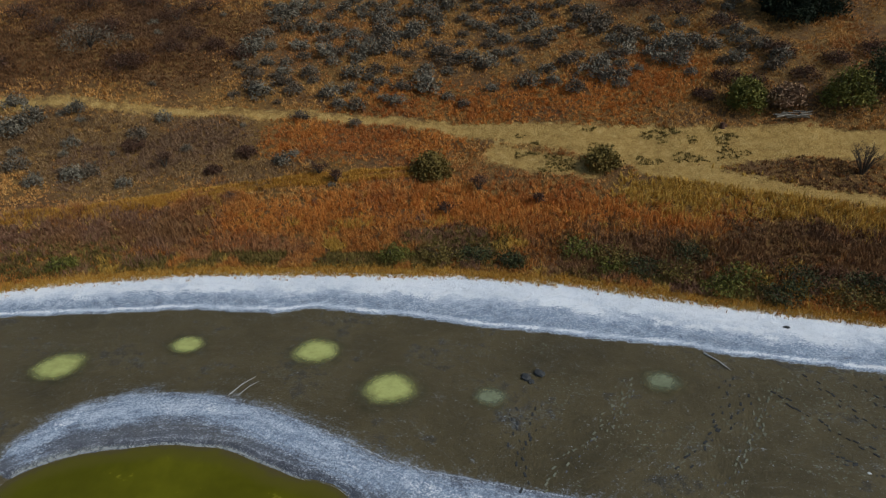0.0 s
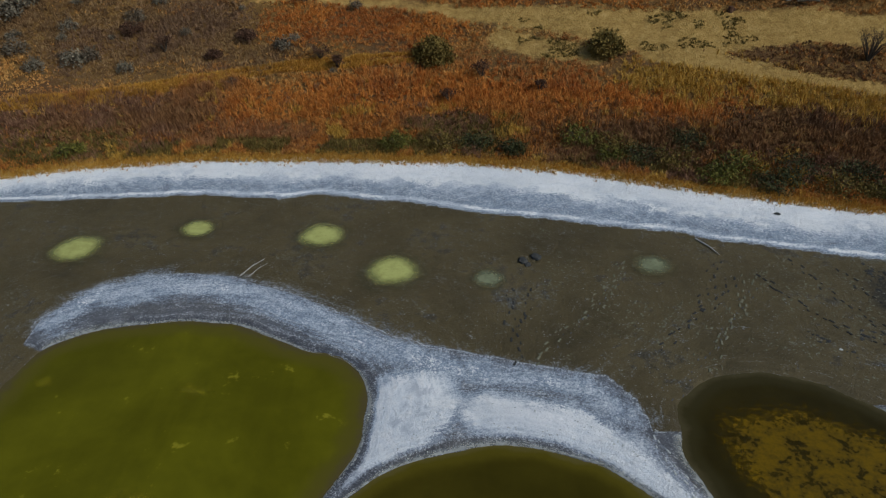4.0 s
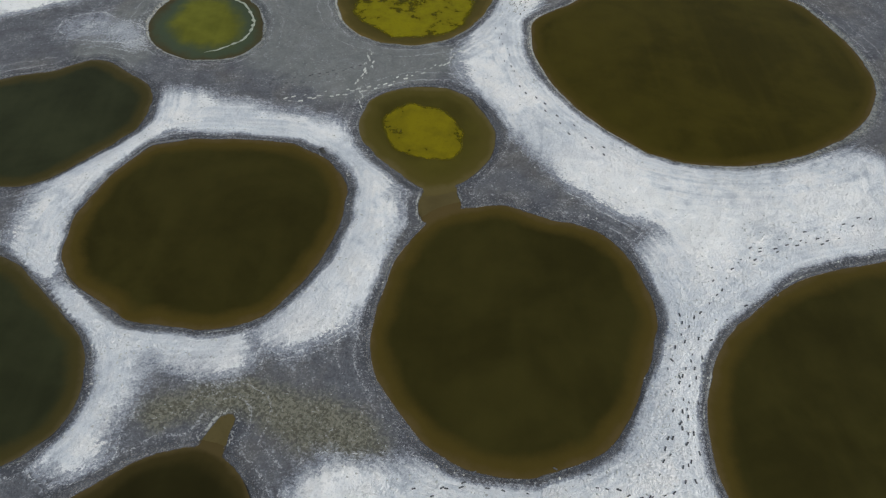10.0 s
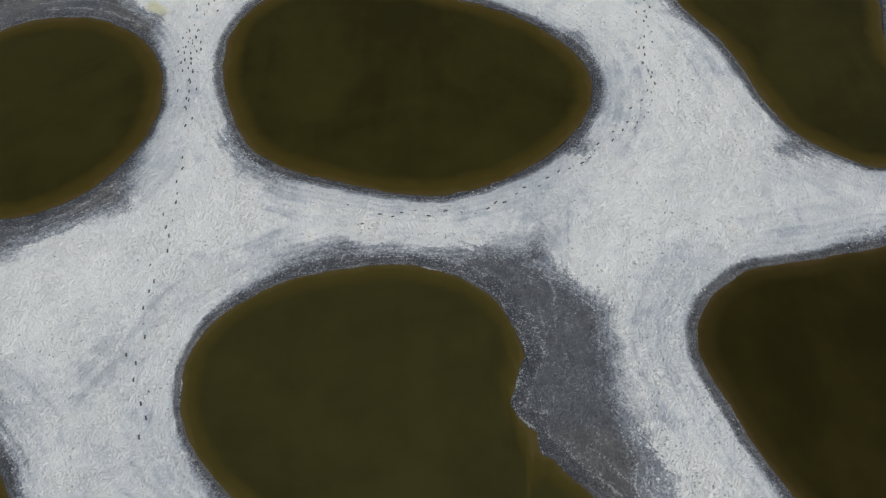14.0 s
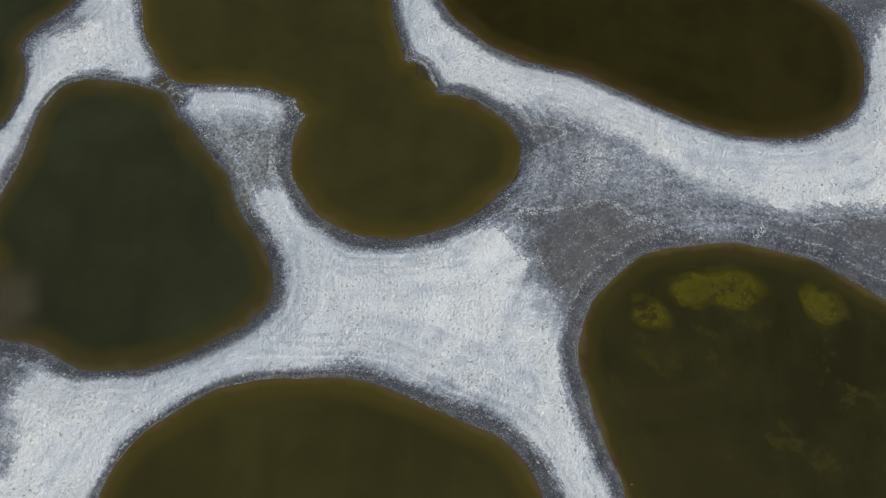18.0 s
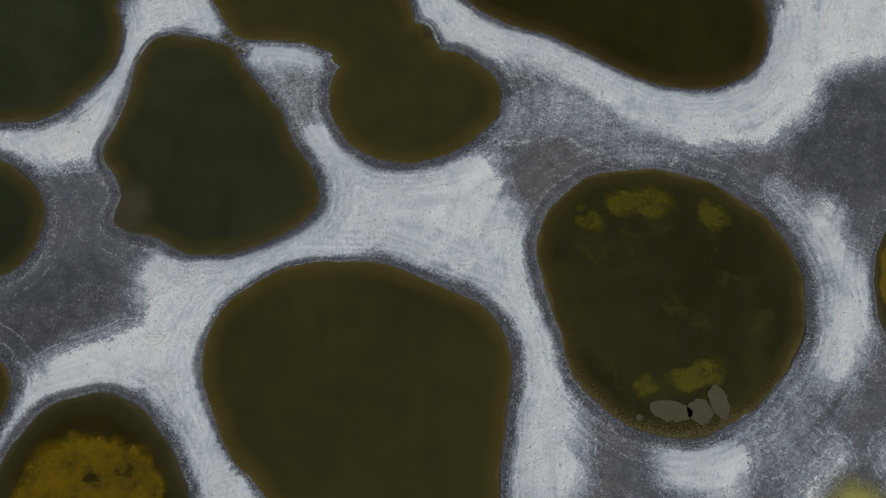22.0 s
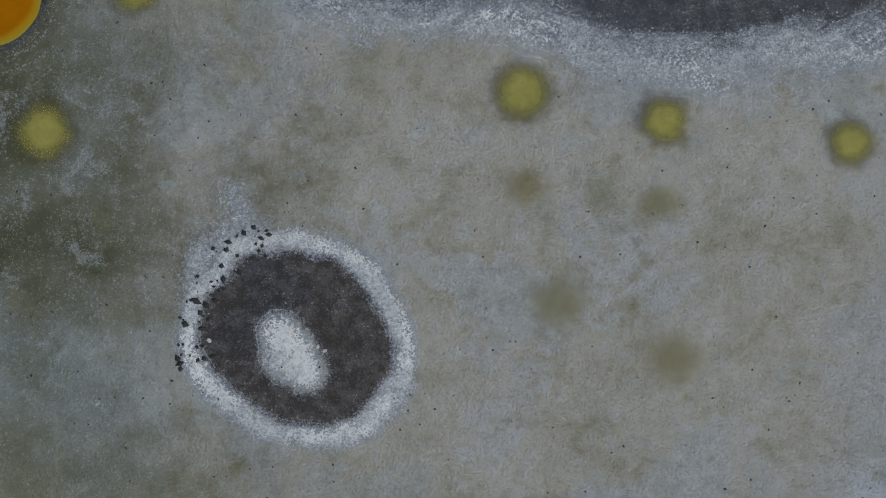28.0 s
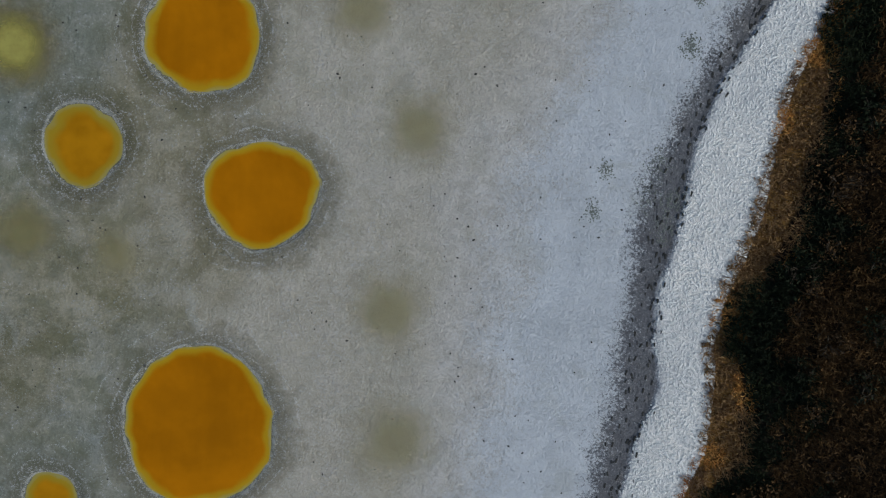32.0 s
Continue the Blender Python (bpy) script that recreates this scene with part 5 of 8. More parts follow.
# the east beach, by y: inner edge of the grey band, of the white salt, and of the land
EAST_Y = (-260, -231.6, -228.4, -224.6, -222, -219, -215.5, -211.3, -207.1, -202.3, -198, -194.3, -180, -150, -90, 0, 140, 900)
EAST_GREY = (17.0, 19.9, 20.4, 21.0, 21.3, 21.8, 21.9, 23.0, 24.9, 27.0, 29.3, 32.2, 42, 50, 57, 63, 70, 130)
EAST_WHITE = (18.5, 21.4, 22.0, 23.3, 22.7, 22.9, 23.8, 24.4, 25.6, 28.2, 30.4, 33.0, 43, 51, 58, 64, 71, 131)
EAST_LAND = (22.0, 24.9, 26.2, 26.4, 26.0, 26.5, 28.0, 28.7, 29.5, 31.7, 34.6, 38.0, 49, 57, 64, 70, 77, 137)


def lattice(ix, iy, seed):
    h = (ix.astype(np.int64) * 374761393 + iy.astype(np.int64) * 668265263 + seed * 974634541) & 0xFFFFFFFF
    h = ((h ^ (h >> 13)) * 1274126177) & 0xFFFFFFFF
    return ((h ^ (h >> 16)) & 0xFFFF) / 65535.0 - 0.5


def rough_at(x, y, size, seed=0):
    """Smooth value noise, -0.5 to 0.5."""
    u, v = np.asarray(x) / size, np.asarray(y) / size
    iu, iv = np.floor(u), np.floor(v)
    fu, fv = u - iu, v - iv
    fu, fv = fu * fu * (3 - 2 * fu), fv * fv * (3 - 2 * fv)
    a, b = lattice(iu, iv, seed), lattice(iu + 1, iv, seed)
    c, d = lattice(iu, iv + 1, seed), lattice(iu + 1, iv + 1, seed)
    return (a * (1 - fu) + b * fu) * (1 - fv) + (c * (1 - fu) + d * fu) * fv


def ease(v, low, high):
    s = np.clip((v - low) / (high - low), 0, 1)
    return s * s * (3 - 2 * s)


def radius(radii, angle):
    """Radius of a closed outline at an angle, by a smooth curve through the even radii."""
    r = np.asarray(radii, float)
    n = len(r)
    u = np.mod(angle, 2 * np.pi) / (2 * np.pi) * n
    i = np.floor(u).astype(int)
    s = u - i
    a, b, c, d = r[(i - 1) % n], r[i % n], r[(i + 1) % n], r[(i + 2) % n]
    return 0.5 * (2 * b + (c - a) * s + (2 * a - 5 * b + 4 * c - d) * s * s + (3 * b - a - 3 * c + d) * s**3)


def outside(x, y, cx, cy, radii):
    """Distance to an outline: positive outside."""
    dx, dy = x - cx, y - cy
    r, a = np.hypot(dx, dy), np.arctan2(dy, dx)
    rim = radius(radii, a)
    slope = (radius(radii, a + 0.04) - radius(radii, a - 0.04)) / 0.08 / np.maximum(rim, 0.3)
    return (r - rim) / np.sqrt(1 + slope * slope)


def off_run(x, y, run):
    """Distance outside a run of x, y, half width, as a share of the half width and in metres."""
    best = np.full(np.shape(x), 1e9)
    share = np.full(np.shape(x), 9.0)
    pairs = list(zip(run, run[1:])) or [(run[0], run[0])]
    for (ax, ay, ar), (bx, by, br) in pairs:
        lx, ly = bx - ax, by - ay
        s = np.clip(((x - ax) * lx + (y - ay) * ly) / max(lx * lx + ly * ly, 1e-9), 0, 1)
        d, w = np.hypot(x - ax - s * lx, y - ay - s * ly), ar + s * (br - ar)
        best = np.minimum(best, d - w)
        share = np.minimum(share, d / w)
    return best, share


def shoreline(x, y):
    """Metres inland from the beach, north and east."""
    north = y - np.interp(x, *NORTH_TOP)
    east = x - np.interp(y, EAST_Y, EAST_LAND)
    return north, east


def land_height(x, y):
    north, east = shoreline(x, y)
    n, e = np.maximum(north, 0), np.maximum(east, 0)
    up = 0.20 * (np.sqrt(n * n + 9) - 3) + 0.24 * 4 * np.log1p(np.exp(np.clip((n - 20) / 4, -30, 30)))
    up = np.where(n > 110, up - (n - 110) * 0.25, up)
    up = up + 0.22 * (np.sqrt(e * e + 9) - 3)
    rolls = 0.9 * rough_at(x, y, 11, 5) + 0.35 * rough_at(x, y, 3.5, 6)
    up = up + rolls * ease(np.maximum(n, e), 2, 12)
    return 90 * np.tanh(up / 90)


def water_distance(x, y, necks=True):
    """Distance to the nearest brine; negative in it."""
    d = np.full(np.shape(x), 60.0)
    for _, cx, cy, radii in POOLS:
        reach = max(radii) + 4
        near = (np.abs(x - cx) < reach) & (np.abs(y - cy) < reach)
        if near.any():
            d[near] = np.minimum(d[near], outside(x[near], y[near], cx, cy, radii))
    for run in (NECKS if necks else []) + JOINS:
        near = (np.abs(x - run[0][0]) < 8) & (np.abs(y - run[0][1]) < 8)
        if near.any():
            d[near] = np.minimum(d[near], off_run(x[near], y[near], run)[0])
    for run in SPURS:
        near = (np.abs(x - run[0][0]) < 8) & (np.abs(y - run[0][1]) < 8)
        if near.any():
            d[near] = np.maximum(d[near], -off_run(x[near], y[near], run)[0])
    ragged = np.where(y < -190, 1.0, 0.0)
    return d + 0.16 * rough_at(x, y, 2.4, 1) + (0.20 + 0.16 * ragged) * rough_at(x, y, 0.8, 2) + 0.3 * ragged * rough_at(x, y, 1.3, 7)


def coverage(x, y, runs, soft):
    """How fully the runs cover a place, 0 to 1, half at their edge."""
    best = np.zeros(np.shape(x))
    for run in runs:
        xs, ys, ws = zip(*run)
        far = max(ws) * 1.3 + 2 * soft
        near = (x > min(xs) - far) & (x < max(xs) + far) & (y > min(ys) - far) & (y < max(ys) + far)
        if near.any():
            best[near] = np.maximum(best[near], ease(-off_run(x[near], y[near], run)[0] + 0.3 * soft, -soft, soft))
    return best


def lake_height(x, y, water, salt):
    z = np.where(water < 0, -0.05 + 0.30 * (np.exp(np.clip(water, -9, 0) / 0.8) - 1), -0.05 + 0.09 * (1 - np.exp(-np.maximum(water, 0) / 0.45)))
    return z + np.where(water > 0, ease(water, 0, 1.5), 0) * (0.07 * salt + 0.05 * rough_at(x, y, 1.3, 8) + 0.05 * salt * rough_at(x, y, 0.55, 9))


def axis(low, high, step, far, growth=1.12):
    """Even steps inside, widening out to the horizon."""
    core = list(np.arange(low, high + step / 2, step))
    out, gap, v = [], step, high
    while v < far:
        gap *= growth
        v += gap
        out.append(v)
    back, gap, v = [], step, low
    while v > -far:
        gap *= growth
        v -= gap
        back.append(v)
    return np.array(back[::-1] + core + out)


def sheet(name, x, y, z, values, material):
    """A grid mesh over the axes with point values."""
    ny, nx = z.shape
    mesh = bpy.data.meshes.new(name)
    mesh.vertices.add(nx * ny)
    gx, gy = np.meshgrid(x, y)
    mesh.vertices.foreach_set("co", np.stack([gx, gy, z], -1).astype(np.float32).ravel())
    a = (np.arange(ny - 1)[:, None] * nx + np.arange(nx - 1)[None]).ravel()
    quads = np.stack([a, a + 1, a + nx + 1, a + nx], -1).ravel()
    mesh.loops.add(len(quads))
    mesh.loops.foreach_set("vertex_index", quads.astype(np.int32))
    mesh.polygons.add(len(a))
    mesh.polygons.foreach_set("loop_start", np.arange(0, len(quads), 4, dtype=np.int32))
    mesh.polygons.foreach_set("use_smooth", np.ones(len(a), bool))
    mesh.update(calc_edges=True)
    for key, v in values.items():
        mesh.attributes.new(key, "FLOAT", "POINT").data.foreach_set("value", np.asarray(v, np.float32).ravel())
    mesh.materials.append(material)
    return new(name, mesh)


# hillside runs: trodden track, straw path, bare clearing
TRACKS = [
    [(-70.7, 163.6, 0.6), (-66.5, 163.4, 0.6), (-53.0, 163.9, 0.5), (-39.7, 165.5, 0.5), (-28.3, 165.2, 0.5), (-18.4, 164.3, 0.6), (-12.1, 163.2, 0.7)],
    [(-11.4, 162.4, 1.0), (-1.3, 159.8, 1.6), (8.1, 156.8, 2.7), (17.3, 155.3, 3.1), (26.6, 154.9, 2.3), (37.7, 152.3, 2.2)],
    [(-6.1, 157.3, 1.2), (-1.2, 154.8, 1.4), (4.3, 153.0, 0.9)],
    [(10.6, 153.4, 1.6), (18.7, 149.3, 0.9), (26.2, 146.0, 0.7), (34.3, 142.8, 0.6)],
]


GRID = []


def build_ground():
    x, y = axis(-44, 33, 0.32, 3000, 1.05), axis(-234, 134, 0.32, 3000, 1.035)
    gx, gy = np.meshgrid(x, y)
    water = water_distance(gx, gy)
    wob = 0.9 * rough_at(gx, gy, 3.0, 3) + 0.5 * rough_at(gx, gy, 1.1, 4)
    salt = coverage(gx + wob * 0.7, gy + wob * 0.6, SALT, 2.0)
    bare_rim = 0.40 + 0.95 * np.clip(0.45 + 1.4 * rough_at(gx, gy, 7, 72), 0, 1)
    salt = np.minimum(1.25 * salt, 1.1) * ease(water, 0.08, bare_rim)
    salt = np.maximum(salt, 0.34 * coverage(gx + wob, gy - wob, DUST, 1.4))
    salt = np.maximum(salt, 0.45 * coverage(gx + wob, gy - wob, DUST[4:6], 1.2))
    salt = np.maximum(salt, 0.47 * coverage(gx + wob, gy - wob, FRINGE, 1.1) * ease(water, 0.1, 0.8))
    far_edge = 60 * rough_at(gx, gy, 55, 73) * ease(np.abs(gx), 42, 90)
    silt = np.maximum(coverage(gx + wob, gy, SILT, 1.2), np.where(gx < 4, ease(gy + 1.5 * wob + far_edge, -157, -160.5), ease(gy - 0.5 * gx + far_edge, -170, -176)))
    mud = coverage(gx + wob * 0.4, gy + wob * 0.4, MUD, 0.5)
    low, top = np.interp(gx, *NORTH_LOW) + 0.5 * wob, np.interp(gx, *NORTH_TOP)
    strip = (gy > low - 22) & (gy < low + 0.0)
    tongue = np.interp(gx, (-60, -40.6, -40.1, -39.4, -39.1, -37.9, -35.3, -31.1, -26.8, -22.3, -18, -14.9, -10.4, -5.5, -2.4, -1, -0.4, 6, 14, 22, 30, 60),
                       (106, 105.3, 99, 99, 111.6, 114.0, 115.8, 117.2, 116.4, 114.3, 111.6, 109.7, 108.5, 107.4, 106.8, 104.5, 101.5, 105, 104, 99, 95, 90))
    mud = np.maximum(mud * (gy > tongue - 4), strip * ease(gy - tongue + 0.6 * wob, -0.4, 0.4))
    west = [[(-38.9, 107.6, 1.3), (-38.6, 104.0, 1.7), (-38.2, 101.0, 0.8)], [(-38.9, 107.6, 0.9), (-36.6, 107.8, 0.6), (-34.5, 109.0, 0.4)]]
    mud = np.maximum(mud, coverage(gx + wob * 0.3, gy, west, 0.5))
    mud = mud * ease(gy - low, 0.3, -0.3)
    hollow = outside(gx + 1.1 * wob, gy - 1.1 * wob, *HOLLOW)
    core = coverage(gx, gy, [HEART], 0.8)
    floor = ease(hollow, 0.3, -0.3) * (1 - core)
    dusk = coverage(gx + wob, gy - wob, DARK_CRUST, 1.3)
    moss = coverage(gx + wob, gy - wob, MOSS, 1.2)
    ash = coverage(gx + wob, gy - wob, ASH, 2.2)
    wash = coverage(gx + 2 * wob, gy - 2 * wob, WASH, 4.0)
    speck = coverage(gx + 0.6 * wob, gy - 0.6 * wob, SPECK, 0.9)
    ring = ease(np.abs(hollow - 0.60 - 0.4 * wob), 1.35, 0.1)
    salt = np.where(np.abs(gy - HOLLOW[1]) < 12, np.maximum(np.maximum(salt, 0.66 * ring), 0.68 * core), salt)
    bloom = coverage(gx + wob, gy, BLOOM, 0.6)
    rise = np.clip((gy - low) / np.maximum(top - low, 0.5), 0, 1)
    beach = ease(gy - low, -0.3, 0.5) * (gy < top + 3)
    salt = np.where(beach > 0.02, np.maximum(salt * 0, beach * (0.40 + 0.62 * ease(rise + 0.25 * wob, 0.2, 0.95) + 0.30 * ease(np.abs(gy - low - 0.35), 0.6, 0.1))), salt)
    grey, white = np.interp(gy, EAST_Y, EAST_GREY) + 0.05, np.interp(gy, EAST_Y, EAST_WHITE)
    south = (gy < 90) & (gx > grey - 20)
    tan = np.where(gy < -140, ease(gx + 3 * wob + 5 * rough_at(gx, gy, 9, 71), -19, 5), 0)
    frost = np.where(south, ease(gx + 2.2 * wob - grey, -14.0, -2.5), 0)
    ochre = ease(gy + 4 * wob, -186, -203)
    on = ease(gx - white + 0.4 * wob, -0.25, 0.35)
    salt = np.where(south, np.maximum(salt * (gx < grey), on * 0.95), salt)
    silt = np.where(south, silt * ease(gx - grey + 0.8 * wob, 1.7, -2.9), silt)
    mud = np.where(south & (gx > grey - 0.5), 0, mud)
    north, east = shoreline(gx, gy)
    land = np.maximum(ease(north + 0.8 * wob, -0.3, 0.9), ease(east + 0.5 * wob, -0.2, 0.5))
    z = lake_height(gx, gy, water, salt) + 0.10 * beach + 0.12 * on * south + land_height(gx, gy)
    track = np.zeros_like(gx)
    hill = north > 3
    track[hill] = coverage(gx[hill] + 0.8 * wob[hill], gy[hill] + 0.8 * wob[hill], TRACKS, 1.1)
    # where near-black ground colour stands in for shaded gaps between the brush
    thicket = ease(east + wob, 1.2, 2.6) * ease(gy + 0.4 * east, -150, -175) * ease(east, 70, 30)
    GRID.extend((x, y, z, mud))
    tagged(sheet("ground", x, y, z, {"salt": salt, "water": water, "mud": mud, "silt": silt, "bloom": bloom, "floor": floor, "tan": tan, "frost": frost, "ochre": ochre, "north_blue": ease(gy, 97, 106), "dusk": dusk, "moss": moss, "ash": ash, "speck": speck, "wash": wash, "lilac": np.where(south, ease(gx + 3 * wob - grey, -20, -8), 0), "land": land, "track": track, "thicket": thicket, "coarse": np.where(south, on, 0)}, GROUND),
           "white and grey salt crust round brine pools below a dry hillside", "lake bed", kind="structure")


build_ground()


def heights(px, py, layer=2):
    """Height of the sheet at places, or with layer 3 its share of mud."""
    x, y, z = GRID[0], GRID[1], GRID[layer]
    px, py = np.asarray(px, float), np.asarray(py, float)
    i, j = np.clip(np.searchsorted(x, px) - 1, 0, len(x) - 2), np.clip(np.searchsorted(y, py) - 1, 0, len(y) - 2)
    u, v = (px - x[i]) / (x[i + 1] - x[i]), (py - y[j]) / (y[j + 1] - y[j])
    return (z[j, i] * (1 - u) + z[j, i + 1] * u) * (1 - v) + (z[j + 1, i] * (1 - u) + z[j + 1, i + 1] * u) * v


def ground_at(x, y):
    return float(heights([x], [y])[0])


def part(name, bm, material, parent, label=""):
    mesh = bpy.data.meshes.new(name)
    bm.to_mesh(mesh)
    bm.free()
    mesh.materials.append(material)
    ob = new(name, mesh)
    ob.parent = parent
    return tagged(ob, label)


def disc_mesh(name, cx, cy, radii, grow, z, value, material, jag=0.0, seed=0, inward=True, at=(0, 0)):
    """A sheet inside an outline, in rings, with each point's distance from the rim."""
    seg, rings = 96, (0.0, 0.25, 0.5, 0.68, 0.8, 0.88, 0.93, 0.97, 1.0)
    a = np.arange(seg) * 2 * np.pi / seg
    rim = radius(radii, a) + grow
    if jag:
        rim = rim + jag * (rough_at(np.cos(a) * rim + cx, np.sin(a) * rim + cy, 1.6, seed) + 0.5 * rough_at(np.cos(a) * rim + cx, np.sin(a) * rim + cy, 0.6, seed + 1))
    pts = [(0.0, 0.0, 0.0)]
    for s in rings[1:]:
        for k in range(seg):
            pts.append((math.cos(a[k]) * rim[k] * s, math.sin(a[k]) * rim[k] * s, 0.0))
    xy = np.array(pts)
    dist = -water_distance(xy[:, 0] + at[0], xy[:, 1] + at[1], False) if inward else None
    if not inward:
        dist = 1 - np.hypot(xy[:, 0], xy[:, 1]) / np.maximum(np.interp(np.mod(np.arctan2(xy[:, 1], xy[:, 0]), 2 * np.pi), np.append(a, 2 * np.pi), np.append(rim, rim[0])), 1e-6)
    faces = [(0, 1 + k, 1 + (k + 1) % seg) for k in range(seg)]
    for r in range(len(rings) - 2):
        b = 1 + r * seg
        faces += [(b + k, b + seg + k, b + seg + (k + 1) % seg, b + (k + 1) % seg) for k in range(seg)]
    mesh = bpy.data.meshes.new(name)
    mesh.from_pydata(pts, [], faces)
    mesh.attributes.new(value, "FLOAT", "POINT").data.foreach_set("value", np.asarray(dist, np.float32))
    mesh.polygons.foreach_set("use_smooth", np.ones(len(faces), bool))
    mesh.materials.append(material)
    ob = new(name, mesh)
    ob.location = (cx, cy, z)
    return ob

POOL_LABELS = {
    "brown_weed": "large brown-olive pool with mottled weed under the surface",
    "black": "nearly black brine pool with thin brown shallow rim",
    "dark": "dark olive brine pool ringed by white salt crust",
    "dark_brown": "dark brown-olive brine pool between white salt banks",
    "olive_rim": "dark brown-olive brine pool with a yellow-olive rim",
    "umber": "very dark umber brine pool behind a white bank",
    "dark_brown_rim": "dark olive brine pool with broad ochre shallow rim",
    "drab": "dull brown-olive brine pool with thin ochre rim",
    "green_dark": "dark greenish brine pool among grey and white crust",
    "olive": "bright olive-green brine pool with floating algae flecks",
    "green": "small green brine pool with thin white salt arc",
    "yellow_weed": "small brown-rimmed pool with yellow algae mat",
    "umber_core": "dim brown pool with a round yellow algae core",
    "amber": "small mottled amber brine pool with pale salt edge",
    "yellow_core": "brown pool with a round yellow algae core",
    "orange_weed": "dark-edged pool filled with mottled orange-brown algae",
    "dark_weed": "dark olive pool with yellow algae patches",
    "yellow": "opaque mustard-yellow brine pool with grey crust rim",
    "yellow_dark": "deep yellow brine pool with brown rim",
    "orange": "bright orange brine pool with pale salt edge",
}
MATS = {
    2: [("gold", 8.8, 97.6, (5.8, 5.5, 5.7, 5.7, 6.0, 6.7, 7.5, 8.3, 7.8, 6.2, 5.3, 4.9, 5.1, 5.8, 7.2, 8.1, 8.0, 7.8, 7.4, 6.6))],
    5: [("patchy", -10.9, 69.3, (4.6, 5.0, 4.6, 4.2, 3.5, 3.4, 3.5, 4.0, 4.6, 4.9, 5.0, 4.6, 4.2, 4.0, 4.1, 4.0, 4.1, 4.1, 4.2, 4.4))],
    6: [("yellow", -9.8, 54.4, (2.7, 2.5, 2.6, 2.6, 2.8, 2.8, 3.0, 3.1, 3.3, 3.0, 2.6, 2.4, 2.3, 2.2, 2.2, 2.5, 2.8, 3.1, 3.0, 2.7))],
    35: [("orange", -14.0, -114.1, (3.3, 3.3, 4.0, 4.9, 5.8, 6.4, 6.8, 6.8, 6.3, 5.4, 4.7, 3.9, 3.1, 3.0, 4.5, 5.8, 6.2, 6.8, 6.6, 3.9))],
    36: [("yellow", -19.5, -119.9, (2.2, 2.1, 1.9, 2.0, 2.0, 2.0, 2.3, 2.3, 2.5, 2.5, 2.3, 2.2, 2.0, 2.0, 2.2, 2.3, 2.6, 2.6, 2.5, 2.4))],
    33: [("wisp", 11.9, -95.1, (1.0, 0.9, 0.8, 0.9, 0.7, 0.6, 0.8, 0.9, 1.0, 1.1)), ("wisp", 14.8, -94.2, (2.6, 1.6, 0.8, 0.9, 1.6, 2.4, 1.8, 0.9, 0.9, 1.9)), ("wisp", 19.2, -94.9, (1.1, 0.9, 0.9, 1.0, 1.1, 0.9, 0.9, 1.1, 1.2, 1.2)), ("wisp", 14.7, -104.9, (0.8, 0.7, 0.9, 0.7, 0.6, 0.8, 0.7, 0.8, 0.6, 0.7)), ("wisp", 17.4, -104.4, (1.8, 2.0, 1.0, 0.6, 0.8, 1.8, 1.6, 0.8, 0.6, 0.9))],
    31: [("cloud", -15.0, -94.9, (1.9, 1.8, 2.0, 2.2, 2.2, 2.1, 1.9, 2.0, 2.1, 2.0))],
    43: [("orange", -18.6, -145.3, (5.0, 5.0, 4.9, 5.0, 5.0, 5.0, 5.1, 4.9, 4.9, 5.0))],
    0: [("fleck", -27.0, 105.2, (1.2, 0.9, 0.5, 0.6, 1.1, 1.4, 0.8, 0.6, 0.6, 0.9)), ("fleck", -27.9, 97.0, (1.8, 1.4, 1.2, 1.3, 1.7, 1.6, 1.3, 1.1, 1.2, 1.5)), ("fleck", -23.9, 91.7, (1.3, 0.6, 0.4, 0.5, 1.0, 1.4, 0.8, 0.5, 0.4, 0.9)), ("fleck", -36.1, 105.9, (0.5, 0.6, 0.5, 0.4, 0.5, 0.6, 0.5, 0.4, 0.5, 0.5)), ("fleck", -26.2, 90.9, (0.5, 0.4, 0.3, 0.4, 0.5, 0.5, 0.4, 0.3, 0.4, 0.4)), ("fleck", -21.2, 94.9, (0.5, 0.4, 0.3, 0.3, 0.4, 0.5, 0.4, 0.3, 0.3, 0.4))],
    3: [("dim", -38.0, 85.2, (1.0, 0.8, 0.9, 1.4, 1.7, 1.0, 0.8, 1.0, 1.4, 1.6))],
    41: [("dim", -22.0, -106.4, (1.1, 1.2, 1.3, 1.3, 1.3, 1.0, 1.1, 1.4, 1.3, 1.2))],
    37: [("orange", -15.8, -129.7, (11.7, 9.9, 7.4, 5.5, 5.6, 8.9, 12.1, 8.9, 7.1, 6.7, 6.4, 9.7))],
    39: [("orange", 28.1, -123.0, (3.3, 3.6, 3.5, 3.1, 3.1, 3.3, 3.4, 3.5, 3.4, 3.3, 3.1, 3.1))],
    42: [("orange", 30.7, -98.7, (2.3, 2.6, 3.2, 3.3, 2.7, 2.2, 2.2, 2.6, 3.3, 3.2, 2.7, 2.3))],
    45: [("mustard", 1.4, -151.6, (3.8, 3.7, 3.9, 4.5, 5.2, 5.1, 5.2, 5.0, 4.7, 4.5, 4.2, 4.1, 4.1, 4.2, 4.3, 4.4, 4.7, 5.1, 4.8, 4.2))],
}


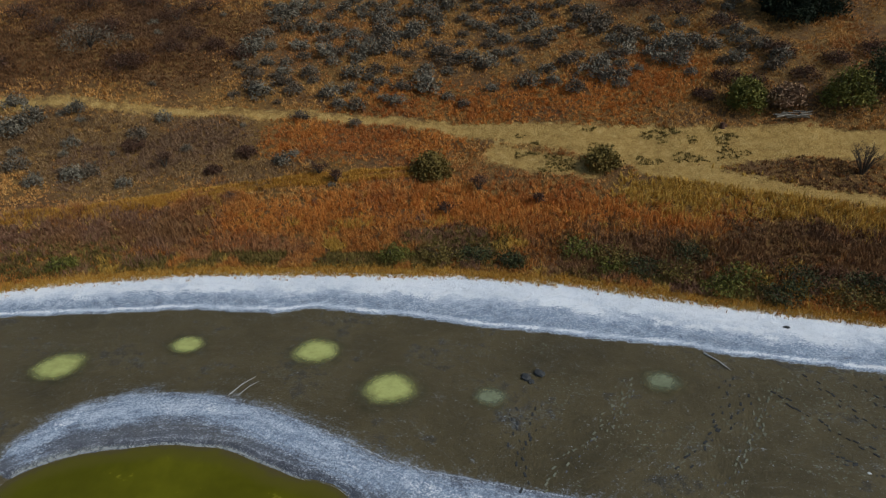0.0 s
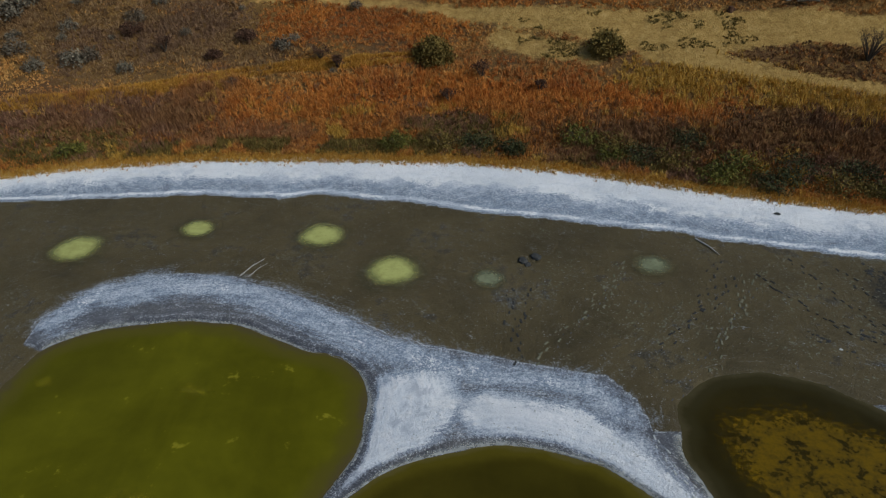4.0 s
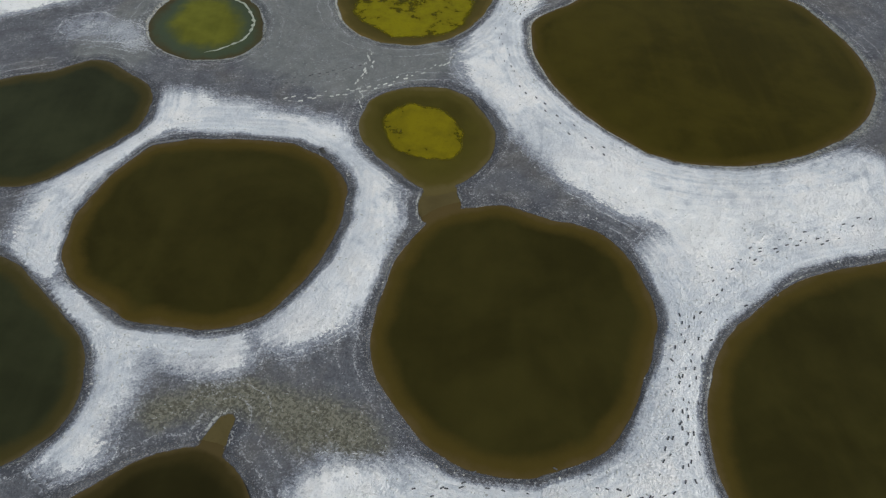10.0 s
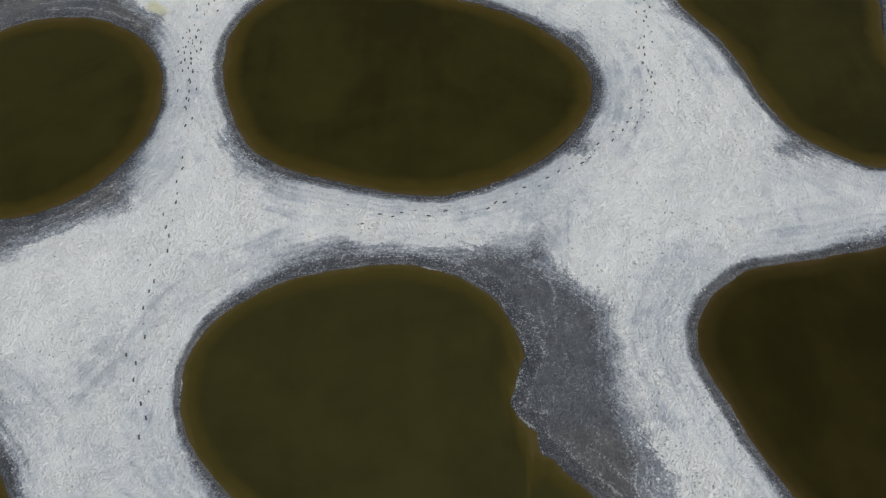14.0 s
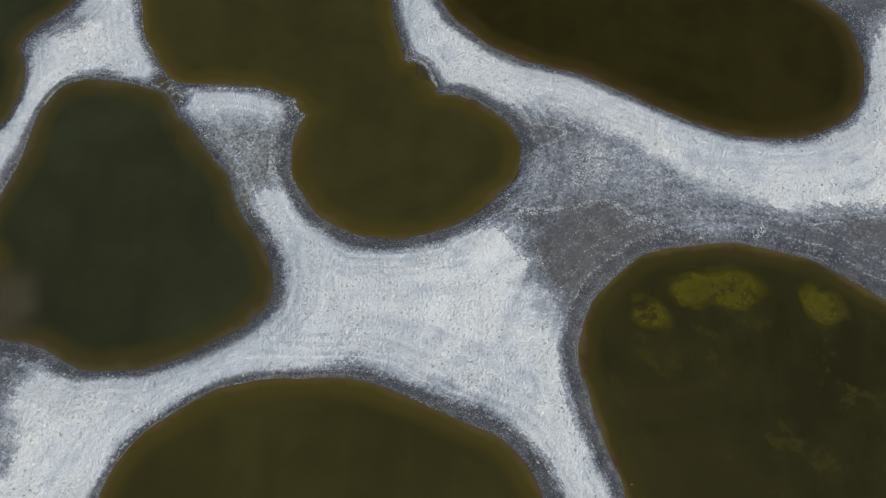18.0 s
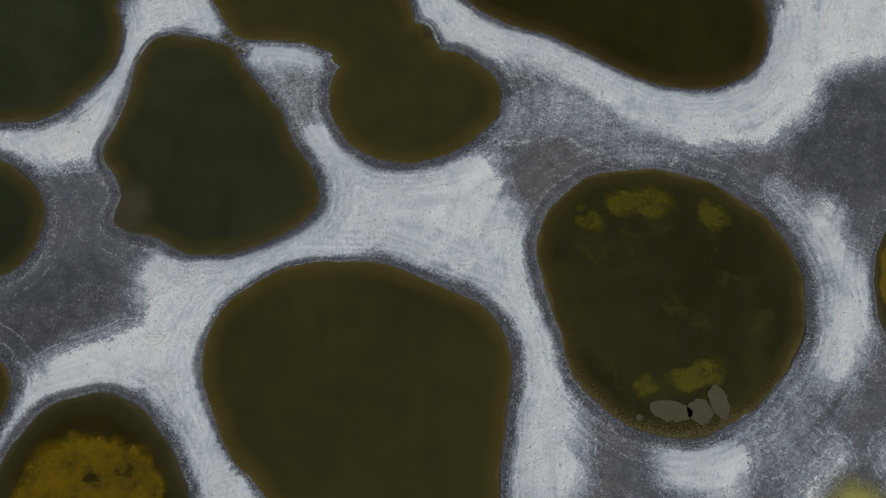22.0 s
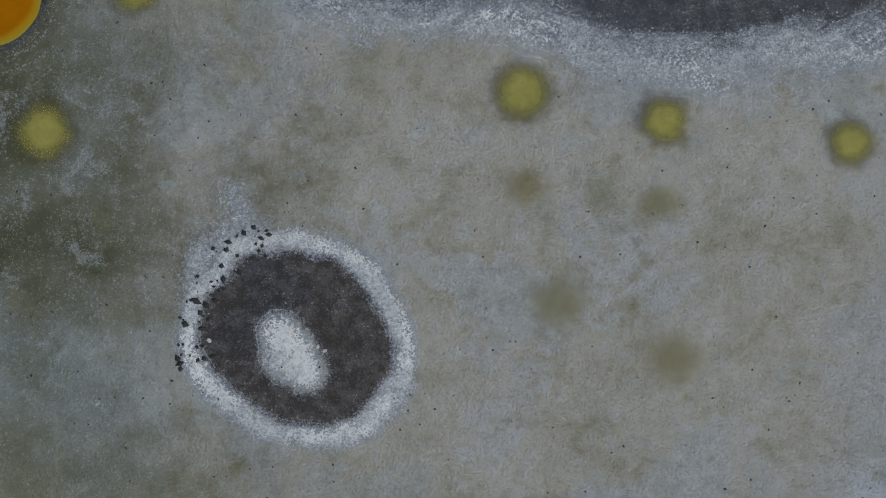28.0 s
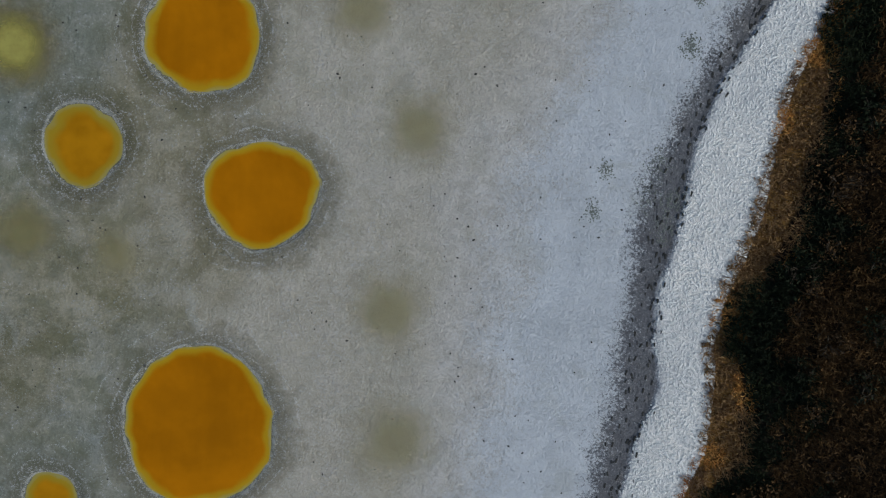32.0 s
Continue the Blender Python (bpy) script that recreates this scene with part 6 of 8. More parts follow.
def rim_mesh(cx, cy, radii):
    """A lumpy band of wet crust that follows the water line, broken where another pool meets it."""
    seg, steps = 160, (-0.10, 0.05, 0.22, 0.40, 0.62, 0.85)
    a = np.arange(seg) * 2 * np.pi / seg
    base = radius(radii, a)
    pts, fade = [], []
    for k, s in enumerate(steps):
        width = 0.72 * np.clip(0.75 + 1.5 * rough_at(np.cos(a) * base + cx, np.sin(a) * base + cy, 5, 19), 0.25, 1.4) * (0.55 if cy < -196 else 1.0)
        r = base + s * width + (0.25 * rough_at(np.cos(a) * base + cx, np.sin(a) * base + cy, 2.4, 17) if k else 0)
        x, y = np.cos(a) * r + cx, np.sin(a) * r + cy
        w = water_distance(x, y)
        z = heights(x, y) + 0.012 + 0.03 * (0.5 + rough_at(x, y, 0.35, 12)) * math.sin(math.pi * k / 5)
        pts += [(px - cx, py - cy, pz + 0.05) for px, py, pz in zip(x, y, z)]
        fade += list((1 - k / 5) * ease(w, -0.35, -0.05) * (0.2 if k == 0 else 1.0) * ease(heights(x, y, 3), 0.5, 0.1))
    faces = [(k * seg + i, k * seg + (i + 1) % seg, (k + 1) * seg + (i + 1) % seg, (k + 1) * seg + i) for k in range(5) for i in range(seg)]
    faces = [f for f in faces if sum(fade[v] for v in f) > 0.02]
    mesh = bpy.data.meshes.new("crust_rim")
    mesh.from_pydata(pts, [], [f[::-1] for f in faces])
    mesh.attributes.new("inside", "FLOAT", "POINT").data.foreach_set("value", np.asarray(fade, np.float32))
    mesh.polygons.foreach_set("use_smooth", np.ones(len(faces), bool))
    mesh.materials.append(FILM["salt_rim" if cy < -196 or cy > 60 else "rim"])
    return tagged(new("crust_rim", mesh), "wet grey crust rim")


def build_pools():
    """Each pool: an empty with its water, and an algae mat where it has one."""
    for n, (kind, cx, cy, radii) in enumerate(POOLS):
        pool = new("brine_pool")
        pool.location = (cx, cy, -0.05)
        group = "orange brine pools" if kind in ("orange", "amber") else "brine pools of the lake"
        tagged(pool, POOL_LABELS[kind], "pool", group)
        water = disc_mesh("water", 0, 0, radii, 0.5, 0, "depth", BRINE[kind], at=(cx, cy))
        water.parent = pool
        # pools that meet lie at slightly different levels of brine
        water.location.z = -0.002 * (n % 4) - (0.0075 if kind == "umber_core" else 0)
        rim = rim_mesh(cx, cy, radii)
        rim.parent = pool
        for colour, mx, my, mr in MATS.get(n, ()):
            mat = disc_mesh("algae_mat", mx - cx, my - cy, mr, 0.25, 0.005, "inside", FILM[colour], 0.45 if max(mr) > 2.2 else 0.2, n, False)
            mat.parent = pool
            tagged(mat, "mottled algae mat under the surface")
    for run in NECKS:
        (ax, ay, ar), (bx, by, br) = run[0], run[-1]
        turn, half = math.atan2(by - ay, bx - ax), math.hypot(bx - ax, by - ay) / 2
        radii = [1.0 / math.sqrt((math.cos(k * math.pi / 8) / (half + ar)) ** 2 + (math.sin(k * math.pi / 8) / ar) ** 2) for k in range(16)]
        neck = disc_mesh("brine_channel", (ax + bx) / 2, (ay + by) / 2, radii, 0.9, -0.0595, "inside", FILM["shallow"], 0.3, 3, False)
        neck.rotation_euler.z = turn
        tagged(neck, "shallow brown brine channel joining two pools", "channel", "brine channels")


build_pools()

# pale round upwellings: x, y, radius, strength of colour
SPOTS = [
    (-46.7, 115.7, 2.2, False),
    (-40.4, 120.2, 1.9, False),
    (-31.9, 123.2, 1.2, False),
    (-21.9, 122.3, 1.8, False),
    (-16.0, 117.5, 2.0, False),
    (-9.1, 116.5, 1.0, True),
    (3.1, 118.4, 1.2, True),
    (-51.8, 111.4, 0.9, False),
    (25.4, -111.2, 1.7, False),
    (-7.4, -141.3, 0.9, True),
    (-11.7, -158.0, 1.5, False),
    (12.7, -186.3, 0.9, False),
    (-15.3, -188.9, 1.1, False),
    (-9.7, -189.2, 1.1, True),
    (4.2, -188.1, 0.8, True),
    (-16.2, -166.3, 1.5, False),
    (9.8, -162.6, 1.5, False),
    (17.6, -163.7, 1.2, False),
    (27.9, -164.3, 1.2, False),
    (10.3, -167.7, 0.8, True),
    (17.6, -168.2, 0.8, True),
    (12.5, -174.0, 1.3, True),
    (19.1, -176.7, 1.0, True),
    (-10.0, -197.0, 1.3, False),
    (-4.2, -193.4, 1.3, False),
    (-14.4, -206.7, 1.5, False),
    (-13.9, -217.3, 0.9, True),
    (4.3, -197.8, 1.1, True),
    (5.2, -203.9, 1.1, True),
    (7.3, -220.9, 1.3, True),
    (8.0, -228.6, 1.4, True),
    (-14.0, -217.2, 1.1, True),
    (-8.6, -218.3, 0.9, True),
    (8.6, -210.4, 1.2, True),
]


def build_spots():
    for n, (x, y, r, dull) in enumerate(SPOTS):
        rng = random.Random(n)
        r = r * (1.0 if y > 0 else 1.12 if y < -180 else 0.92)
        radii = [r * rng.uniform(0.97, 1.04) for _ in range(12)]
        look_of = ("dull" if y < 0 else "sallow") if dull else ("lime" if x < -45 else "pale") if y > 0 else "soft"
        grow = {"pale": 0.25, "lime": 0.3, "soft": 0.5, "dull": 0.4, "sallow": 0.3}[look_of]
        spot = disc_mesh("silt_spot", x, y, radii, grow, ground_at(x, y) + 0.10, "inside", FILM[look_of], 0.25, n, False)
        if dull and y < 0:
            halo = disc_mesh("yellow_stain", 0, 0, [q * 2.1 for q in radii], 0.3, -0.012, "inside", FILM["stain"], 0.9, n + 50, False)
            halo.parent = spot
        if not dull or y > 0:
            halo = disc_mesh("silt_halo", 0, 0, [q * (1.9 if y < -180 else 1.5) for q in radii], 0.3, -0.012, "inside", FILM["mustard_halo" if y < -180 else "halo"], 0.6, n + 50, False)
            halo.parent = spot
        tagged(spot, "dull greenish round silt spot on the lake bed" if dull else "pale yellow round silt spot on the lake bed", "silt spot", "round silt spots")


build_spots()


# ---- plants ----
def leaf_material(name, tones, rough=0.75, patch=0.08, patch_tone=None, each=None):
    """Leaves or blades: each piece its own tone, and tones drift across the ground."""
    m = Nodes(name)
    own, drift, fine, clump = m.chance(True), m.noise(patch, 3), m.noise(0.7, 3), m.noise(2.4, 3, 0.6)
    mix = m.add(m.times(own, 0.26), m.times(fine, 0.42), m.times(drift, 0.27), m.times(clump, 0.30), -0.06)
    colour = m.ramp(mix, (0.30, tones[0]), (0.54, tones[1]), (0.78, tones[2]))
    if each:
        colour = m.mix(m.times(m.step(m.chance(), 0.35, 0.95), 0.7), colour, each)
    if patch_tone:
        colour = m.mix(m.times(m.step(drift, 0.50, 0.62), 0.65), colour, patch_tone)
    return m.done(colour, rough, Specular_IOR_Level=0.15)


def bark_material(name, dark, light):
    m = Nodes(name)
    grain = m.noise(6.0, 4, 0.6, 0.0, m.stretch(4, 4, 0.7))
    m.bump(grain, 0.6, 0.02)
    return m.done(m.mix(m.step(grain, 0.35, 0.65), dark, light), 0.85, Specular_IOR_Level=0.15)


RUST = leaf_material("rust_grass", ((0.146, 0.052, 0.013), (0.403, 0.143, 0.027), (0.605, 0.286, 0.067)), patch_tone=(0.230, 0.118, 0.067))
GOLD = leaf_material("gold_grass", ((0.19, 0.086, 0.024), (0.50, 0.240, 0.060), (0.70, 0.42, 0.14)), patch_tone=(0.36, 0.140, 0.042))
MAUVE = leaf_material("mauve_grass", ((0.10, 0.048, 0.027), (0.21, 0.104, 0.058), (0.35, 0.195, 0.105)), patch_tone=(0.24, 0.110, 0.028))
DARKGRASS = leaf_material("dark_grass", ((0.064, 0.032, 0.013), (0.170, 0.080, 0.030), (0.33, 0.170, 0.062)), patch_tone=(0.115, 0.060, 0.034))
DULL = leaf_material("dull_grass", ((0.095, 0.055, 0.026), (0.225, 0.132, 0.060), (0.41, 0.26, 0.115)), patch_tone=(0.175, 0.100, 0.064))
ORANGE = leaf_material("orange_grass", ((0.220, 0.073, 0.014), (0.528, 0.185, 0.031), (0.704, 0.330, 0.077)), patch_tone=(0.330, 0.097, 0.024))
YELLOW = leaf_material("yellow_grass", ((0.24, 0.125, 0.016), (0.47, 0.26, 0.036), (0.63, 0.41, 0.10)))
STRAW = leaf_material("straw_grass", ((0.26, 0.160, 0.042), (0.47, 0.31, 0.092), (0.60, 0.44, 0.17)))
PATHSTRAW = leaf_material("path_straw", ((0.25, 0.118, 0.014), (0.47, 0.230, 0.030), (0.60, 0.35, 0.07)))
OLIVE = leaf_material("olive_grass", ((0.050, 0.040, 0.010), (0.125, 0.088, 0.020), (0.24, 0.16, 0.04)))
# brown brush, its tones darkened for the shade of the east bank
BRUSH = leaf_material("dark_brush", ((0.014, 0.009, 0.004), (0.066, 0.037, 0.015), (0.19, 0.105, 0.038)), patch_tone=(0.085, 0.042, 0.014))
SAGE = leaf_material("sage_leaves", ((0.036, 0.030, 0.021), (0.140, 0.116, 0.080), (0.300, 0.255, 0.178)), each=(0.105, 0.070, 0.042))
GREEN = leaf_material("green_leaves", ((0.030, 0.034, 0.007), (0.100, 0.096, 0.018), (0.23, 0.195, 0.036)))
DEEP = leaf_material("deep_green_leaves", ((0.018, 0.021, 0.009), (0.048, 0.050, 0.018), (0.105, 0.100, 0.034)))
RUSSET = leaf_material("russet_twigs", ((0.036, 0.018, 0.011), (0.080, 0.039, 0.022), (0.14, 0.076, 0.044)))
# dark conifer needles; also used for the shade strip on the east bank
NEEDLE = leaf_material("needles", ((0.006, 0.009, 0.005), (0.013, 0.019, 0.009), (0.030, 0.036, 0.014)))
BARK = bark_material("bark", (0.035, 0.026, 0.018), (0.11, 0.085, 0.06))
BLEACHED = bark_material("bleached_wood", (0.30, 0.29, 0.27), (0.62, 0.60, 0.56))
GREYWOOD = bark_material("weathered_wood", (0.10, 0.082, 0.058), (0.27, 0.235, 0.185))
RNG = np.random.default_rng(7)


def pieces_mesh(name, verts, sides, material):
    """A mesh of loose triangles or quads."""
    n = len(verts) // sides
    mesh = bpy.data.meshes.new(name)
    mesh.vertices.add(len(verts))
    mesh.vertices.foreach_set("co", np.asarray(verts, np.float32).ravel())
    mesh.loops.add(len(verts))
    mesh.loops.foreach_set("vertex_index", np.arange(len(verts), dtype=np.int32))
    mesh.polygons.add(n)
    mesh.polygons.foreach_set("loop_start", np.arange(0, len(verts), sides, dtype=np.int32))
    mesh.update(calc_edges=True)
    mesh.materials.append(material)
    return mesh


def grass(name, x, y, tall, blades, wide, material, label):
    """Tufts of bent blades, one tapered sliver each, as one stuff object."""
    n = len(x)
    if not n:
        return None
    z = heights(x, y)
    k = n * blades
    bx, by, bz, h = (np.repeat(v, blades) for v in (x, y, z, tall))
    turn, lean = RNG.uniform(0, 2 * np.pi, k), RNG.uniform(0.15, 1.1, k)
    h = h * RNG.uniform(0.55, 1.15, k)
    bx, by = bx + RNG.normal(0, 0.10, k), by + RNG.normal(0, 0.10, k)
    across = turn + np.pi / 2 + RNG.uniform(-0.6, 0.6, k)
    w = wide * RNG.uniform(0.6, 1.4, k)
    v = np.empty((k, 3, 3))
    v[:, 0] = np.stack([bx - np.cos(across) * w, by - np.sin(across) * w, bz - 0.03], -1)
    v[:, 1] = np.stack([bx + np.cos(across) * w, by + np.sin(across) * w, bz - 0.03], -1)
    v[:, 2] = np.stack([bx + np.cos(turn) * h * lean, by + np.sin(turn) * h * lean, bz + h * (1.1 - 0.55 * lean)], -1)
    return tagged(new(name, pieces_mesh(name, v.reshape(-1, 3), 3, material)), label, "grass", kind="stuff")


def scatter(low_x, high_x, low_y, high_y, count):
    return RNG.uniform(low_x, high_x, count), RNG.uniform(low_y, high_y, count)


def on_track(x, y):
    return coverage(x, y, TRACKS, 0.6)


# stands of one kind of grass on the hillside, as runs of x, y, half width
ZONES = [
    ("dull_grass", DULL, 0.45, "dull brown dry grass among sagebrush", [(-60.7, 156.1, 4.5), (-50.3, 155.6, 5.0), (-41.2, 157.6, 4.6), (-33.0, 156.1, 2.7)]),
    ("dull_grass", DARKGRASS, 0.5, "dark reddish grass under the thickets", [(-78.0, 174.0, 6.5), (-65.3, 172.5, 6.0), (-55.8, 173.3, 5.0), (-46.4, 173.6, 3.0)]),
    ("dull_grass", DARKGRASS, 0.5, "dark reddish grass between russet shrubs", [(-64.0, 184.0, 6.0), (-52.1, 181.7, 5.5), (-43.4, 183.0, 4.5)]),
    ("orange_grass", ORANGE, 0.5, "bright orange-tan dry grass above the track", [(-22.9, 167.7, 0.9), (-11.4, 166.9, 1.3), (-0.7, 166.3, 2.0), (9.7, 165.9, 3.0), (13.6, 168.1, 3.0)]),
    ("orange_grass", ORANGE, 0.5, "orange dry grass below the track", [(-29.2, 161.3, 1.8), (-18.2, 160.5, 1.9), (-14.1, 159.2, 1.7)]),
    ("mauve_grass", MAUVE, 0.8, "tall mauve-brown feathery dry grass", [(-55.2, 139.7, 2.2), (-47.8, 141.2, 2.5), (-40.9, 142.2, 2.1), (-36.9, 144.0, 1.2)]),
    ("olive_grass", OLIVE, 0.6, "olive-green grass at the foot of the bank", [(-55.9, 135.8, 1.1), (-49.5, 136.5, 1.3), (-45.1, 137.2, 1.1)]),
    ("olive_grass", OLIVE, 0.6, "olive-green grass at the foot of the bank", [(-14.3, 139.4, 1.2), (-9.4, 138.8, 1.5), (-6.2, 137.7, 0.8)]),
    ("orange_grass", ORANGE, 0.65, "orange-rust dry grass on the bank", [(-31.9, 145.1, 1.6), (-23.4, 147.1, 2.2), (-11.5, 147.7, 2.6), (0.3, 146.6, 2.4), (8.5, 143.9, 2.0), (14.1, 143.4, 1.2)]),
    ("yellow_grass", YELLOW, 0.8, "long golden-yellow dry grass below the clearing", [(11.5, 149.4, 1.4), (17.9, 146.9, 2.0), (25.3, 143.7, 2.2), (33.2, 140.5, 2.3)]),
    ("dark_grass", DARKGRASS, 0.7, "dark brown grass behind the shore shrubs", [(1.0, 139.6, 1.7), (6.9, 137.1, 1.9), (14.9, 137.3, 2.8), (22.0, 135.8, 3.5), (29.2, 134.8, 3.6)]),
    # a shaded patch of the clearing, put in as darker grass
    ("dark_grass", DARKGRASS, 0.35, "dark weeds standing in for a patch of shade on the clearing", [(20.7, 152.1, 0.8), (26.0, 150.0, 1.2), (31.2, 148.2, 1.2)]),
]
PATH_X = (-66, -59.7, -56.7, -51.9, -47.1, -41.8, -36.2, -30.3, -24.1, -17.8, -14.0)
PATH_Y = (141.0, 142.0, 142.7, 144.4, 146.7, 148.7, 150.7, 152.3, 152.7, 153.5, 154.6)


def build_grass():
    x, y = scatter(-82, 52, 118, 200, 150000)
    d = y - np.interp(x, *NORTH_TOP)
    free = on_track(x, y) < RNG.uniform(0.15, 0.7, len(x))
    pick = RNG.uniform(0, 1, len(x))
    clump = rough_at(x, y, 5, 31) + 0.6 * rough_at(x, y, 1.8, 32)
    zone, wob = np.full(len(x), -1), 1.7 * rough_at(x, y, 2.6, 38) + 2.6 * rough_at(x, y, 6.5, 39)
    for n, (_, _, _, _, run) in enumerate(ZONES):
        zone[(d > 1.0) & free & (coverage(x + 1.6 * wob, y + 1.2 * wob, [run], 4.2) > RNG.uniform(0.12, 1.0, len(x)))] = n
    for n, (name, material, tall, label, _) in enumerate(ZONES):
        own = zone == n
        grass(name, x[own], y[own], tall * (0.75 + 0.6 * np.clip(clump[own] + 0.4, 0, 1)), 8, 0.045, material, label)
    free = free & (zone < 0)
    shore = (d > -0.7) & (d < 1.5)
    bank = (d >= 0.9) & (d < 12 + 5 * clump) & free
    slope = (d >= 9) & (d < 66) & free & (pick < 0.5 + 0.7 * clump)
    grass("shore_grass", x[shore], y[shore], np.full(shore.sum(), 0.28), 7, 0.035, STRAW, "short straw-yellow grass along the salt beach")
    sx = RNG.uniform(-62, 42, 11000)
    sy = np.interp(sx, *NORTH_TOP) + RNG.normal(0.55, 0.60, 11000)
    grass("shore_straw", sx, sy, np.full(11000, 0.3), 5, 0.04, PATHSTRAW, "golden straw fringe at the top of the salt beach")
    wet = bank & (d < 4.0) & (clump > 0.02)
    grass("green_shore_grass", x[wet], y[wet], np.full(wet.sum(), 0.55), 8, 0.04, OLIVE, "olive-green grass at the foot of the bank")
    dry = bank & ~wet
    mauve = dry & (rough_at(x, y, 4.6, 81) + 0.5 * rough_at(x, y, 1.6, 83) > 0.17)
    grass("mauve_grass", x[mauve], y[mauve], np.full(mauve.sum(), 0.6), 9, 0.04, MAUVE, "mauve-brown feathery grass patches on the bank")
    straw = dry & ~mauve & (rough_at(x, y, 2.3, 82) + 0.5 * rough_at(x, y, 0.9, 84) > 0.25)
    grass("straw_tufts", x[straw], y[straw], np.full(straw.sum(), 0.7), 10, 0.04, YELLOW, "pale golden straw tufts among rust grass")
    dry = dry & ~mauve & ~straw
    grass("rust_grass", x[dry], y[dry], 0.42 + 0.45 * np.clip(clump[dry] + 0.3, 0, 1), 10, 0.042, RUST, "tall rust-brown dry grass on the bank")
    grass("gold_grass", x[slope], y[slope], 0.24 + 0.30 * np.clip(clump[slope] + 0.3, 0, 1), 7, 0.054, GOLD, "golden-brown dry grass on the hillside")
    x, y = scatter(-64, -12, 140, 157, 60000)
    off = np.abs(y - np.interp(x, PATH_X, PATH_Y))
    path = (np.abs(off - 0.55) < 0.42 + 0.5 * rough_at(x, y, 2, 37)) & (x < -13 + 4 * rough_at(x, y, 3, 39))
    grass("path_straw", x[path], y[path], np.full(path.sum(), 0.42), 7, 0.045, PATHSTRAW, "yellow straw along an old path")
    x, y = scatter(-16, 40, 142, 168, 16000)
    lawn = (on_track(x, y) > 0.55) & (rough_at(x, y, 2.2, 35) > -0.05)
    grass("cropped_grass", x[lawn], y[lawn], np.full(lawn.sum(), 0.10), 5, 0.03, STRAW, "cropped pale straw on the bare clearing")
    weeds = (on_track(x, y) > 0.5) & (np.abs(y - 156.5) < 3.6) & (x > -4) & (x < 22) & (rough_at(x, y, 1.6, 36) > 0.16)
    grass("low_weeds", x[weeds], y[weeds], np.full(weeds.sum(), 0.22), 7, 0.07, OLIVE, "low olive weeds on the clearing")
    x, y = scatter(18, 60, -245, -178, 62000)
    e = x - np.interp(y, EAST_Y, EAST_LAND)
    clump = rough_at(x, y, 3, 41) + 0.6 * rough_at(x, y, 1.2, 42)
    deep = np.clip(1.5 + 5.5 * rough_at(0 * x, y, 6.5, 43), 0.25, 3.0) + 1.2 * clump
    fringe = (e > -0.35) & (e < deep)
    tawny = fringe & (rough_at(x, y, 2.2, 44) > 0.0)
    grass("tawny_grass", x[tawny], y[tawny], np.full(tawny.sum(), 0.4), 7, 0.035, DULL, "tawny dry grass at the edge of the east bank")
    fringe = fringe & ~tawny
    grass("beach_grass", x[fringe], y[fringe], np.full(fringe.sum(), 0.35), 7, 0.03, GOLD, "tan dry grass fringe beside the salt beach")
    # a strip of shade behind the fringe, put in as near-black blades
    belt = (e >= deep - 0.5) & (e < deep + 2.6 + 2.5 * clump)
    grass("black_brush", x[belt], y[belt], 0.35 + 0.5 * np.clip(clump[belt] + 0.3, 0, 1), 8, 0.05, NEEDLE, "near-black brush standing in for shade behind the tan grass fringe")
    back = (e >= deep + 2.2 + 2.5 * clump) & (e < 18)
    grass("dark_brush", x[back], y[back], 0.4 + 0.5 * np.clip(clump[back] + 0.3, 0, 1), 8, 0.05, BRUSH, "dense dark brown brush with the bank's shade in its colour")


build_grass()


def limb(bm, a, b, ra, rb, sides=5):
    """A tapered round limb between two points."""
    a, b = Vector(a), Vector(b)
    q = (b - a).to_track_quat("Z", "Y")
    rings = []
    for at, r in ((a, ra), (b, rb)):
        rings.append([bm.verts.new(at + q @ Vector((math.cos(k * 2 * math.pi / sides) * r, math.sin(k * 2 * math.pi / sides) * r, 0))) for k in range(sides)])
    for k in range(sides):
        bm.faces.new((rings[0][k], rings[0][(k + 1) % sides], rings[1][(k + 1) % sides], rings[1][k]))
    bm.faces.new(rings[1])


def leaves(rng, clumps, per, size, spread):
    """Leaf quads round clump centres (x, y, z)."""
    c = np.repeat(np.asarray(clumps, float), per, 0)
    n = len(c)
    c = c + rng.normal(0, 1, (n, 3)) * spread
    u = rng.normal(0, 1, (n, 3))
    u /= np.linalg.norm(u, axis=1, keepdims=True)
    w = np.cross(u, rng.normal(0, 1, (n, 3)))
    w /= np.linalg.norm(w, axis=1, keepdims=True)
    s = (size * rng.uniform(0.5, 1.3, n))[:, None]
    v = np.stack([c - u * s, c - w * s * 0.45, c + u * s, c + w * s * 0.45], 1)
    return v.reshape(-1, 3)


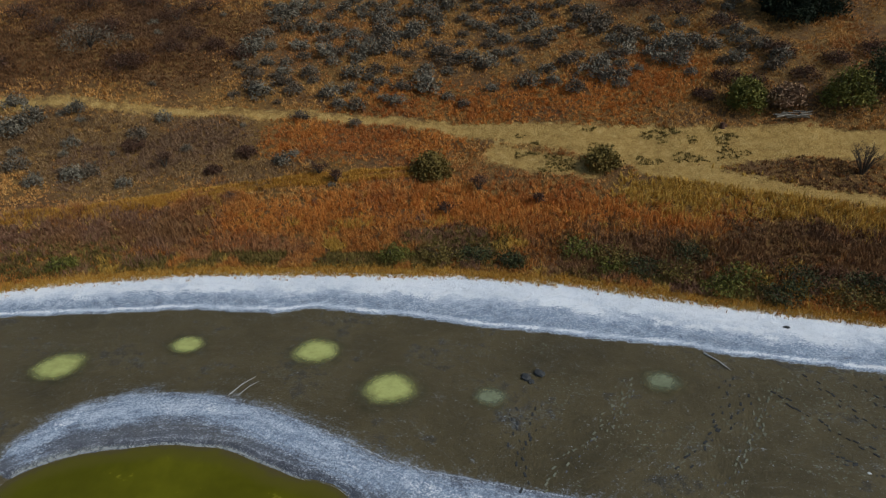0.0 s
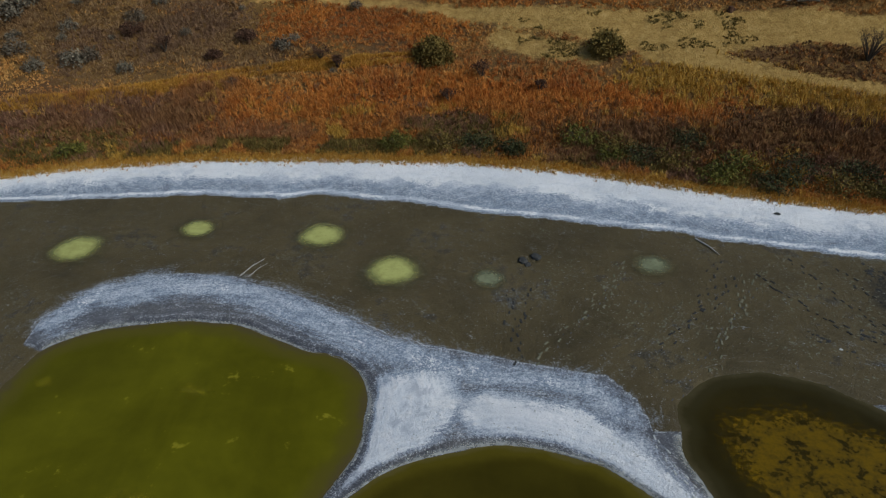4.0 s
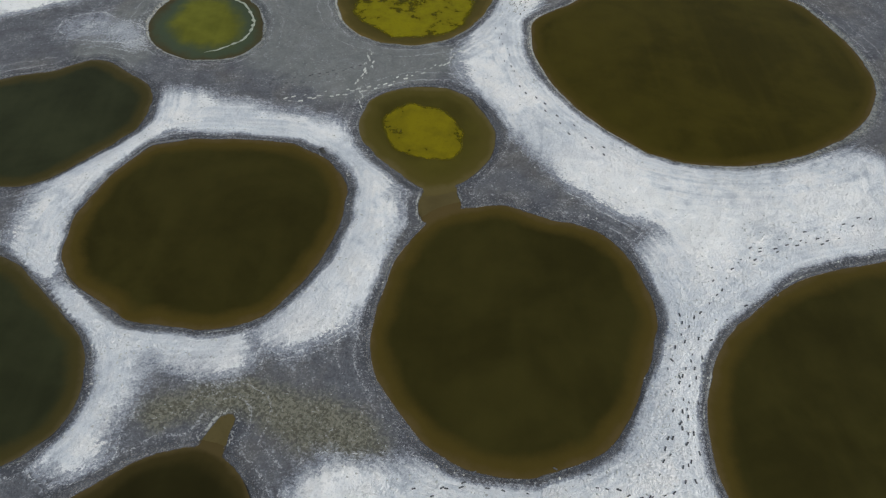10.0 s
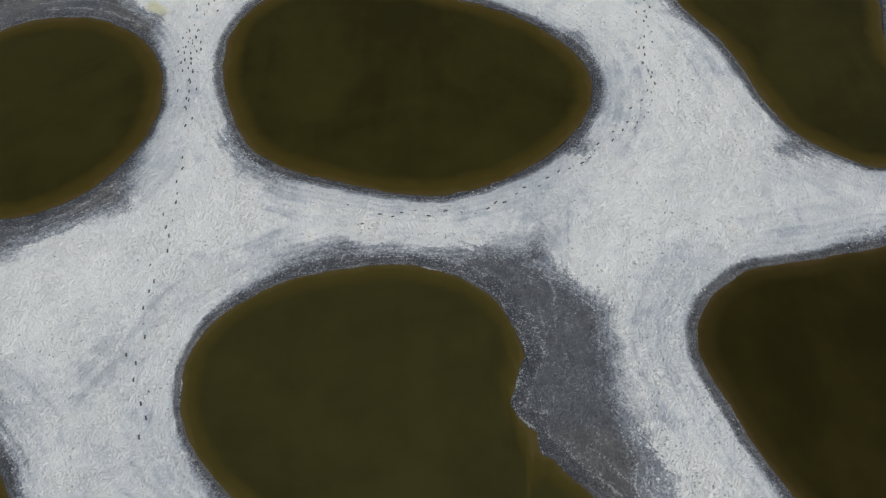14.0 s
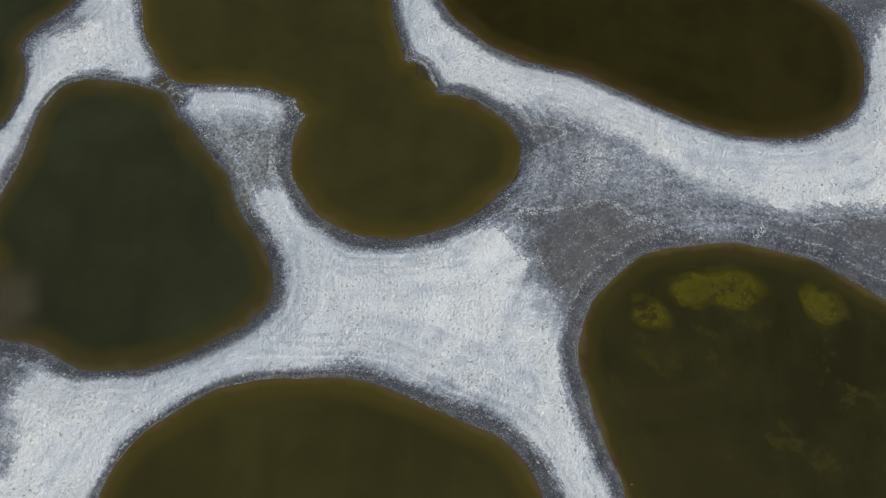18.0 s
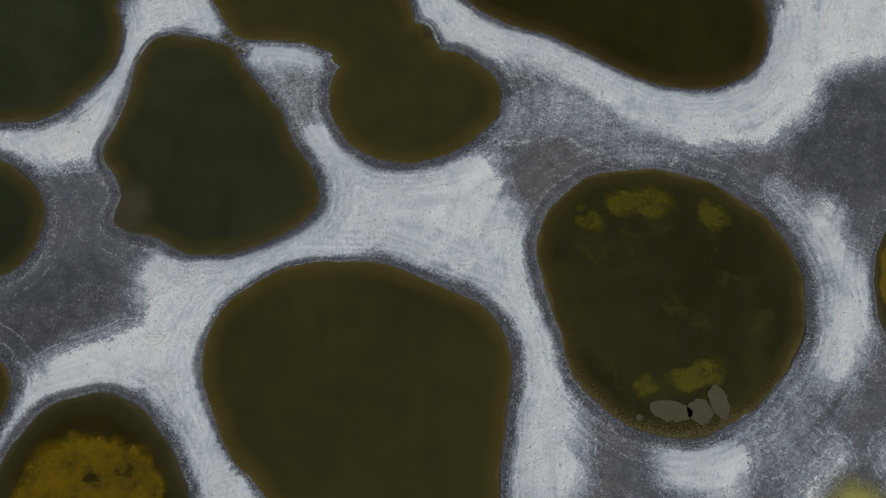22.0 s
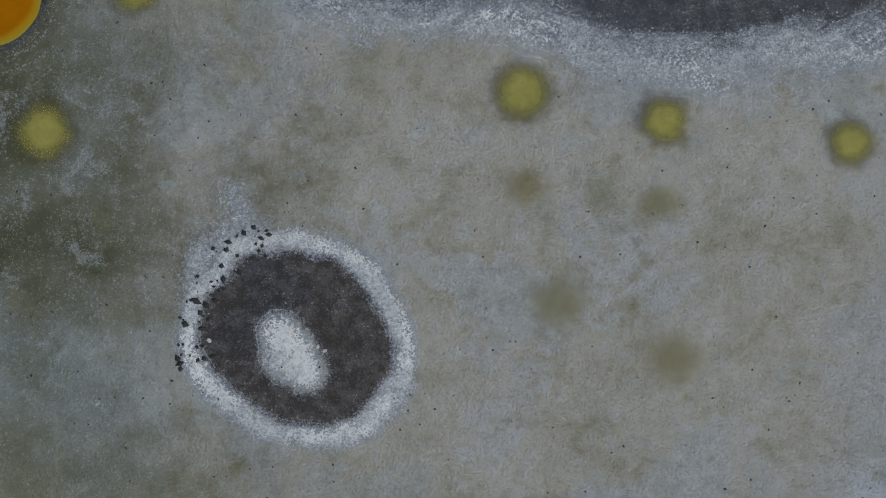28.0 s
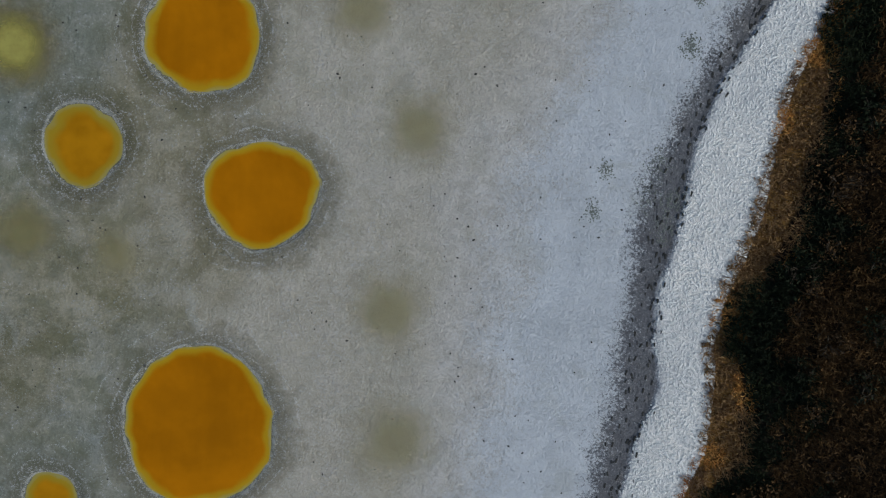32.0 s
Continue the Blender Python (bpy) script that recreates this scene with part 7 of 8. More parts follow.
def bush(seed, tall, wide, material, name, label, category, group, leaf=0.10, clumps=26, per=16, bare=False, stems=7):
    """A shrub: woody stems fanning from the root, and a ragged crown of small leaves."""
    rng = np.random.default_rng(seed)
    root = new(name)
    tagged(root, label, category, group)
    tips = []
    for k in range(stems):
        a, out = rng.uniform(0, 2 * np.pi), rng.uniform(0.25, 0.9) * wide
        mid = (math.cos(a) * out * 0.5, math.sin(a) * out * 0.5, tall * rng.uniform(0.35, 0.55))
        tip = (math.cos(a) * out, math.sin(a) * out, tall * rng.uniform(0.65, 1.0) * (1 - 0.35 * (out / wide) ** 2))
        bm = bmesh.new()
        limb(bm, (0, 0, -0.1), mid, 0.03 + 0.02 * tall, 0.02 + 0.008 * tall)
        limb(bm, mid, tip, 0.02 + 0.008 * tall, 0.008)
        twigs = 5 if bare else 2
        for _ in range(twigs):
            s = rng.uniform(0.2, 0.9)
            at = [m + (t - m) * s for m, t in zip(mid, tip)]
            end = (at[0] + rng.normal(0, 0.22) * wide, at[1] + rng.normal(0, 0.22) * wide, at[2] + rng.uniform(0.1, 0.35) * tall)
            limb(bm, at, end, 0.012 + 0.004 * tall, 0.005, 4)
            tips.append(end)
        tips.append(tip)
        part("stem", bm, BARK, root)
    if not bare:
        centres = []
        for _ in range(clumps):
            a, r, h = rng.uniform(0, 2 * np.pi), wide * math.sqrt(rng.uniform(0, 1)), rng.uniform(0.25, 1.0)
            dome = math.sqrt(max(0.08, 1 - (r / wide) ** 2))
            centres.append((math.cos(a) * r, math.sin(a) * r, tall * max(0.12, h * dome)))
        crown = new("crown", pieces_mesh("crown", leaves(rng, centres, per, leaf, 0.16 * wide), 4, material))
        crown.parent = root
    else:
        crown = new("twigs", pieces_mesh("twigs", leaves(rng, tips, per, leaf, 0.10 * wide), 4, material))
        crown.parent = root
    tagged(crown, kind="stuff")
    return root


def set_bush(proto, x, y, scale, turn):
    m = Matrix.LocRotScale((x, y, ground_at(x, y)), Euler((0, 0, turn)), None)
    ob = copy_thing(proto, m)
    ob.scale = (scale, scale, scale * (0.97 + 0.12 * math.sin(x * 7.3 + y * 3.1)))
    return ob


def build_shrubs():
    rnd = random.Random(11)
    SAGES = [bush(100 + k, 1.0, 0.85, SAGE, "sagebrush", "grey-green sagebrush on the dry golden slope", "shrub", "sagebrush on the hillside", 0.11, 26 + 2 * k, 20, stems=4) for k in range(4)]
    placed = []

    def clear(x, y, gap):
        if any((x - a) ** 2 + (y - b) ** 2 < gap * gap for a, b in placed):
            return False
        placed.append((x, y))
        return True

    # the open sage slope above the track
    while len(placed) < 265:
        x, y = rnd.uniform(-40, 30), rnd.uniform(166.5, 200)
        if rnd.random() < 0.35 + 1.2 * float(rough_at(x, y, 7, 51)) + 0.25 and clear(x, y, 1.75):
            set_bush(rnd.choice(SAGES), x, y, rnd.uniform(0.9, 1.95), rnd.uniform(0, 6.3))
    # scattered below it
    for x, y, r in ((-56.7, 162.0, 1.4), (-23.5, 163.8, 1.0), (-46.6, 162.8, 1.2), (-30.3, 164.2, 1.3), (-48.6, 159.3, 1.3), (-53.0, 151.2, 1.5), (-51.5, 152.1, 1.3), (-55.4, 156.7, 1.2),
                    (-47.4, 150.9, 1.0), (-31.0, 156.1, 1.3), (-35.3, 149.3, 0.7), (-59.6, 152.2, 1.6), (-56.5, 149.5, 1.3), (-61.1, 160.3, 2.0), (-62.9, 158.2, 2.0), (-64.5, 163.0, 1.6), (-67.0, 157.0, 1.7)):
        set_bush(rnd.choice(SAGES), x, y, r, rnd.uniform(0, 6.3))
    for k in range(46):
        x, y = rnd.uniform(-66, -16), rnd.uniform(151, 198)
        if on_track(np.array([x]), np.array([y]))[0] < 0.05 and clear(x, y, 2.2):
            set_bush(rnd.choice(SAGES), x, y, rnd.uniform(0.45, 1.1), rnd.uniform(0, 6.3))
    for s in SAGES:
        for part_ob in list(s.children):
            bpy.data.objects.remove(part_ob)
        bpy.data.objects.remove(s)
    big = bush(120, 3.2, 3.4, SAGE, "grey_thicket", "large grey leafless-looking thicket above the track", "shrub", "", 0.16, 60, 26, stems=11)
    big.location = (-59.5, 174.6, ground_at(-59.5, 174.6))
    for seed, x, y, r in ((121, -54.4, 171.4, 2.4), (122, -49.5, 175.9, 2.2), (123, -52.9, 172.3, 2.0), (124, -44.2, 178.6, 1.6), (125, -48.0, 179.5, 2.4), (126, -40.5, 177.0, 1.7), (127, -66.0, 178.0, 2.6), (128, -70.0, 170.0, 2.2), (129, -63.0, 184.0, 2.8), (151, -56.0, 186.0, 2.6), (152, -47.0, 187.0, 2.4), (153, -72.0, 182.0, 2.6), (154, 20.0, 181.0, 2.8), (155, 25.0, 177.0, 2.4), (156, 14.5, 184.0, 2.4), (157, 30.0, 170.0, 2.0), (158, 19.0, 163.5, 1.3), (159, 22.5, 166.0, 1.8), (210, -58.0, 178.5, 2.4), (211, -76.0, 175.0, 2.6), (212, -50.5, 183.5, 2.6), (213, -68.5, 188.0, 2.6), (217, 36.0, 167.0, 1.8), (218, 41.0, 168.5, 2.0), (219, 31.5, 164.8, 1.7), (230, 25.5, 164.6, 1.5), (231, 45.0, 166.0, 2.0), (214, -35.5, 157.5, 1.2), (215, -48.5, 157.5, 1.2), (216, -38.5, 154.0, 0.9)):
        b = bush(seed, r * 0.8, r, RUSSET, "russet_shrub", "dark russet bare-twigged shrub on the slope", "shrub", "russet shrubs", 0.12, 60, 26)
        b.location = (x, y, ground_at(x, y))
    for seed, x, y, r in ((130, -24.3, 152.0, 1.1), (131, -8.5, 150.6, 1.3), (132, -26.4, 153.6, 1.1), (133, -12.0, 146.5, 1.0), (134, -2.5, 147.5, 0.9), (135, -44.0, 154.5, 1.2)):
        b = bush(seed, r * 1.3, r, RUSSET, "russet_shrub", "reddish bare-twigged shrub in dry grass", "shrub", "russet shrubs", 0.08, 16, 12, True, 11)
        b.location = (x, y, ground_at(x, y))
    for seed, x, y, r, mat, label in ((140, -13.7, 153.9, 2.0, OLIVE, "rounded dark green shrub beside the straw path"), (141, 5.3, 153.5, 1.8, OLIVE, "olive-brown shrub on the bare clearing"),
                                      (142, 23.2, 161.0, 2.1, GREEN, "yellow-green leafy shrub at the clearing edge"), (143, 27.8, 160.6, 2.0, DULL, "brown-leaved shrub beside the log pile"),
                                      (144, 34.4, 159.4, 2.6, GREEN, "tall green broadleaf shrub with yellowing leaves"), (145, 39.6, 161.0, 3.2, DEEP, "tall dark green broadleaf shrub")):
        b = bush(seed, r * (1.15 if r < 2.05 else 1.7), r, mat, "leafy_shrub", label, "shrub", "leafy shrubs by the clearing", 0.2, 120, 34, stems=8)
        b.location = (x, y, ground_at(x, y))
    for seed, x, y, r in ((220, 34.5, 177.2, 2.8), (221, 38.7, 178.1, 3.0)):
        b = bush(seed, r * 1.1, r, NEEDLE, "dark_thicket", "very dark green thicket below the conifers", "shrub", "dark thickets", 0.2, 90, 30, stems=7)
        b.location = (x, y, ground_at(x, y))
    lone = bush(150, 3.4, 2.2, RUSSET, "bare_shrub", "leafless dark shrub with upright twigs on the clearing", "shrub", "", 0.05, 10, 6, True, 20)
    lone.location = (31.7, 148.7, ground_at(31.7, 148.7))
    for seed, x, y, r in ((160, -9.3, 138.6, 1.3), (161, -12.4, 138.4, 1.6), (162, -17.0, 138.3, 1.2), (163, -6.0, 137.3, 1.2), (164, 3.7, 137.4, 1.5), (165, 14.0, 133.0, 1.8), (166, 19.0, 132.0, 1.9),
                          (167, 8.6, 134.6, 1.6), (168, 3.0, 135.9, 1.1), (169, 24.1, 131.5, 1.5), (170, 24.4, 128.9, 0.9), (171, -47.7, 136.0, 1.1), (172, 10.5, 137.5, 1.4), (173, 29.0, 131.0, 1.6),
                          (174, 12.0, 131.8, 1.5), (175, 16.5, 130.4, 1.6), (176, 21.5, 129.6, 1.7), (177, 26.5, 128.6, 1.6), (178, 31.5, 127.6, 1.8), (179, 35.0, 127.0, 1.8), (180, 0.5, 139.0, 1.5), (181, 6.0, 135.4, 1.4)):
        b = bush(seed, r * 0.8, r * 1.25, (GREEN, DEEP, OLIVE)[seed % 3], "bank_shrub", "low dark green shrub at the foot of the grassy bank", "shrub", "shrubs along the bank", 0.13, 46, 24)
        b.location = (x, y, ground_at(x, y))
    # east bank shrubs: the shade there is put into their dark leaf colours
    for k in range(95):
        y = rnd.uniform(-240, -190)
        x = float(np.interp(y, EAST_Y, EAST_LAND)) + rnd.uniform(3.2, 14)
        if k < 5:
            b = bush(190 + k, 0.9, 0.9, (BRUSH, NEEDLE, BRUSH, BRUSH, NEEDLE)[k], "brush_shrub", "dark brown shrub of the east bank with shade in its colour", "shrub", "shrubs of the east bank", 0.09, 24, 16)
            if k == 0:
                EAST = []
            EAST.append(b)
            b.location = (x, y, ground_at(x, y))
        else:
            set_bush(rnd.choice(EAST), x, y, rnd.uniform(0.5, 1.5), rnd.uniform(0, 6.3))


build_shrubs()


def conifer(seed, x, y, tall, wide):
    """A dark fir: straight trunk, whorls of drooping boughs with needles."""
    rng = np.random.default_rng(seed)
    root = new("conifer")
    root.location = (x, y, ground_at(x, y))
    tagged(root, "dark evergreen conifer on the upper slope", "tree", "conifers on the slope")
    bm = bmesh.new()
    limb(bm, (0, 0, -0.2), (0, 0, tall * 0.5), 0.22, 0.13, 8)
    limb(bm, (0, 0, tall * 0.5), (0, 0, tall), 0.13, 0.02, 8)
    part("trunk", bm, BARK, root)
    bm, tips = bmesh.new(), []
    for k in range(60):
        h = rng.uniform(0.12, 0.97)
        a, out = rng.uniform(0, 2 * np.pi), wide * (1 - h) ** 0.8 * rng.uniform(0.7, 1.1)
        tip = (math.cos(a) * out, math.sin(a) * out, tall * h - 0.25 * out)
        limb(bm, (0, 0, tall * h), tip, 0.035, 0.01, 4)
        tips += [tuple(c * s for c in tip[:2]) + (tall * h - 0.25 * out * s,) for s in (0.35, 0.6, 0.8, 1.0)]
    part("boughs", bm, BARK, root)
    crown = new("crown", pieces_mesh("crown", leaves(rng, tips, 22, 0.30, 0.28), 4, NEEDLE))
    crown.parent = root


for seed, x, y, tall, wide in ((201, 33.0, 178.5, 9, 3.0), (202, 37.5, 177.5, 11, 3.4), (206, 40.0, 181.5, 11, 3.4), (207, 35.0, 182.5, 10, 3.2)):
    conifer(seed, x, y, tall, wide)


# ---- small things ----
def log(bm, a, b, ra, rb):
    limb(bm, a, b, ra, rb, 7)


def build_wood():
    rnd = random.Random(21)
    pile = new("log_pile")
    px, py = 28.1, 158.2
    pile.location = (px, py, ground_at(px, py))
    tagged(pile, "pile of bleached grey logs at the clearing edge", "log pile")
    for k in range(13):
        bm = bmesh.new()
        a, long = rnd.uniform(-0.5, 0.5), rnd.uniform(1.2, 2.6)
        x, y, z = rnd.uniform(-1.6, 1.6), rnd.uniform(-0.7, 0.7), 0.15 + 0.14 * (k // 4)
        log(bm, (x - math.cos(a) * long / 2, y - math.sin(a) * long / 2, z), (x + math.cos(a) * long / 2, y + math.sin(a) * long / 2, z + rnd.uniform(-0.1, 0.3)), 0.12, 0.07)
        part("log", bm, GREYWOOD, pile)
    stump = new("stump", bpy.data.meshes.new("stump"))
    bm = bmesh.new()
    limb(bm, (0, 0, -0.1), (0.02, 0, 0.55), 0.36, 0.27, 9)
    limb(bm, (0.4, 0.1, -0.1), (0.45, 0.12, 0.35), 0.2, 0.16, 8)
    bm.to_mesh(stump.data)
    bm.free()
    stump.data.materials.append(RUSSET)
    stump.location = (19.9, 158.3, ground_at(19.9, 158.3))
    tagged(stump, "reddish broken stump on the tan clearing", "stump")
    for x, y, turn, long, r, label in ((7.9, 121.0, -62, 2.6, 0.06, "bleached driftwood stick lying at the salt edge"), (-26.4, 117.9, 60, 2.6, 0.03, "thin pale driftwood stick lying on brown mud"),
                                       (-25.9, 117.6, 60, 2.0, 0.022, "thin pale driftwood stick lying on brown mud"), (24.2, 119.6, -24, 2.8, 0.09, "weathered driftwood log on the salt beach"),
                                       (25.6, 118.8, 15, 2.0, 0.08, "weathered driftwood log on the salt beach")):
        ob = new("driftwood", bpy.data.meshes.new("driftwood"))
        bm = bmesh.new()
        limb(bm, (-long / 2, 0, 0), (0.1, 0.06, 0.05), r, r * 0.8, 7)
        limb(bm, (0.1, 0.06, 0.05), (long / 2, -0.05, 0.02), r * 0.8, r * 0.4, 7)
        limb(bm, (0.3, 0.04, 0.04), (0.6, 0.28, 0.12), r * 0.4, r * 0.2, 5)
        bm.to_mesh(ob.data)
        bm.free()
        ob.data.materials.append(BLEACHED)
        ob.location, ob.rotation_euler = (x, y, ground_at(x, y) + r * 0.7), (0, 0, radians(turn))
        tagged(ob, label, "driftwood", "driftwood on the lake shore")


build_wood()


def lump_material(name, low, high):
    m = Nodes(name)
    a, b = m.noise(5.0, 4, 0.7), m.chance(True)
    m.bump(a, 0.8, 0.03)
    return m.done(m.mix(m.add(m.times(a, 0.6), m.times(b, 0.4)), low, high), 0.9, Specular_IOR_Level=0.15)


CRUMB = lump_material("salt_lumps", (0.26, 0.26, 0.25), (0.70, 0.70, 0.67))
BEACH = lump_material("beach_salt", (0.58, 0.59, 0.61), (0.80, 0.80, 0.79))
WEED = lump_material("weed_crumbs", (0.06, 0.048, 0.016), (0.15, 0.125, 0.058))
TAWNY = lump_material("pale_crumbs", (0.10, 0.095, 0.062), (0.23, 0.22, 0.155))
# wet mud of clods; on footprints its dark stands for shade in the hollows
INK = lump_material("wet_mud_and_print_shade", (0.022, 0.022, 0.023), (0.070, 0.068, 0.063))
# shade inside trodden hollows, put in as dark grey
PRINT = lump_material("trodden_print_shade", (0.035, 0.035, 0.040), (0.17, 0.17, 0.18))


def lumps(name, x, y, size, flat, material, label, category, sink=0.25):
    """Small eight-sided crumbs, joined as one stuff object."""
    n = len(x)
    z = np.maximum(heights(x, y), -0.06)
    verts, faces = np.empty((n, 6, 3)), []
    turn = RNG.uniform(0, np.pi, n)
    long = size * RNG.uniform(0.8, 1.6, n)
    c, s = np.cos(turn), np.sin(turn)
    for k, (u, v, w) in enumerate(((1, 0, 0), (0, 1, 0), (-1, 0, 0), (0, -1, 0), (0.1, 0.1, 1), (0, 0, -1))):
        u, v, w = u * long * RNG.uniform(0.7, 1.2, n), v * size * RNG.uniform(0.6, 1.1, n), w * size * flat
        verts[:, k] = np.stack([x + u * c - v * s, y + u * s + v * c, z + w + size * flat * (0.5 - sink)], -1)
    base = np.arange(n)[:, None, None] * 6
    faces = (base + np.array([(0, 1, 4), (1, 2, 4), (2, 3, 4), (3, 0, 4), (1, 0, 5), (2, 1, 5), (3, 2, 5), (0, 3, 5)])).reshape(-1, 3)
    mesh = bpy.data.meshes.new(name)
    mesh.from_pydata(verts.reshape(-1, 3).tolist(), [], faces.tolist())
    mesh.materials.append(material)
    return tagged(new(name, mesh), label, category, kind="stuff")


# walked lines over the crust: x, y along each
DARK_WALKS = [
    [(-22.6, -12.6), (-20.2, -12.7), (-17.2, -12.6), (-14.2, -12.0), (-11.3, -10.8), (-7.6, -9.4)],
    [(-16.8, -20.3), (-17.0, -18.1), (-16.9, -15.8), (-16.6, -13.3)],
    [(-17.5, -19.7), (-17.6, -17.1), (-17.7, -15.1)],
    [(-11.4, -12.2), (-10.0, -11.0), (-8.5, -10.0), (-6.6, -9.2)],
    [(16.2, -3.7), (15.0, -6.5), (15.0, -8.2)],
    [(14.7, -4.7), (14.3, -7.8), (13.3, -9.5)],
    [(8.1, 16.4), (9.1, 12.7), (10.3, 8.8), (12.2, 5.7), (14.3, 2.9), (15.5, -0.2), (15.6, -3.4)],
    [(8.9, 16.4), (10.0, 11.0), (11.5, 7.2), (14.0, 4.3), (16.4, 2.0)],
    [(3.0, 37.0), (3.3, 34.5), (3.1, 31.5), (3.5, 28.7), (5.2, 25.6), (6.8, 23.7), (8.1, 21.8)],
    [(-10.1, 27.9), (-8.2, 28.9), (-6.2, 29.6), (-3.6, 29.3), (-1.3, 29.3), (1.2, 30.4)],
    [(2.2, 28.5), (-2.9, 29.6), (-6.9, 30.5), (-9.6, 29.8)],
    [(3.9, 28.8), (-1.2, 30.5), (-5.2, 31.6), (-8.3, 30.5)],
    [(-13.1, 16.1), (-12.7, 19.2), (-11.9, 22.7), (-11.2, 25.8), (-9.9, 29.6)],
    [(-12.5, 15.6), (-12.0, 19.2), (-11.0, 22.7), (-10.4, 26.2)],
    [(4.4, 37.3), (3.3, 32.6), (1.8, 30.0), (-2.0, 28.7)],
    [(14.3, 45.5), (10.8, 44.6), (7.5, 42.9), (5.2, 39.8), (3.8, 37.0)],
    [(16.7, 46.9), (13.0, 45.5), (9.2, 44.6), (6.0, 42.1)],
    [(21.9, -231.3), (22.0, -227.3), (22.7, -221.9), (22.6, -216.6), (23.0, -212.7), (24.3, -208.1), (26.6, -204.2), (27.7, -202.4)],
    [(21.2, -231.3), (21.4, -227.4), (22.1, -221.9), (22.1, -216.6), (22.5, -212.7), (23.8, -208.1), (26.1, -204.2), (27.2, -202.5)],
    [(-25.0, 58.7), (-20.2, 59.7), (-17.1, 60.7), (-14.6, 61.8)],
    [(-23.7, 59.2), (-21.4, 59.5), (-18.3, 60.0), (-14.5, 61.4)],
    [(3.5, 79.3), (6.3, 78.1), (11.0, 79.8), (14.6, 81.7)],
    [(-2.5, 79.6), (-0.6, 83.4), (1.0, 86.5), (1.9, 89.4)],
    [(-0.2, 72.1), (1.0, 74.9), (4.1, 78.0), (8.4, 79.8)],
    [(-18.3, 97.0), (-19.1, 95.1), (-19.6, 93.3), (-19.8, 91.7)],
    [(6.8, 25.5), (8.0, 21.1), (8.6, 16.8), (9.4, 12.5), (10.6, 9.0), (12.6, 6.7), (14.6, 4.1), (16.3, 1.1)],
    [(8.1, 24.6), (9.0, 20.5), (9.6, 15.8), (10.3, 12.0), (12.4, 8.2), (14.4, 5.5), (16.0, 2.0)],
    [(7.1, 23.4), (8.1, 17.3), (8.8, 13.4), (10.2, 9.9)],
    [(13.2, -7.8), (12.1, -12.2), (11.4, -16.5), (11.0, -20.6), (10.8, -23.5), (9.2, -26.5)],
    [(14.4, 5.4), (15.5, 0.3), (15.7, -3.7), (14.7, -6.9)],
    [(15.4, 4.8), (16.1, -0.2), (15.7, -5.1)],
    [(-18.0, -17.8), (-17.5, -20.5), (-16.7, -23.7), (-16.4, -26.2)],
    [(-17.5, -18.4), (-17.0, -21.4), (-16.5, -24.2)],
    [(11.1, -15.1), (10.7, -20.4), (10.6, -23.3), (7.1, -27.7), (0.3, -32.0), (-7.2, -32.2)],
    [(-17.8, -17.9), (-16.9, -21.9), (-16.7, -24.7)],
    [(-16.0, -28.2), (-16.0, -31.3), (-15.9, -34.5), (-16.1, -39.9), (-14.9, -44.5)],
    [(15.9, -64.2), (16.2, -66.7), (16.5, -68.7), (17.0, -70.4), (18.0, -70.7), (19.9, -71.3)],
    [(3.9, 28.9), (5.6, 25.6), (7.4, 22.2), (8.1, 18.9), (7.8, 15.6), (8.1, 12.6)],
    [(4.7, 27.6), (6.8, 23.7), (7.8, 20.2), (8.6, 17.7), (9.1, 14.5), (9.3, 12.4)],
    [(9.6, 23.7), (9.7, 20.9), (9.9, 18.3), (9.6, 15.3)],
    [(-6.9, 29.6), (-4.6, 28.8), (0.4, 29.7), (3.7, 34.6)],
    [(4.1, 39.8), (3.9, 37.0), (3.0, 34.5), (2.0, 32.1)],
    [(10.7, 42.2), (8.4, 40.6), (5.2, 38.4)],
    [(-4.3, 67.1), (-3.9, 63.5), (-3.2, 59.8), (-1.6, 56.9), (0.3, 54.3), (1.9, 52.3)],
    [(-3.1, 68.9), (-2.2, 75.3), (-1.1, 78.2)],
    [(-0.6, 72.0), (2.9, 76.8), (9.5, 79.1), (14.0, 81.6)],
    [(16.1, -64.6), (16.0, -65.8), (16.0, -66.5)],
    [(-5.0, 109.2), (-0.3, 115.6), (3.3, 120.3)],
    [(1.1, 104.6), (5.0, 109.3), (9.7, 115.8)],
]
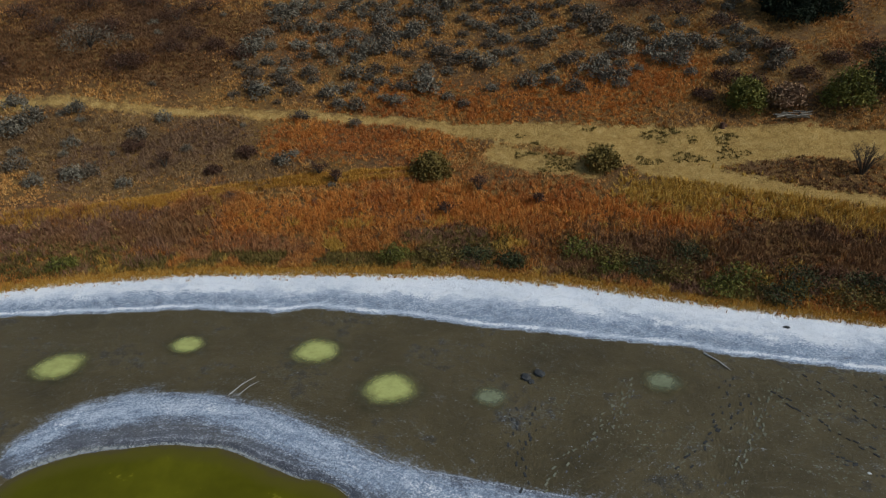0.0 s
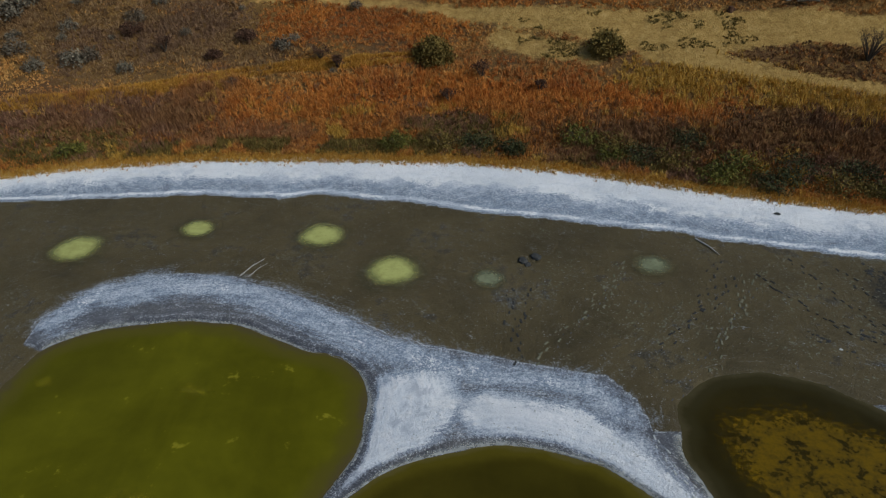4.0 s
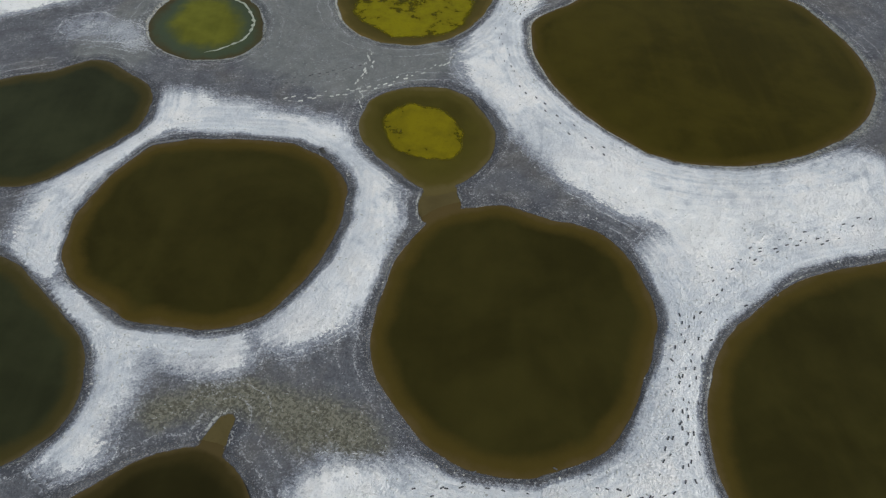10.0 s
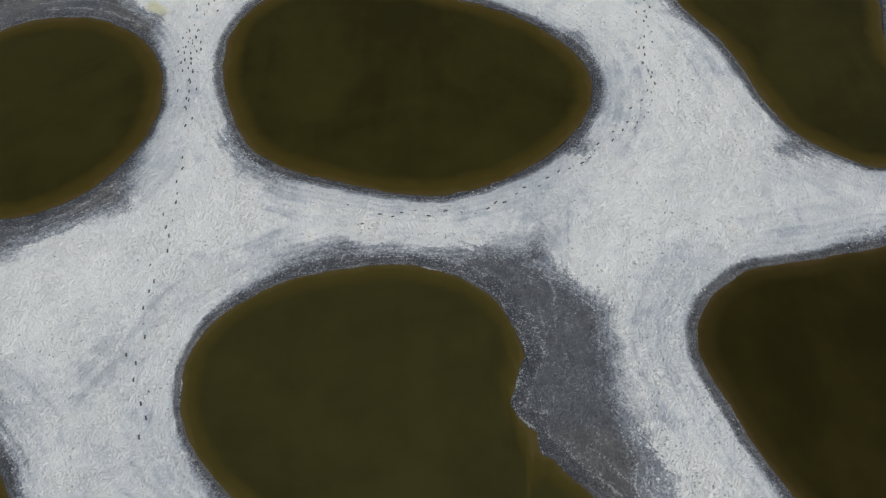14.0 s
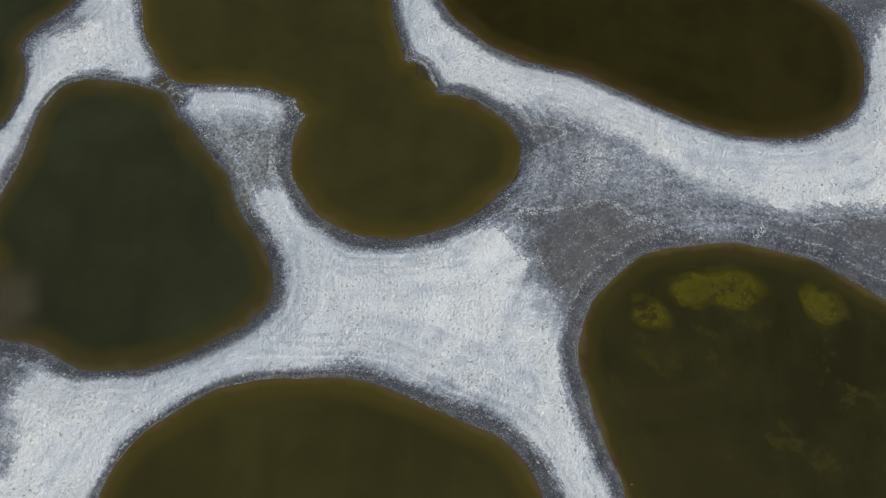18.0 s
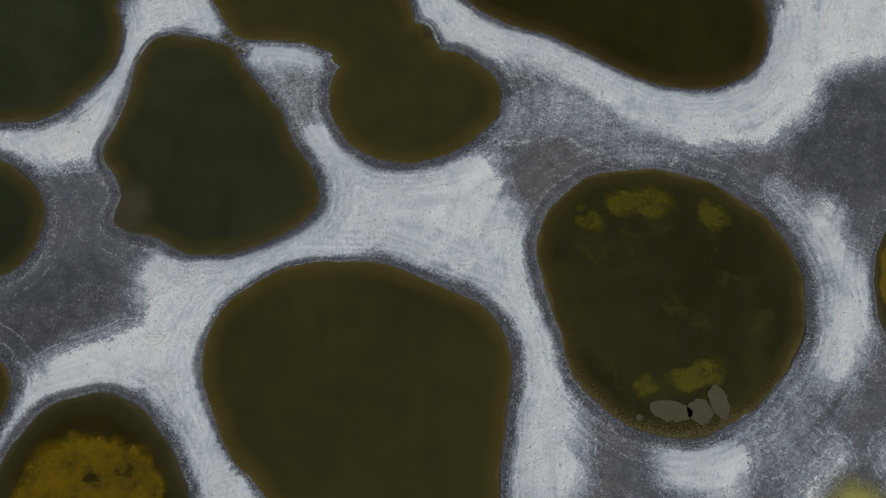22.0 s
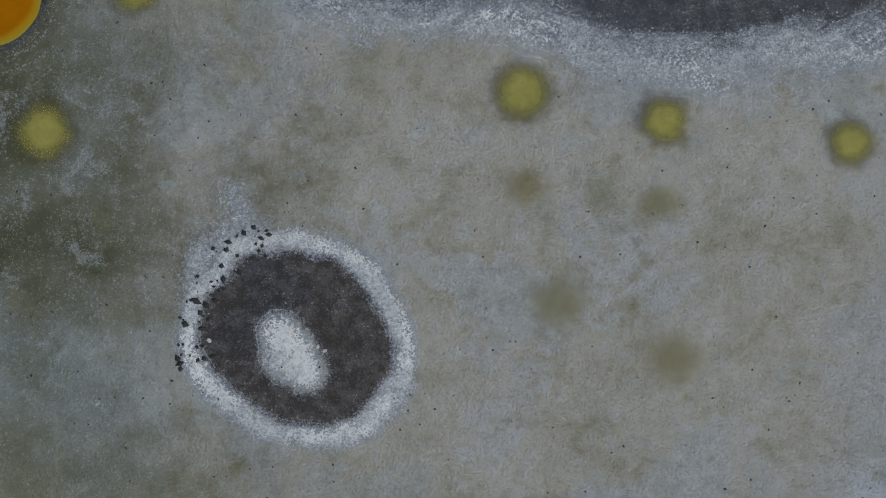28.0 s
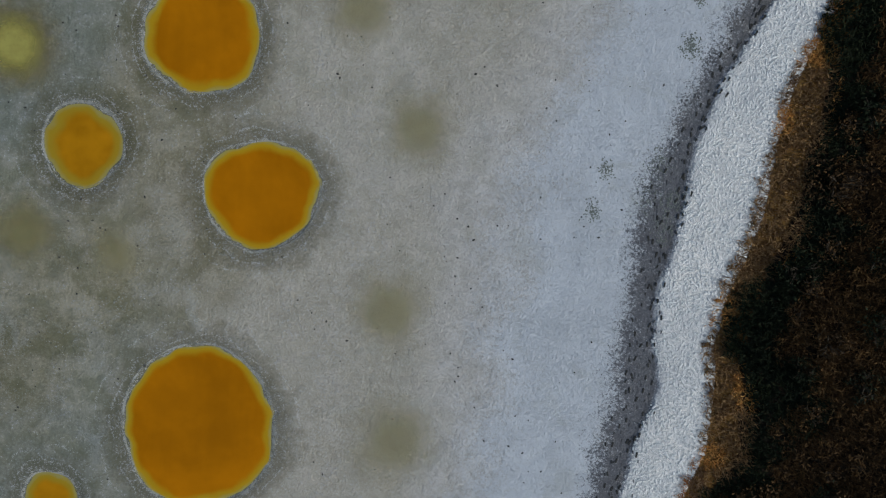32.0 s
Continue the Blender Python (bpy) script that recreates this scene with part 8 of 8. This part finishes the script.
PALE_WALKS = [
    [(2.8, 77.8), (6.1, 78.5), (9.4, 79.7), (12.5, 81.2)],
    [(-0.3, 79.2), (0.2, 78.4), (-0.4, 76.4), (-1.4, 74.5), (-2.1, 73.4), (-2.5, 71.4), (-3.1, 69.6)],
    [(-2.8, 77.1), (-2.5, 74.5), (-1.9, 72.7), (-1.8, 71.7)],
    [(9.6, 78.5), (8.4, 76.1)],
    [(-2.9, 72.4), (-3.7, 69.9), (-4.3, 68.4)],
    [(-0.0, 78.0), (-1.0, 75.6), (-2.0, 73.1), (-2.8, 70.8)],
    [(3.1, 1.5), (4.5, 2.9), (5.7, 3.8)],
    [(-14.1, 57.1), (-14.6, 59.1), (-14.2, 61.4), (-13.8, 63.8)],
    [(-19.4, 57.6), (-17.3, 58.1), (-15.5, 58.5), (-14.3, 58.7)],
    [(-14.3, 58.7), (-11.8, 60.1), (-9.3, 61.5), (-6.9, 64.2)],
    [(-14.2, 63.3), (-13.9, 61.4), (-14.4, 60.0)],
    [(0.2, 78.4), (-0.8, 76.3), (-1.9, 73.4), (-2.2, 71.1), (-3.1, 69.3)],
    [(1.1, 78.6), (4.9, 78.4), (9.1, 79.8), (13.5, 81.2)],
    [(0.0, 79.2), (-0.3, 77.5), (-1.4, 74.8), (-2.2, 72.7)],
    [(-0.8, 102.1), (0.5, 97.8), (1.4, 95.9), (1.7, 93.2)],
    [(0.2, 78.2), (-1.5, 73.9), (-2.2, 70.7), (-3.5, 68.9)],
]


def steps(walks, stride):
    """Left and right prints along walked lines, a little uneven."""
    xs, ys, ways = [], [], []
    for n, line in enumerate(walks):
        rnd, side, carry = random.Random(n), 1, 0.0
        for (ax, ay), (bx, by) in zip(line, line[1:]):
            long = math.hypot(bx - ax, by - ay)
            s = carry
            while s < long:
                k, way = s / long, math.atan2(by - ay, bx - ax)
                off = side * 0.13 + rnd.gauss(0, 0.20)
                xs.append(ax + (bx - ax) * k - math.sin(way) * off)
                ys.append(ay + (by - ay) * k + math.cos(way) * off)
                ways.append(way + side * 0.12 + rnd.gauss(0, 0.12))
                side, s = -side, s + stride * rnd.uniform(0.55, 1.25)
            carry = s - long
    return np.array(xs), np.array(ys), np.array(ways)


def prints(name, walks, stride, material, label, lift, size=0.32):
    """Shoe prints with a heel and a raised edge, joined as one stuff object."""
    x, y, way = steps(walks, stride)
    dry = water_distance(x, y, False) > -0.45
    x, y, way = x[dry], y[dry], way[dry]
    sole = ((-0.15, 0.035), (-0.10, 0.055), (-0.02, 0.040), (0.08, 0.060), (0.15, 0.035))
    outline = [(u, v) for u, v in sole] + [(u, -v) for u, v in reversed(sole)]
    verts, faces = [], []
    for px, py, a in zip(x, y, way):
        base, k = len(verts), size + 1.5 * size * abs(math.sin(px * 37.1 + py * 91.7))
        z = max(ground_at(px, py), -0.062)
        c, s = math.cos(a) * k, math.sin(a) * k
        for grow, h in ((1.0, lift + 0.012), (1.25, lift - 0.05)):
            verts += [(px + (u * c - v * s) * grow, py + (u * s + v * c) * grow, z + h) for u, v in outline]
        n = len(outline)
        faces.append(tuple(base + n - 1 - i for i in range(n)))
        faces += [(base + i, base + (i + 1) % n, base + n + (i + 1) % n, base + n + i) for i in range(n)]
    mesh = bpy.data.meshes.new(name)
    mesh.from_pydata(verts, [], faces)
    mesh.materials.append(material)
    return tagged(new(name, mesh), label, "footprints", kind="stuff")


# the dark prints are flat: colour replaces the shade of a sunken sole
prints("dark_footprints", DARK_WALKS, 0.74, PRINT, "lines of footprints across the salt crust, hollow shade as dark colour", 0.02, 0.28)
prints("pale_footprints", PALE_WALKS, 0.42, CRUMB, "lines of white salt-filled footprints on grey crust", 0.025, 0.39)
MUD_WALKS = [
    [(8.0, 119.0), (6.6, 115.7), (5.0, 113.0), (2.8, 110.3), (1.2, 108.6)],
    [(-7.8, 115.3), (-7.7, 112.9), (-7.6, 109.5), (-7.6, 107.6)],
    [(-6.3, 115.7), (-6.7, 113.2), (-7.1, 111.0)],
    [(8.5, 116.9), (6.8, 114.4), (5.6, 112.7)],
    [(13.4, 119.2), (15.4, 113.5), (18.2, 107.5)],
    [(16.6, 118.0), (18.0, 113.0), (19.0, 108.0)],
    [(19.5, 117.5), (19.2, 112.0), (18.4, 106.0)],
    [(10.4, 117.2), (12.5, 113.0), (16.5, 108.5)],
]
MUD_TRAILS = [
    [(0.8, 119.0), (-0.7, 115.6), (-2.8, 112.4), (-5.0, 110.0), (-6.6, 107.6)],
    [(1.3, 118.6), (-1.2, 114.1), (-3.4, 111.1)],
    [(10.7, 117.9), (8.2, 113.5), (6.1, 110.6), (4.0, 106.5)],
    [(9.8, 117.5), (7.4, 112.8), (5.2, 109.4)],
]
prints("mud_footprints", MUD_WALKS, 0.6, INK, "lines of dark footprints sunk in brown mud", 0.03, 0.5)
CRUST_WALKS = [
    [(14.9, 88.2), (9.5, 84.0), (7.7, 82.5), (5.6, 81.2), (4.0, 79.9), (1.6, 78.0)],
    [(14.6, 83.1), (11.5, 82.1), (7.8, 80.9), (5.4, 79.3), (3.3, 78.4)],
    [(8.9, 79.4), (5.9, 76.9), (4.4, 75.7), (2.3, 74.5), (1.0, 73.8), (-1.0, 72.1), (-1.8, 71.1)],
    [(5.7, 78.0), (2.8, 76.4), (0.6, 74.5), (-0.6, 74.5)],
    [(16.0, 89.1), (15.1, 85.2), (14.0, 81.7)],
    [(-0.9, 79.6), (0.2, 83.9), (1.5, 87.1), (1.8, 90.6)],
    [(0.3, 74.5), (0.4, 72.1), (-0.6, 71.4)],
    [(-1.9, 73.4), (-2.4, 70.8), (-2.6, 68.4)],
    [(17.2, 94.2), (15.6, 89.0), (12.3, 86.2), (10.2, 84.0)],
    [(3.5, 78.0), (3.0, 76.0), (2.2, 74.2)],
]
prints("crust_footprints", CRUST_WALKS, 0.62, INK, "lines of dark footprints sunk in grey crust", 0.03, 0.29)
# people have walked to and fro along the grey band below the east beach
SHORE_WALKS = [[(float(np.interp(y, EAST_Y, line)) + off + 0.25 * math.sin(y * 0.9 + off * 5), y) for y in range(-233, -190, 2)]
               for line, off in ((EAST_GREY, 0.25), (EAST_GREY, 0.7), (EAST_WHITE, -0.3), (EAST_WHITE, -0.1))]
prints("shore_footprints", SHORE_WALKS, 0.85, INK, "lines of dark footprints along the grey beach band", 0.03, 0.38)
prints("dried_footprints", MUD_TRAILS, 0.6, TAWNY, "lines of pale dried footprints on brown mud", 0.03, 0.46)


TUFT = lump_material("grey_weed", (0.09, 0.10, 0.085), (0.24, 0.26, 0.24))
TUFTS = [(23.9, -205.0, 0.16), (19.4, -212.2, 0.14), (18.8, -214.6, 0.16), (22.0, -213.7, 0.30), (22.4, -211.7, 0.25), (26.9, -198.6, 0.14), (23.7, -205.1, 0.18), (24.2, -202.3, 0.12), (23.0, -215.5, 0.25), (23.4, -213.8, 0.20)]


def build_crumbs():
    # crumbs thrown over the mud below the north beach
    x, y = scatter(-22, 34, 98, 126, 9000)
    keep = (y < np.interp(x, *NORTH_LOW) - 0.3) & (water_distance(x, y) > 0.5) & (rough_at(x, y, 4, 61) + 0.7 * rough_at(x, y, 1.5, 62) + 0.02 * (x - 6) > 0.10) & (y > 106 - 0.25 * (x + 5))
    lumps("mud_crumbs", x[keep], y[keep], RNG.uniform(0.035, 0.10, keep.sum()), 0.3, TAWNY, "pale crumbs of crust scattered over brown mud", "crumbs")
    x, y = scatter(8, 40, 94, 122, 5200)
    keep = (y < np.interp(x, *NORTH_LOW) - 0.3) & (water_distance(x, y) > 0.6) & (rough_at(x, y, 5, 64) + 0.6 * rough_at(x, y, 1.7, 65) + 0.02 * (x - 20) > 0.14)
    lumps("dark_clods", x[keep], y[keep], RNG.uniform(0.06, 0.20, keep.sum()), 0.2, INK, "dark wet mud clods on the lake bed", "mud clods")
    # crumbs along the fringes of thin salt and the salt banks
    xs, ys = [], []
    for run in FRINGE + SALT:
        for (ax, ay, ar), (bx, by, br) in zip(run, run[1:]):
            n = int(math.hypot(bx - ax, by - ay) * 9)
            s = RNG.uniform(0, 1, n)
            way, side = math.atan2(by - ay, bx - ax), RNG.choice((-1, 1), n) * (ar + s * (br - ar)) * RNG.normal(1.15, 0.3, n)
            xs.append(ax + (bx - ax) * s - math.sin(way) * side)
            ys.append(ay + (by - ay) * s + math.cos(way) * side)
    x, y = np.concatenate(xs), np.concatenate(ys)
    keep = (water_distance(x, y) > 0.15) & (y < np.interp(x, *NORTH_LOW))
    x, y = x[keep], y[keep]
    lumps("salt_crumbs", x, y, RNG.uniform(0.02, 0.075, len(x)), 0.5, CRUMB, "loose salt crumbs along the edges of the white banks", "crumbs")
    # rough salt of the two beaches
    x, y = scatter(-58, 36, 117, 137, 14000)
    keep = (y > np.interp(x, *NORTH_LOW)) & (y < np.interp(x, *NORTH_TOP) - 0.3)
    x2, y2 = scatter(17, 46, -245, -180, 70000)
    keep2 = (x2 > np.interp(y2, EAST_Y, EAST_WHITE)) & (x2 < np.interp(y2, EAST_Y, EAST_LAND))
    lumps("beach_salt_lumps", x[keep], y[keep], RNG.uniform(0.02, 0.05, keep.sum()), 0.5, BEACH, "fine white salt lumps on the north beach", "salt lumps")
    x, y = x2[keep2], y2[keep2]
    lumps("beach_salt_lumps", x, y, RNG.uniform(0.03, 0.10, len(x)), 0.6, BEACH, "rough white salt lumps on the east beach", "salt lumps")
    # olive weed crumbs along the low edges of the weedy pools
    xs, ys = [], []
    for kind, cx, cy, radii in POOLS:
        if kind in ("dark_weed", "yellow_dark", "brown_weed") and cy < -90:
            a = RNG.normal(-1.65, 0.38, 1300)
            r = radius(radii, a) - np.abs(RNG.normal(0, 0.26, 1300)) + 0.25 * rough_at(a * 9, a, 1.0, 66)
            xs.append(cx + np.cos(a) * r)
            ys.append(cy + np.sin(a) * r)
    x, y = np.concatenate(xs), np.concatenate(ys)
    lumps("weed_crumbs", x, y, RNG.uniform(0.018, 0.050, len(x)), 0.25, WEED, "olive crumbs of weed washed to the pool edges", "weed", -1.2)
    # dark clods round the ring of the dried hollow
    a = RNG.uniform(1.9, 3.5, 60)
    r = RNG.uniform(4.8, 6.8, 60)
    lumps("hollow_clods", HOLLOW[0] + np.cos(a) * r, HOLLOW[1] + np.sin(a) * r, RNG.uniform(0.06, 0.22, 60), 0.4, INK, "dark mud clods beside a salt-ringed hollow", "mud clods")
    # black clods beading the rim of the orange pool among the crust
    a = RNG.uniform(0, 2 * np.pi, 420)
    _, cx, cy, radii = POOLS[44]
    r = radius(radii, a) + np.abs(RNG.normal(0.12, 0.14, 420)) * (0.6 + 0.8 * (np.cos(a - 4.2) > -0.3))
    lumps("rim_clods", cx + np.cos(a) * r, cy + np.sin(a) * r, RNG.uniform(0.03, 0.11, 420), 0.4, INK, "black mud clods beading an orange pool's rim", "mud clods")
    # low grey tufts on the pale flat below the east beach
    xs, ys = [], []
    for tx, ty, wide in TUFTS:
        xs.append(RNG.normal(tx, wide * 1.5, 150))
        ys.append(RNG.normal(ty, wide * 2.0, 150))
    x, y = np.concatenate(xs), np.concatenate(ys)
    lumps("grey_tufts", x, y, RNG.uniform(0.02, 0.06, len(x)), 0.5, TUFT, "small grey-green weed tufts on the pale salt flat", "weed tufts")
    x, y = scatter(-40, 46, -236, -160, 1300)
    keep = (water_distance(x, y) > 0.4) & (x < np.interp(y, EAST_Y, EAST_GREY))
    lumps("silt_specks", x[keep], y[keep], RNG.uniform(0.03, 0.08, keep.sum()), 0.4, INK, "dark specks of mud on the pale silt", "crumbs")


build_crumbs()


def rock(x, y, size, seed, material, name, label, category):
    bm = bmesh.new()
    bmesh.ops.create_icosphere(bm, subdivisions=2, radius=size)
    rnd = random.Random(seed)
    for v in bm.verts:
        v.co = Vector((v.co.x * 1.2, v.co.y * 0.9, v.co.z * 0.35)) * (0.85 + 0.4 * (noise.noise(v.co * 2 / size + Vector((seed, 0, 0))) + 0.3))
    ob = new(name, bpy.data.meshes.new(name))
    bm.to_mesh(ob.data)
    bm.free()
    ob.data.materials.append(material)
    ob.location, ob.rotation_euler.z = (x, y, ground_at(x, y) + size * 0.2), rnd.uniform(0, 6)
    return tagged(ob, label, category)


rock(-24.2, 77.1, 0.23, 0, CRUMB, "salt_mound", "white salt mound on grey crust", "salt mound")
rock(-21.6, 76.4, 0.12, 1, CRUMB, "salt_mound", "small white salt mound on grey crust", "salt mound")
rock(-6.6, -177.2, 0.13, 2, CRUMB, "stone", "pale stone on dark hollow floor", "stone")
rock(-6.7, -178.5, 0.13, 3, CRUMB, "stone", "pale stone at the hollow rim", "stone")
rock(-0.6, -177.2, 0.11, 4, CRUMB, "stone", "pale stone beside the white heart", "stone")
rock(-0.2, -177.4, 0.11, 5, CRUMB, "stone", "pale stone beside the white heart", "stone")
rock(-6.4, 118.9, 0.40, 6, INK, "mud_lump", "black wet mud lump beside a silt spot", "mud lump")
rock(-5.4, 119.4, 0.40, 7, INK, "mud_lump", "black wet mud lump beside a silt spot", "mud lump")
rock(-6.1, 118.4, 0.25, 8, INK, "mud_lump", "small black wet mud lump", "mud lump")
rock(15.0, 125.8, 0.22, 9, INK, "stone", "dark stone on the salt beach", "stone")
rock(15.0, 125.8, 0.14, 10, INK, "stone", "small dark stone on the salt beach", "stone")
rock(12.8, 109.1, 0.10, 11, CRUMB, "stone", "small white stone on brown mud", "stone")
rock(9.2, -155.1, 0.07, 12, CRUMB, "stone", "small white stone on grey crust", "stone")
rock(16.0, -53.3, 0.12, 13, INK, "stone", "small dark stone at the water line", "stone")
rock(-16.3, 52.6, 0.15, 14, INK, "mud_lump", "dark wet clod at the pool edge", "mud lump")
rock(-26.2, 53.5, 0.10, 15, INK, "mud_lump", "dark wet clod at the pool edge", "mud lump")
rock(-16.2, 52.4, 0.17, 16, INK, "mud_lump", "dark wet clod at the pool edge", "mud lump")
rock(-6.9, -224.8, 0.08, 17, INK, "stone", "small dark stone at the orange pool", "stone")
rock(13.5, -171.4, 0.06, 18, INK, "stone", "small dark stone on pale silt", "stone")
rock(19.9, -170.2, 0.07, 19, INK, "stone", "small dark stone on pale silt", "stone")


def plate(x, y, radii, turn, seed):
    """A thin plate of salt crust afloat by the pool's edge, with a ragged rim."""
    n = 40
    bm = bmesh.new()
    top, low = [], []
    for k in range(n):
        a = k * 2 * math.pi / n
        r = float(radius(radii, np.array([a]))[0]) * (1 + 0.22 * noise.noise(Vector((math.cos(a) * 2.2, math.sin(a) * 2.2, seed * 3.7))) + 0.10 * noise.noise(Vector((math.cos(a) * 8, math.sin(a) * 8, seed))))
        top.append(bm.verts.new((math.cos(a) * r, math.sin(a) * r, 0.02)))
        low.append(bm.verts.new((math.cos(a) * r * 1.03, math.sin(a) * r * 1.03, -0.02)))
    bm.faces.new(top)
    for k in range(n):
        bm.faces.new((low[k], low[(k + 1) % n], top[(k + 1) % n], top[k]))
    ob = new("crust_plate", bpy.data.meshes.new("crust_plate"))
    bm.to_mesh(ob.data)
    bm.free()
    ob.data.materials.append(PLATE)
    ob.location, ob.rotation_euler.z = (x, y, -0.035), radians(turn)
    return tagged(ob, "thin grey-brown plate of crust afloat at a pool edge", "crust plate", "crust plates afloat")


PLATE = lump_material("plate_crust", (0.042, 0.036, 0.020), (0.150, 0.130, 0.078))
plate(16.0, -106.2, (1.18, 0.86, 0.62, 0.56, 0.62, 0.86, 1.18, 0.86, 0.62, 0.56, 0.62, 0.86), -8, 0)
plate(17.6, -106.2, (0.72, 0.70, 0.67, 0.66, 0.67, 0.70, 0.72, 0.70, 0.67, 0.66, 0.67, 0.70), -35, 1)
plate(18.7, -105.7, (0.49, 0.55, 0.75, 0.99, 0.75, 0.55, 0.49, 0.55, 0.75, 0.99, 0.75, 0.55), 12, 2)
plate(26.7, -125.2, (0.62, 0.50, 0.34, 0.30, 0.40, 0.55, 0.60, 0.48, 0.34, 0.36, 0.44, 0.55), 20, 4)
plate(27.1, -126.2, (0.50, 0.42, 0.34, 0.36, 0.44, 0.50, 0.46, 0.36, 0.30, 0.36, 0.42, 0.48), -30, 5)
plate(25.7, -126.0, (0.34, 0.30, 0.24, 0.22, 0.26, 0.32, 0.34, 0.28, 0.24, 0.24, 0.28, 0.32), 65, 6)
plate(14.3, -106.6, (0.20, 0.19, 0.17, 0.16, 0.17, 0.19, 0.20, 0.19, 0.17, 0.16, 0.17, 0.19), 0, 3)


DRIFT = lump_material("drift_salt", (0.16, 0.175, 0.115), (0.47, 0.49, 0.42))


def salt_arc():
    """A thin white drift line of salt inside the green pool."""
    seg, pts, faces = 60, [], []
    cx, cy = -27.2, 67.3
    for k in range(seg + 1):
        turn = 89 - 167 * k / seg
        a = radians(turn)
        w = 0.075 * math.sin(math.pi * k / seg) ** 0.5 * (1 + 2.4 * noise.noise(Vector((k * 0.55, 0, 3)))) + 0.02
        r = float(np.interp(turn, (-78, -55, -32, -6, 26, 60, 89), (4.30, 4.12, 4.25, 3.95, 3.72, 3.90, 4.0))) - 0.15 + 0.12 * noise.noise(Vector((k * 0.3, 5, 0)))
        for s in (-w, w):
            pts.append((math.cos(a) * (r + s), math.sin(a) * (r + s), 0.0))
    faces = [(2 * k, 2 * k + 2, 2 * k + 3, 2 * k + 1) for k in range(seg)]
    mesh = bpy.data.meshes.new("salt_drift")
    mesh.from_pydata(pts, [], faces)
    mesh.materials.append(DRIFT)
    ob = new("salt_drift", mesh)
    ob.location = (cx, cy, -0.038)
    tagged(ob, "thin curved white drift of salt on green brine", "salt drift")


salt_arc()


ISLET = lump_material("islet_crust", (0.13, 0.13, 0.125), (0.40, 0.40, 0.39))


def islet(x, y, points, thick, label, level=None):
    """A narrow raised ridge of crusted salt standing out of the brine."""
    seg, pts, faces = len(points), [], []
    for k, (px, py) in enumerate(points):
        ax, ay = points[max(k - 1, 0)]
        bx, by = points[min(k + 1, seg - 1)]
        long = math.hypot(bx - ax, by - ay) or 1.0
        nx, ny = -(by - ay) / long, (bx - ax) / long
        w = thick * (0.8 + 0.6 * noise.noise(Vector((k * 0.7, x, y))) if level is None else max(0.08, 0.6 + 1.5 * noise.noise(Vector((k * 0.63, x, y)))))
        for s, h in ((-1.0, 0.0), (-0.45, 0.8), (0.35, 1.0), (1.0, 0.0)):
            pts.append((px + nx * w * s, py + ny * w * s, h * 0.05 - 0.01))
    for k in range(seg - 1):
        faces += [(4 * k + j, 4 * k + 4 + j, 4 * k + 5 + j, 4 * k + 1 + j) for j in range(3)]
    mesh = bpy.data.meshes.new("salt_islet")
    mesh.from_pydata(pts, [], [f[::-1] for f in faces])
    mesh.materials.append(ISLET)
    ob = new("salt_islet", mesh)
    ob.location = (x, y, (max(ground_at(x, y), -0.05) if level is None else level) + 0.015)
    tagged(ob, label, "salt islet")


islet(-17.2, -124.0, [(0.55 * math.cos(k * math.pi / 12), 0.38 * math.sin(k * math.pi / 12)) for k in range(25)], 0.16, "small ring of crusted salt standing in brown brine")
islet(-16.0, -122.4, [(0.10 * math.sin(k * 0.8), 1.4 - 0.28 * k) for k in range(11)], 0.15, "thin pale salt ridge between two pools")


def salt_ring(kind, off, thick, start, sweep, label):
    """A thin broken ridge of salt that follows a pool's shore at a small distance."""
    _, cx, cy, radii = next(p for p in POOLS if p[0] == kind)
    turns = [radians(start + sweep * k / 40) for k in range(41)]
    r = [float(radius(radii, np.array([a]))[0]) + off + 0.18 * noise.noise(Vector((math.cos(a) * 2, math.sin(a) * 2, off))) for a in turns]
    islet(cx, cy, [(math.cos(a) * q, math.sin(a) * q) for a, q in zip(turns, r)], thick, label, ground_at(cx + math.cos(turns[20]) * r[20], cy + math.sin(turns[20]) * r[20]))


salt_ring("yellow", 0.85, 0.15, 20, 120, "thin pale salt ridge round the yellow pool")
salt_ring("yellow", 0.95, 0.15, 165, 150, "thin pale salt ridge round the yellow pool")
salt_ring("yellow", 0.70, 0.13, -28, 40, "thin pale salt ridge round the yellow pool")
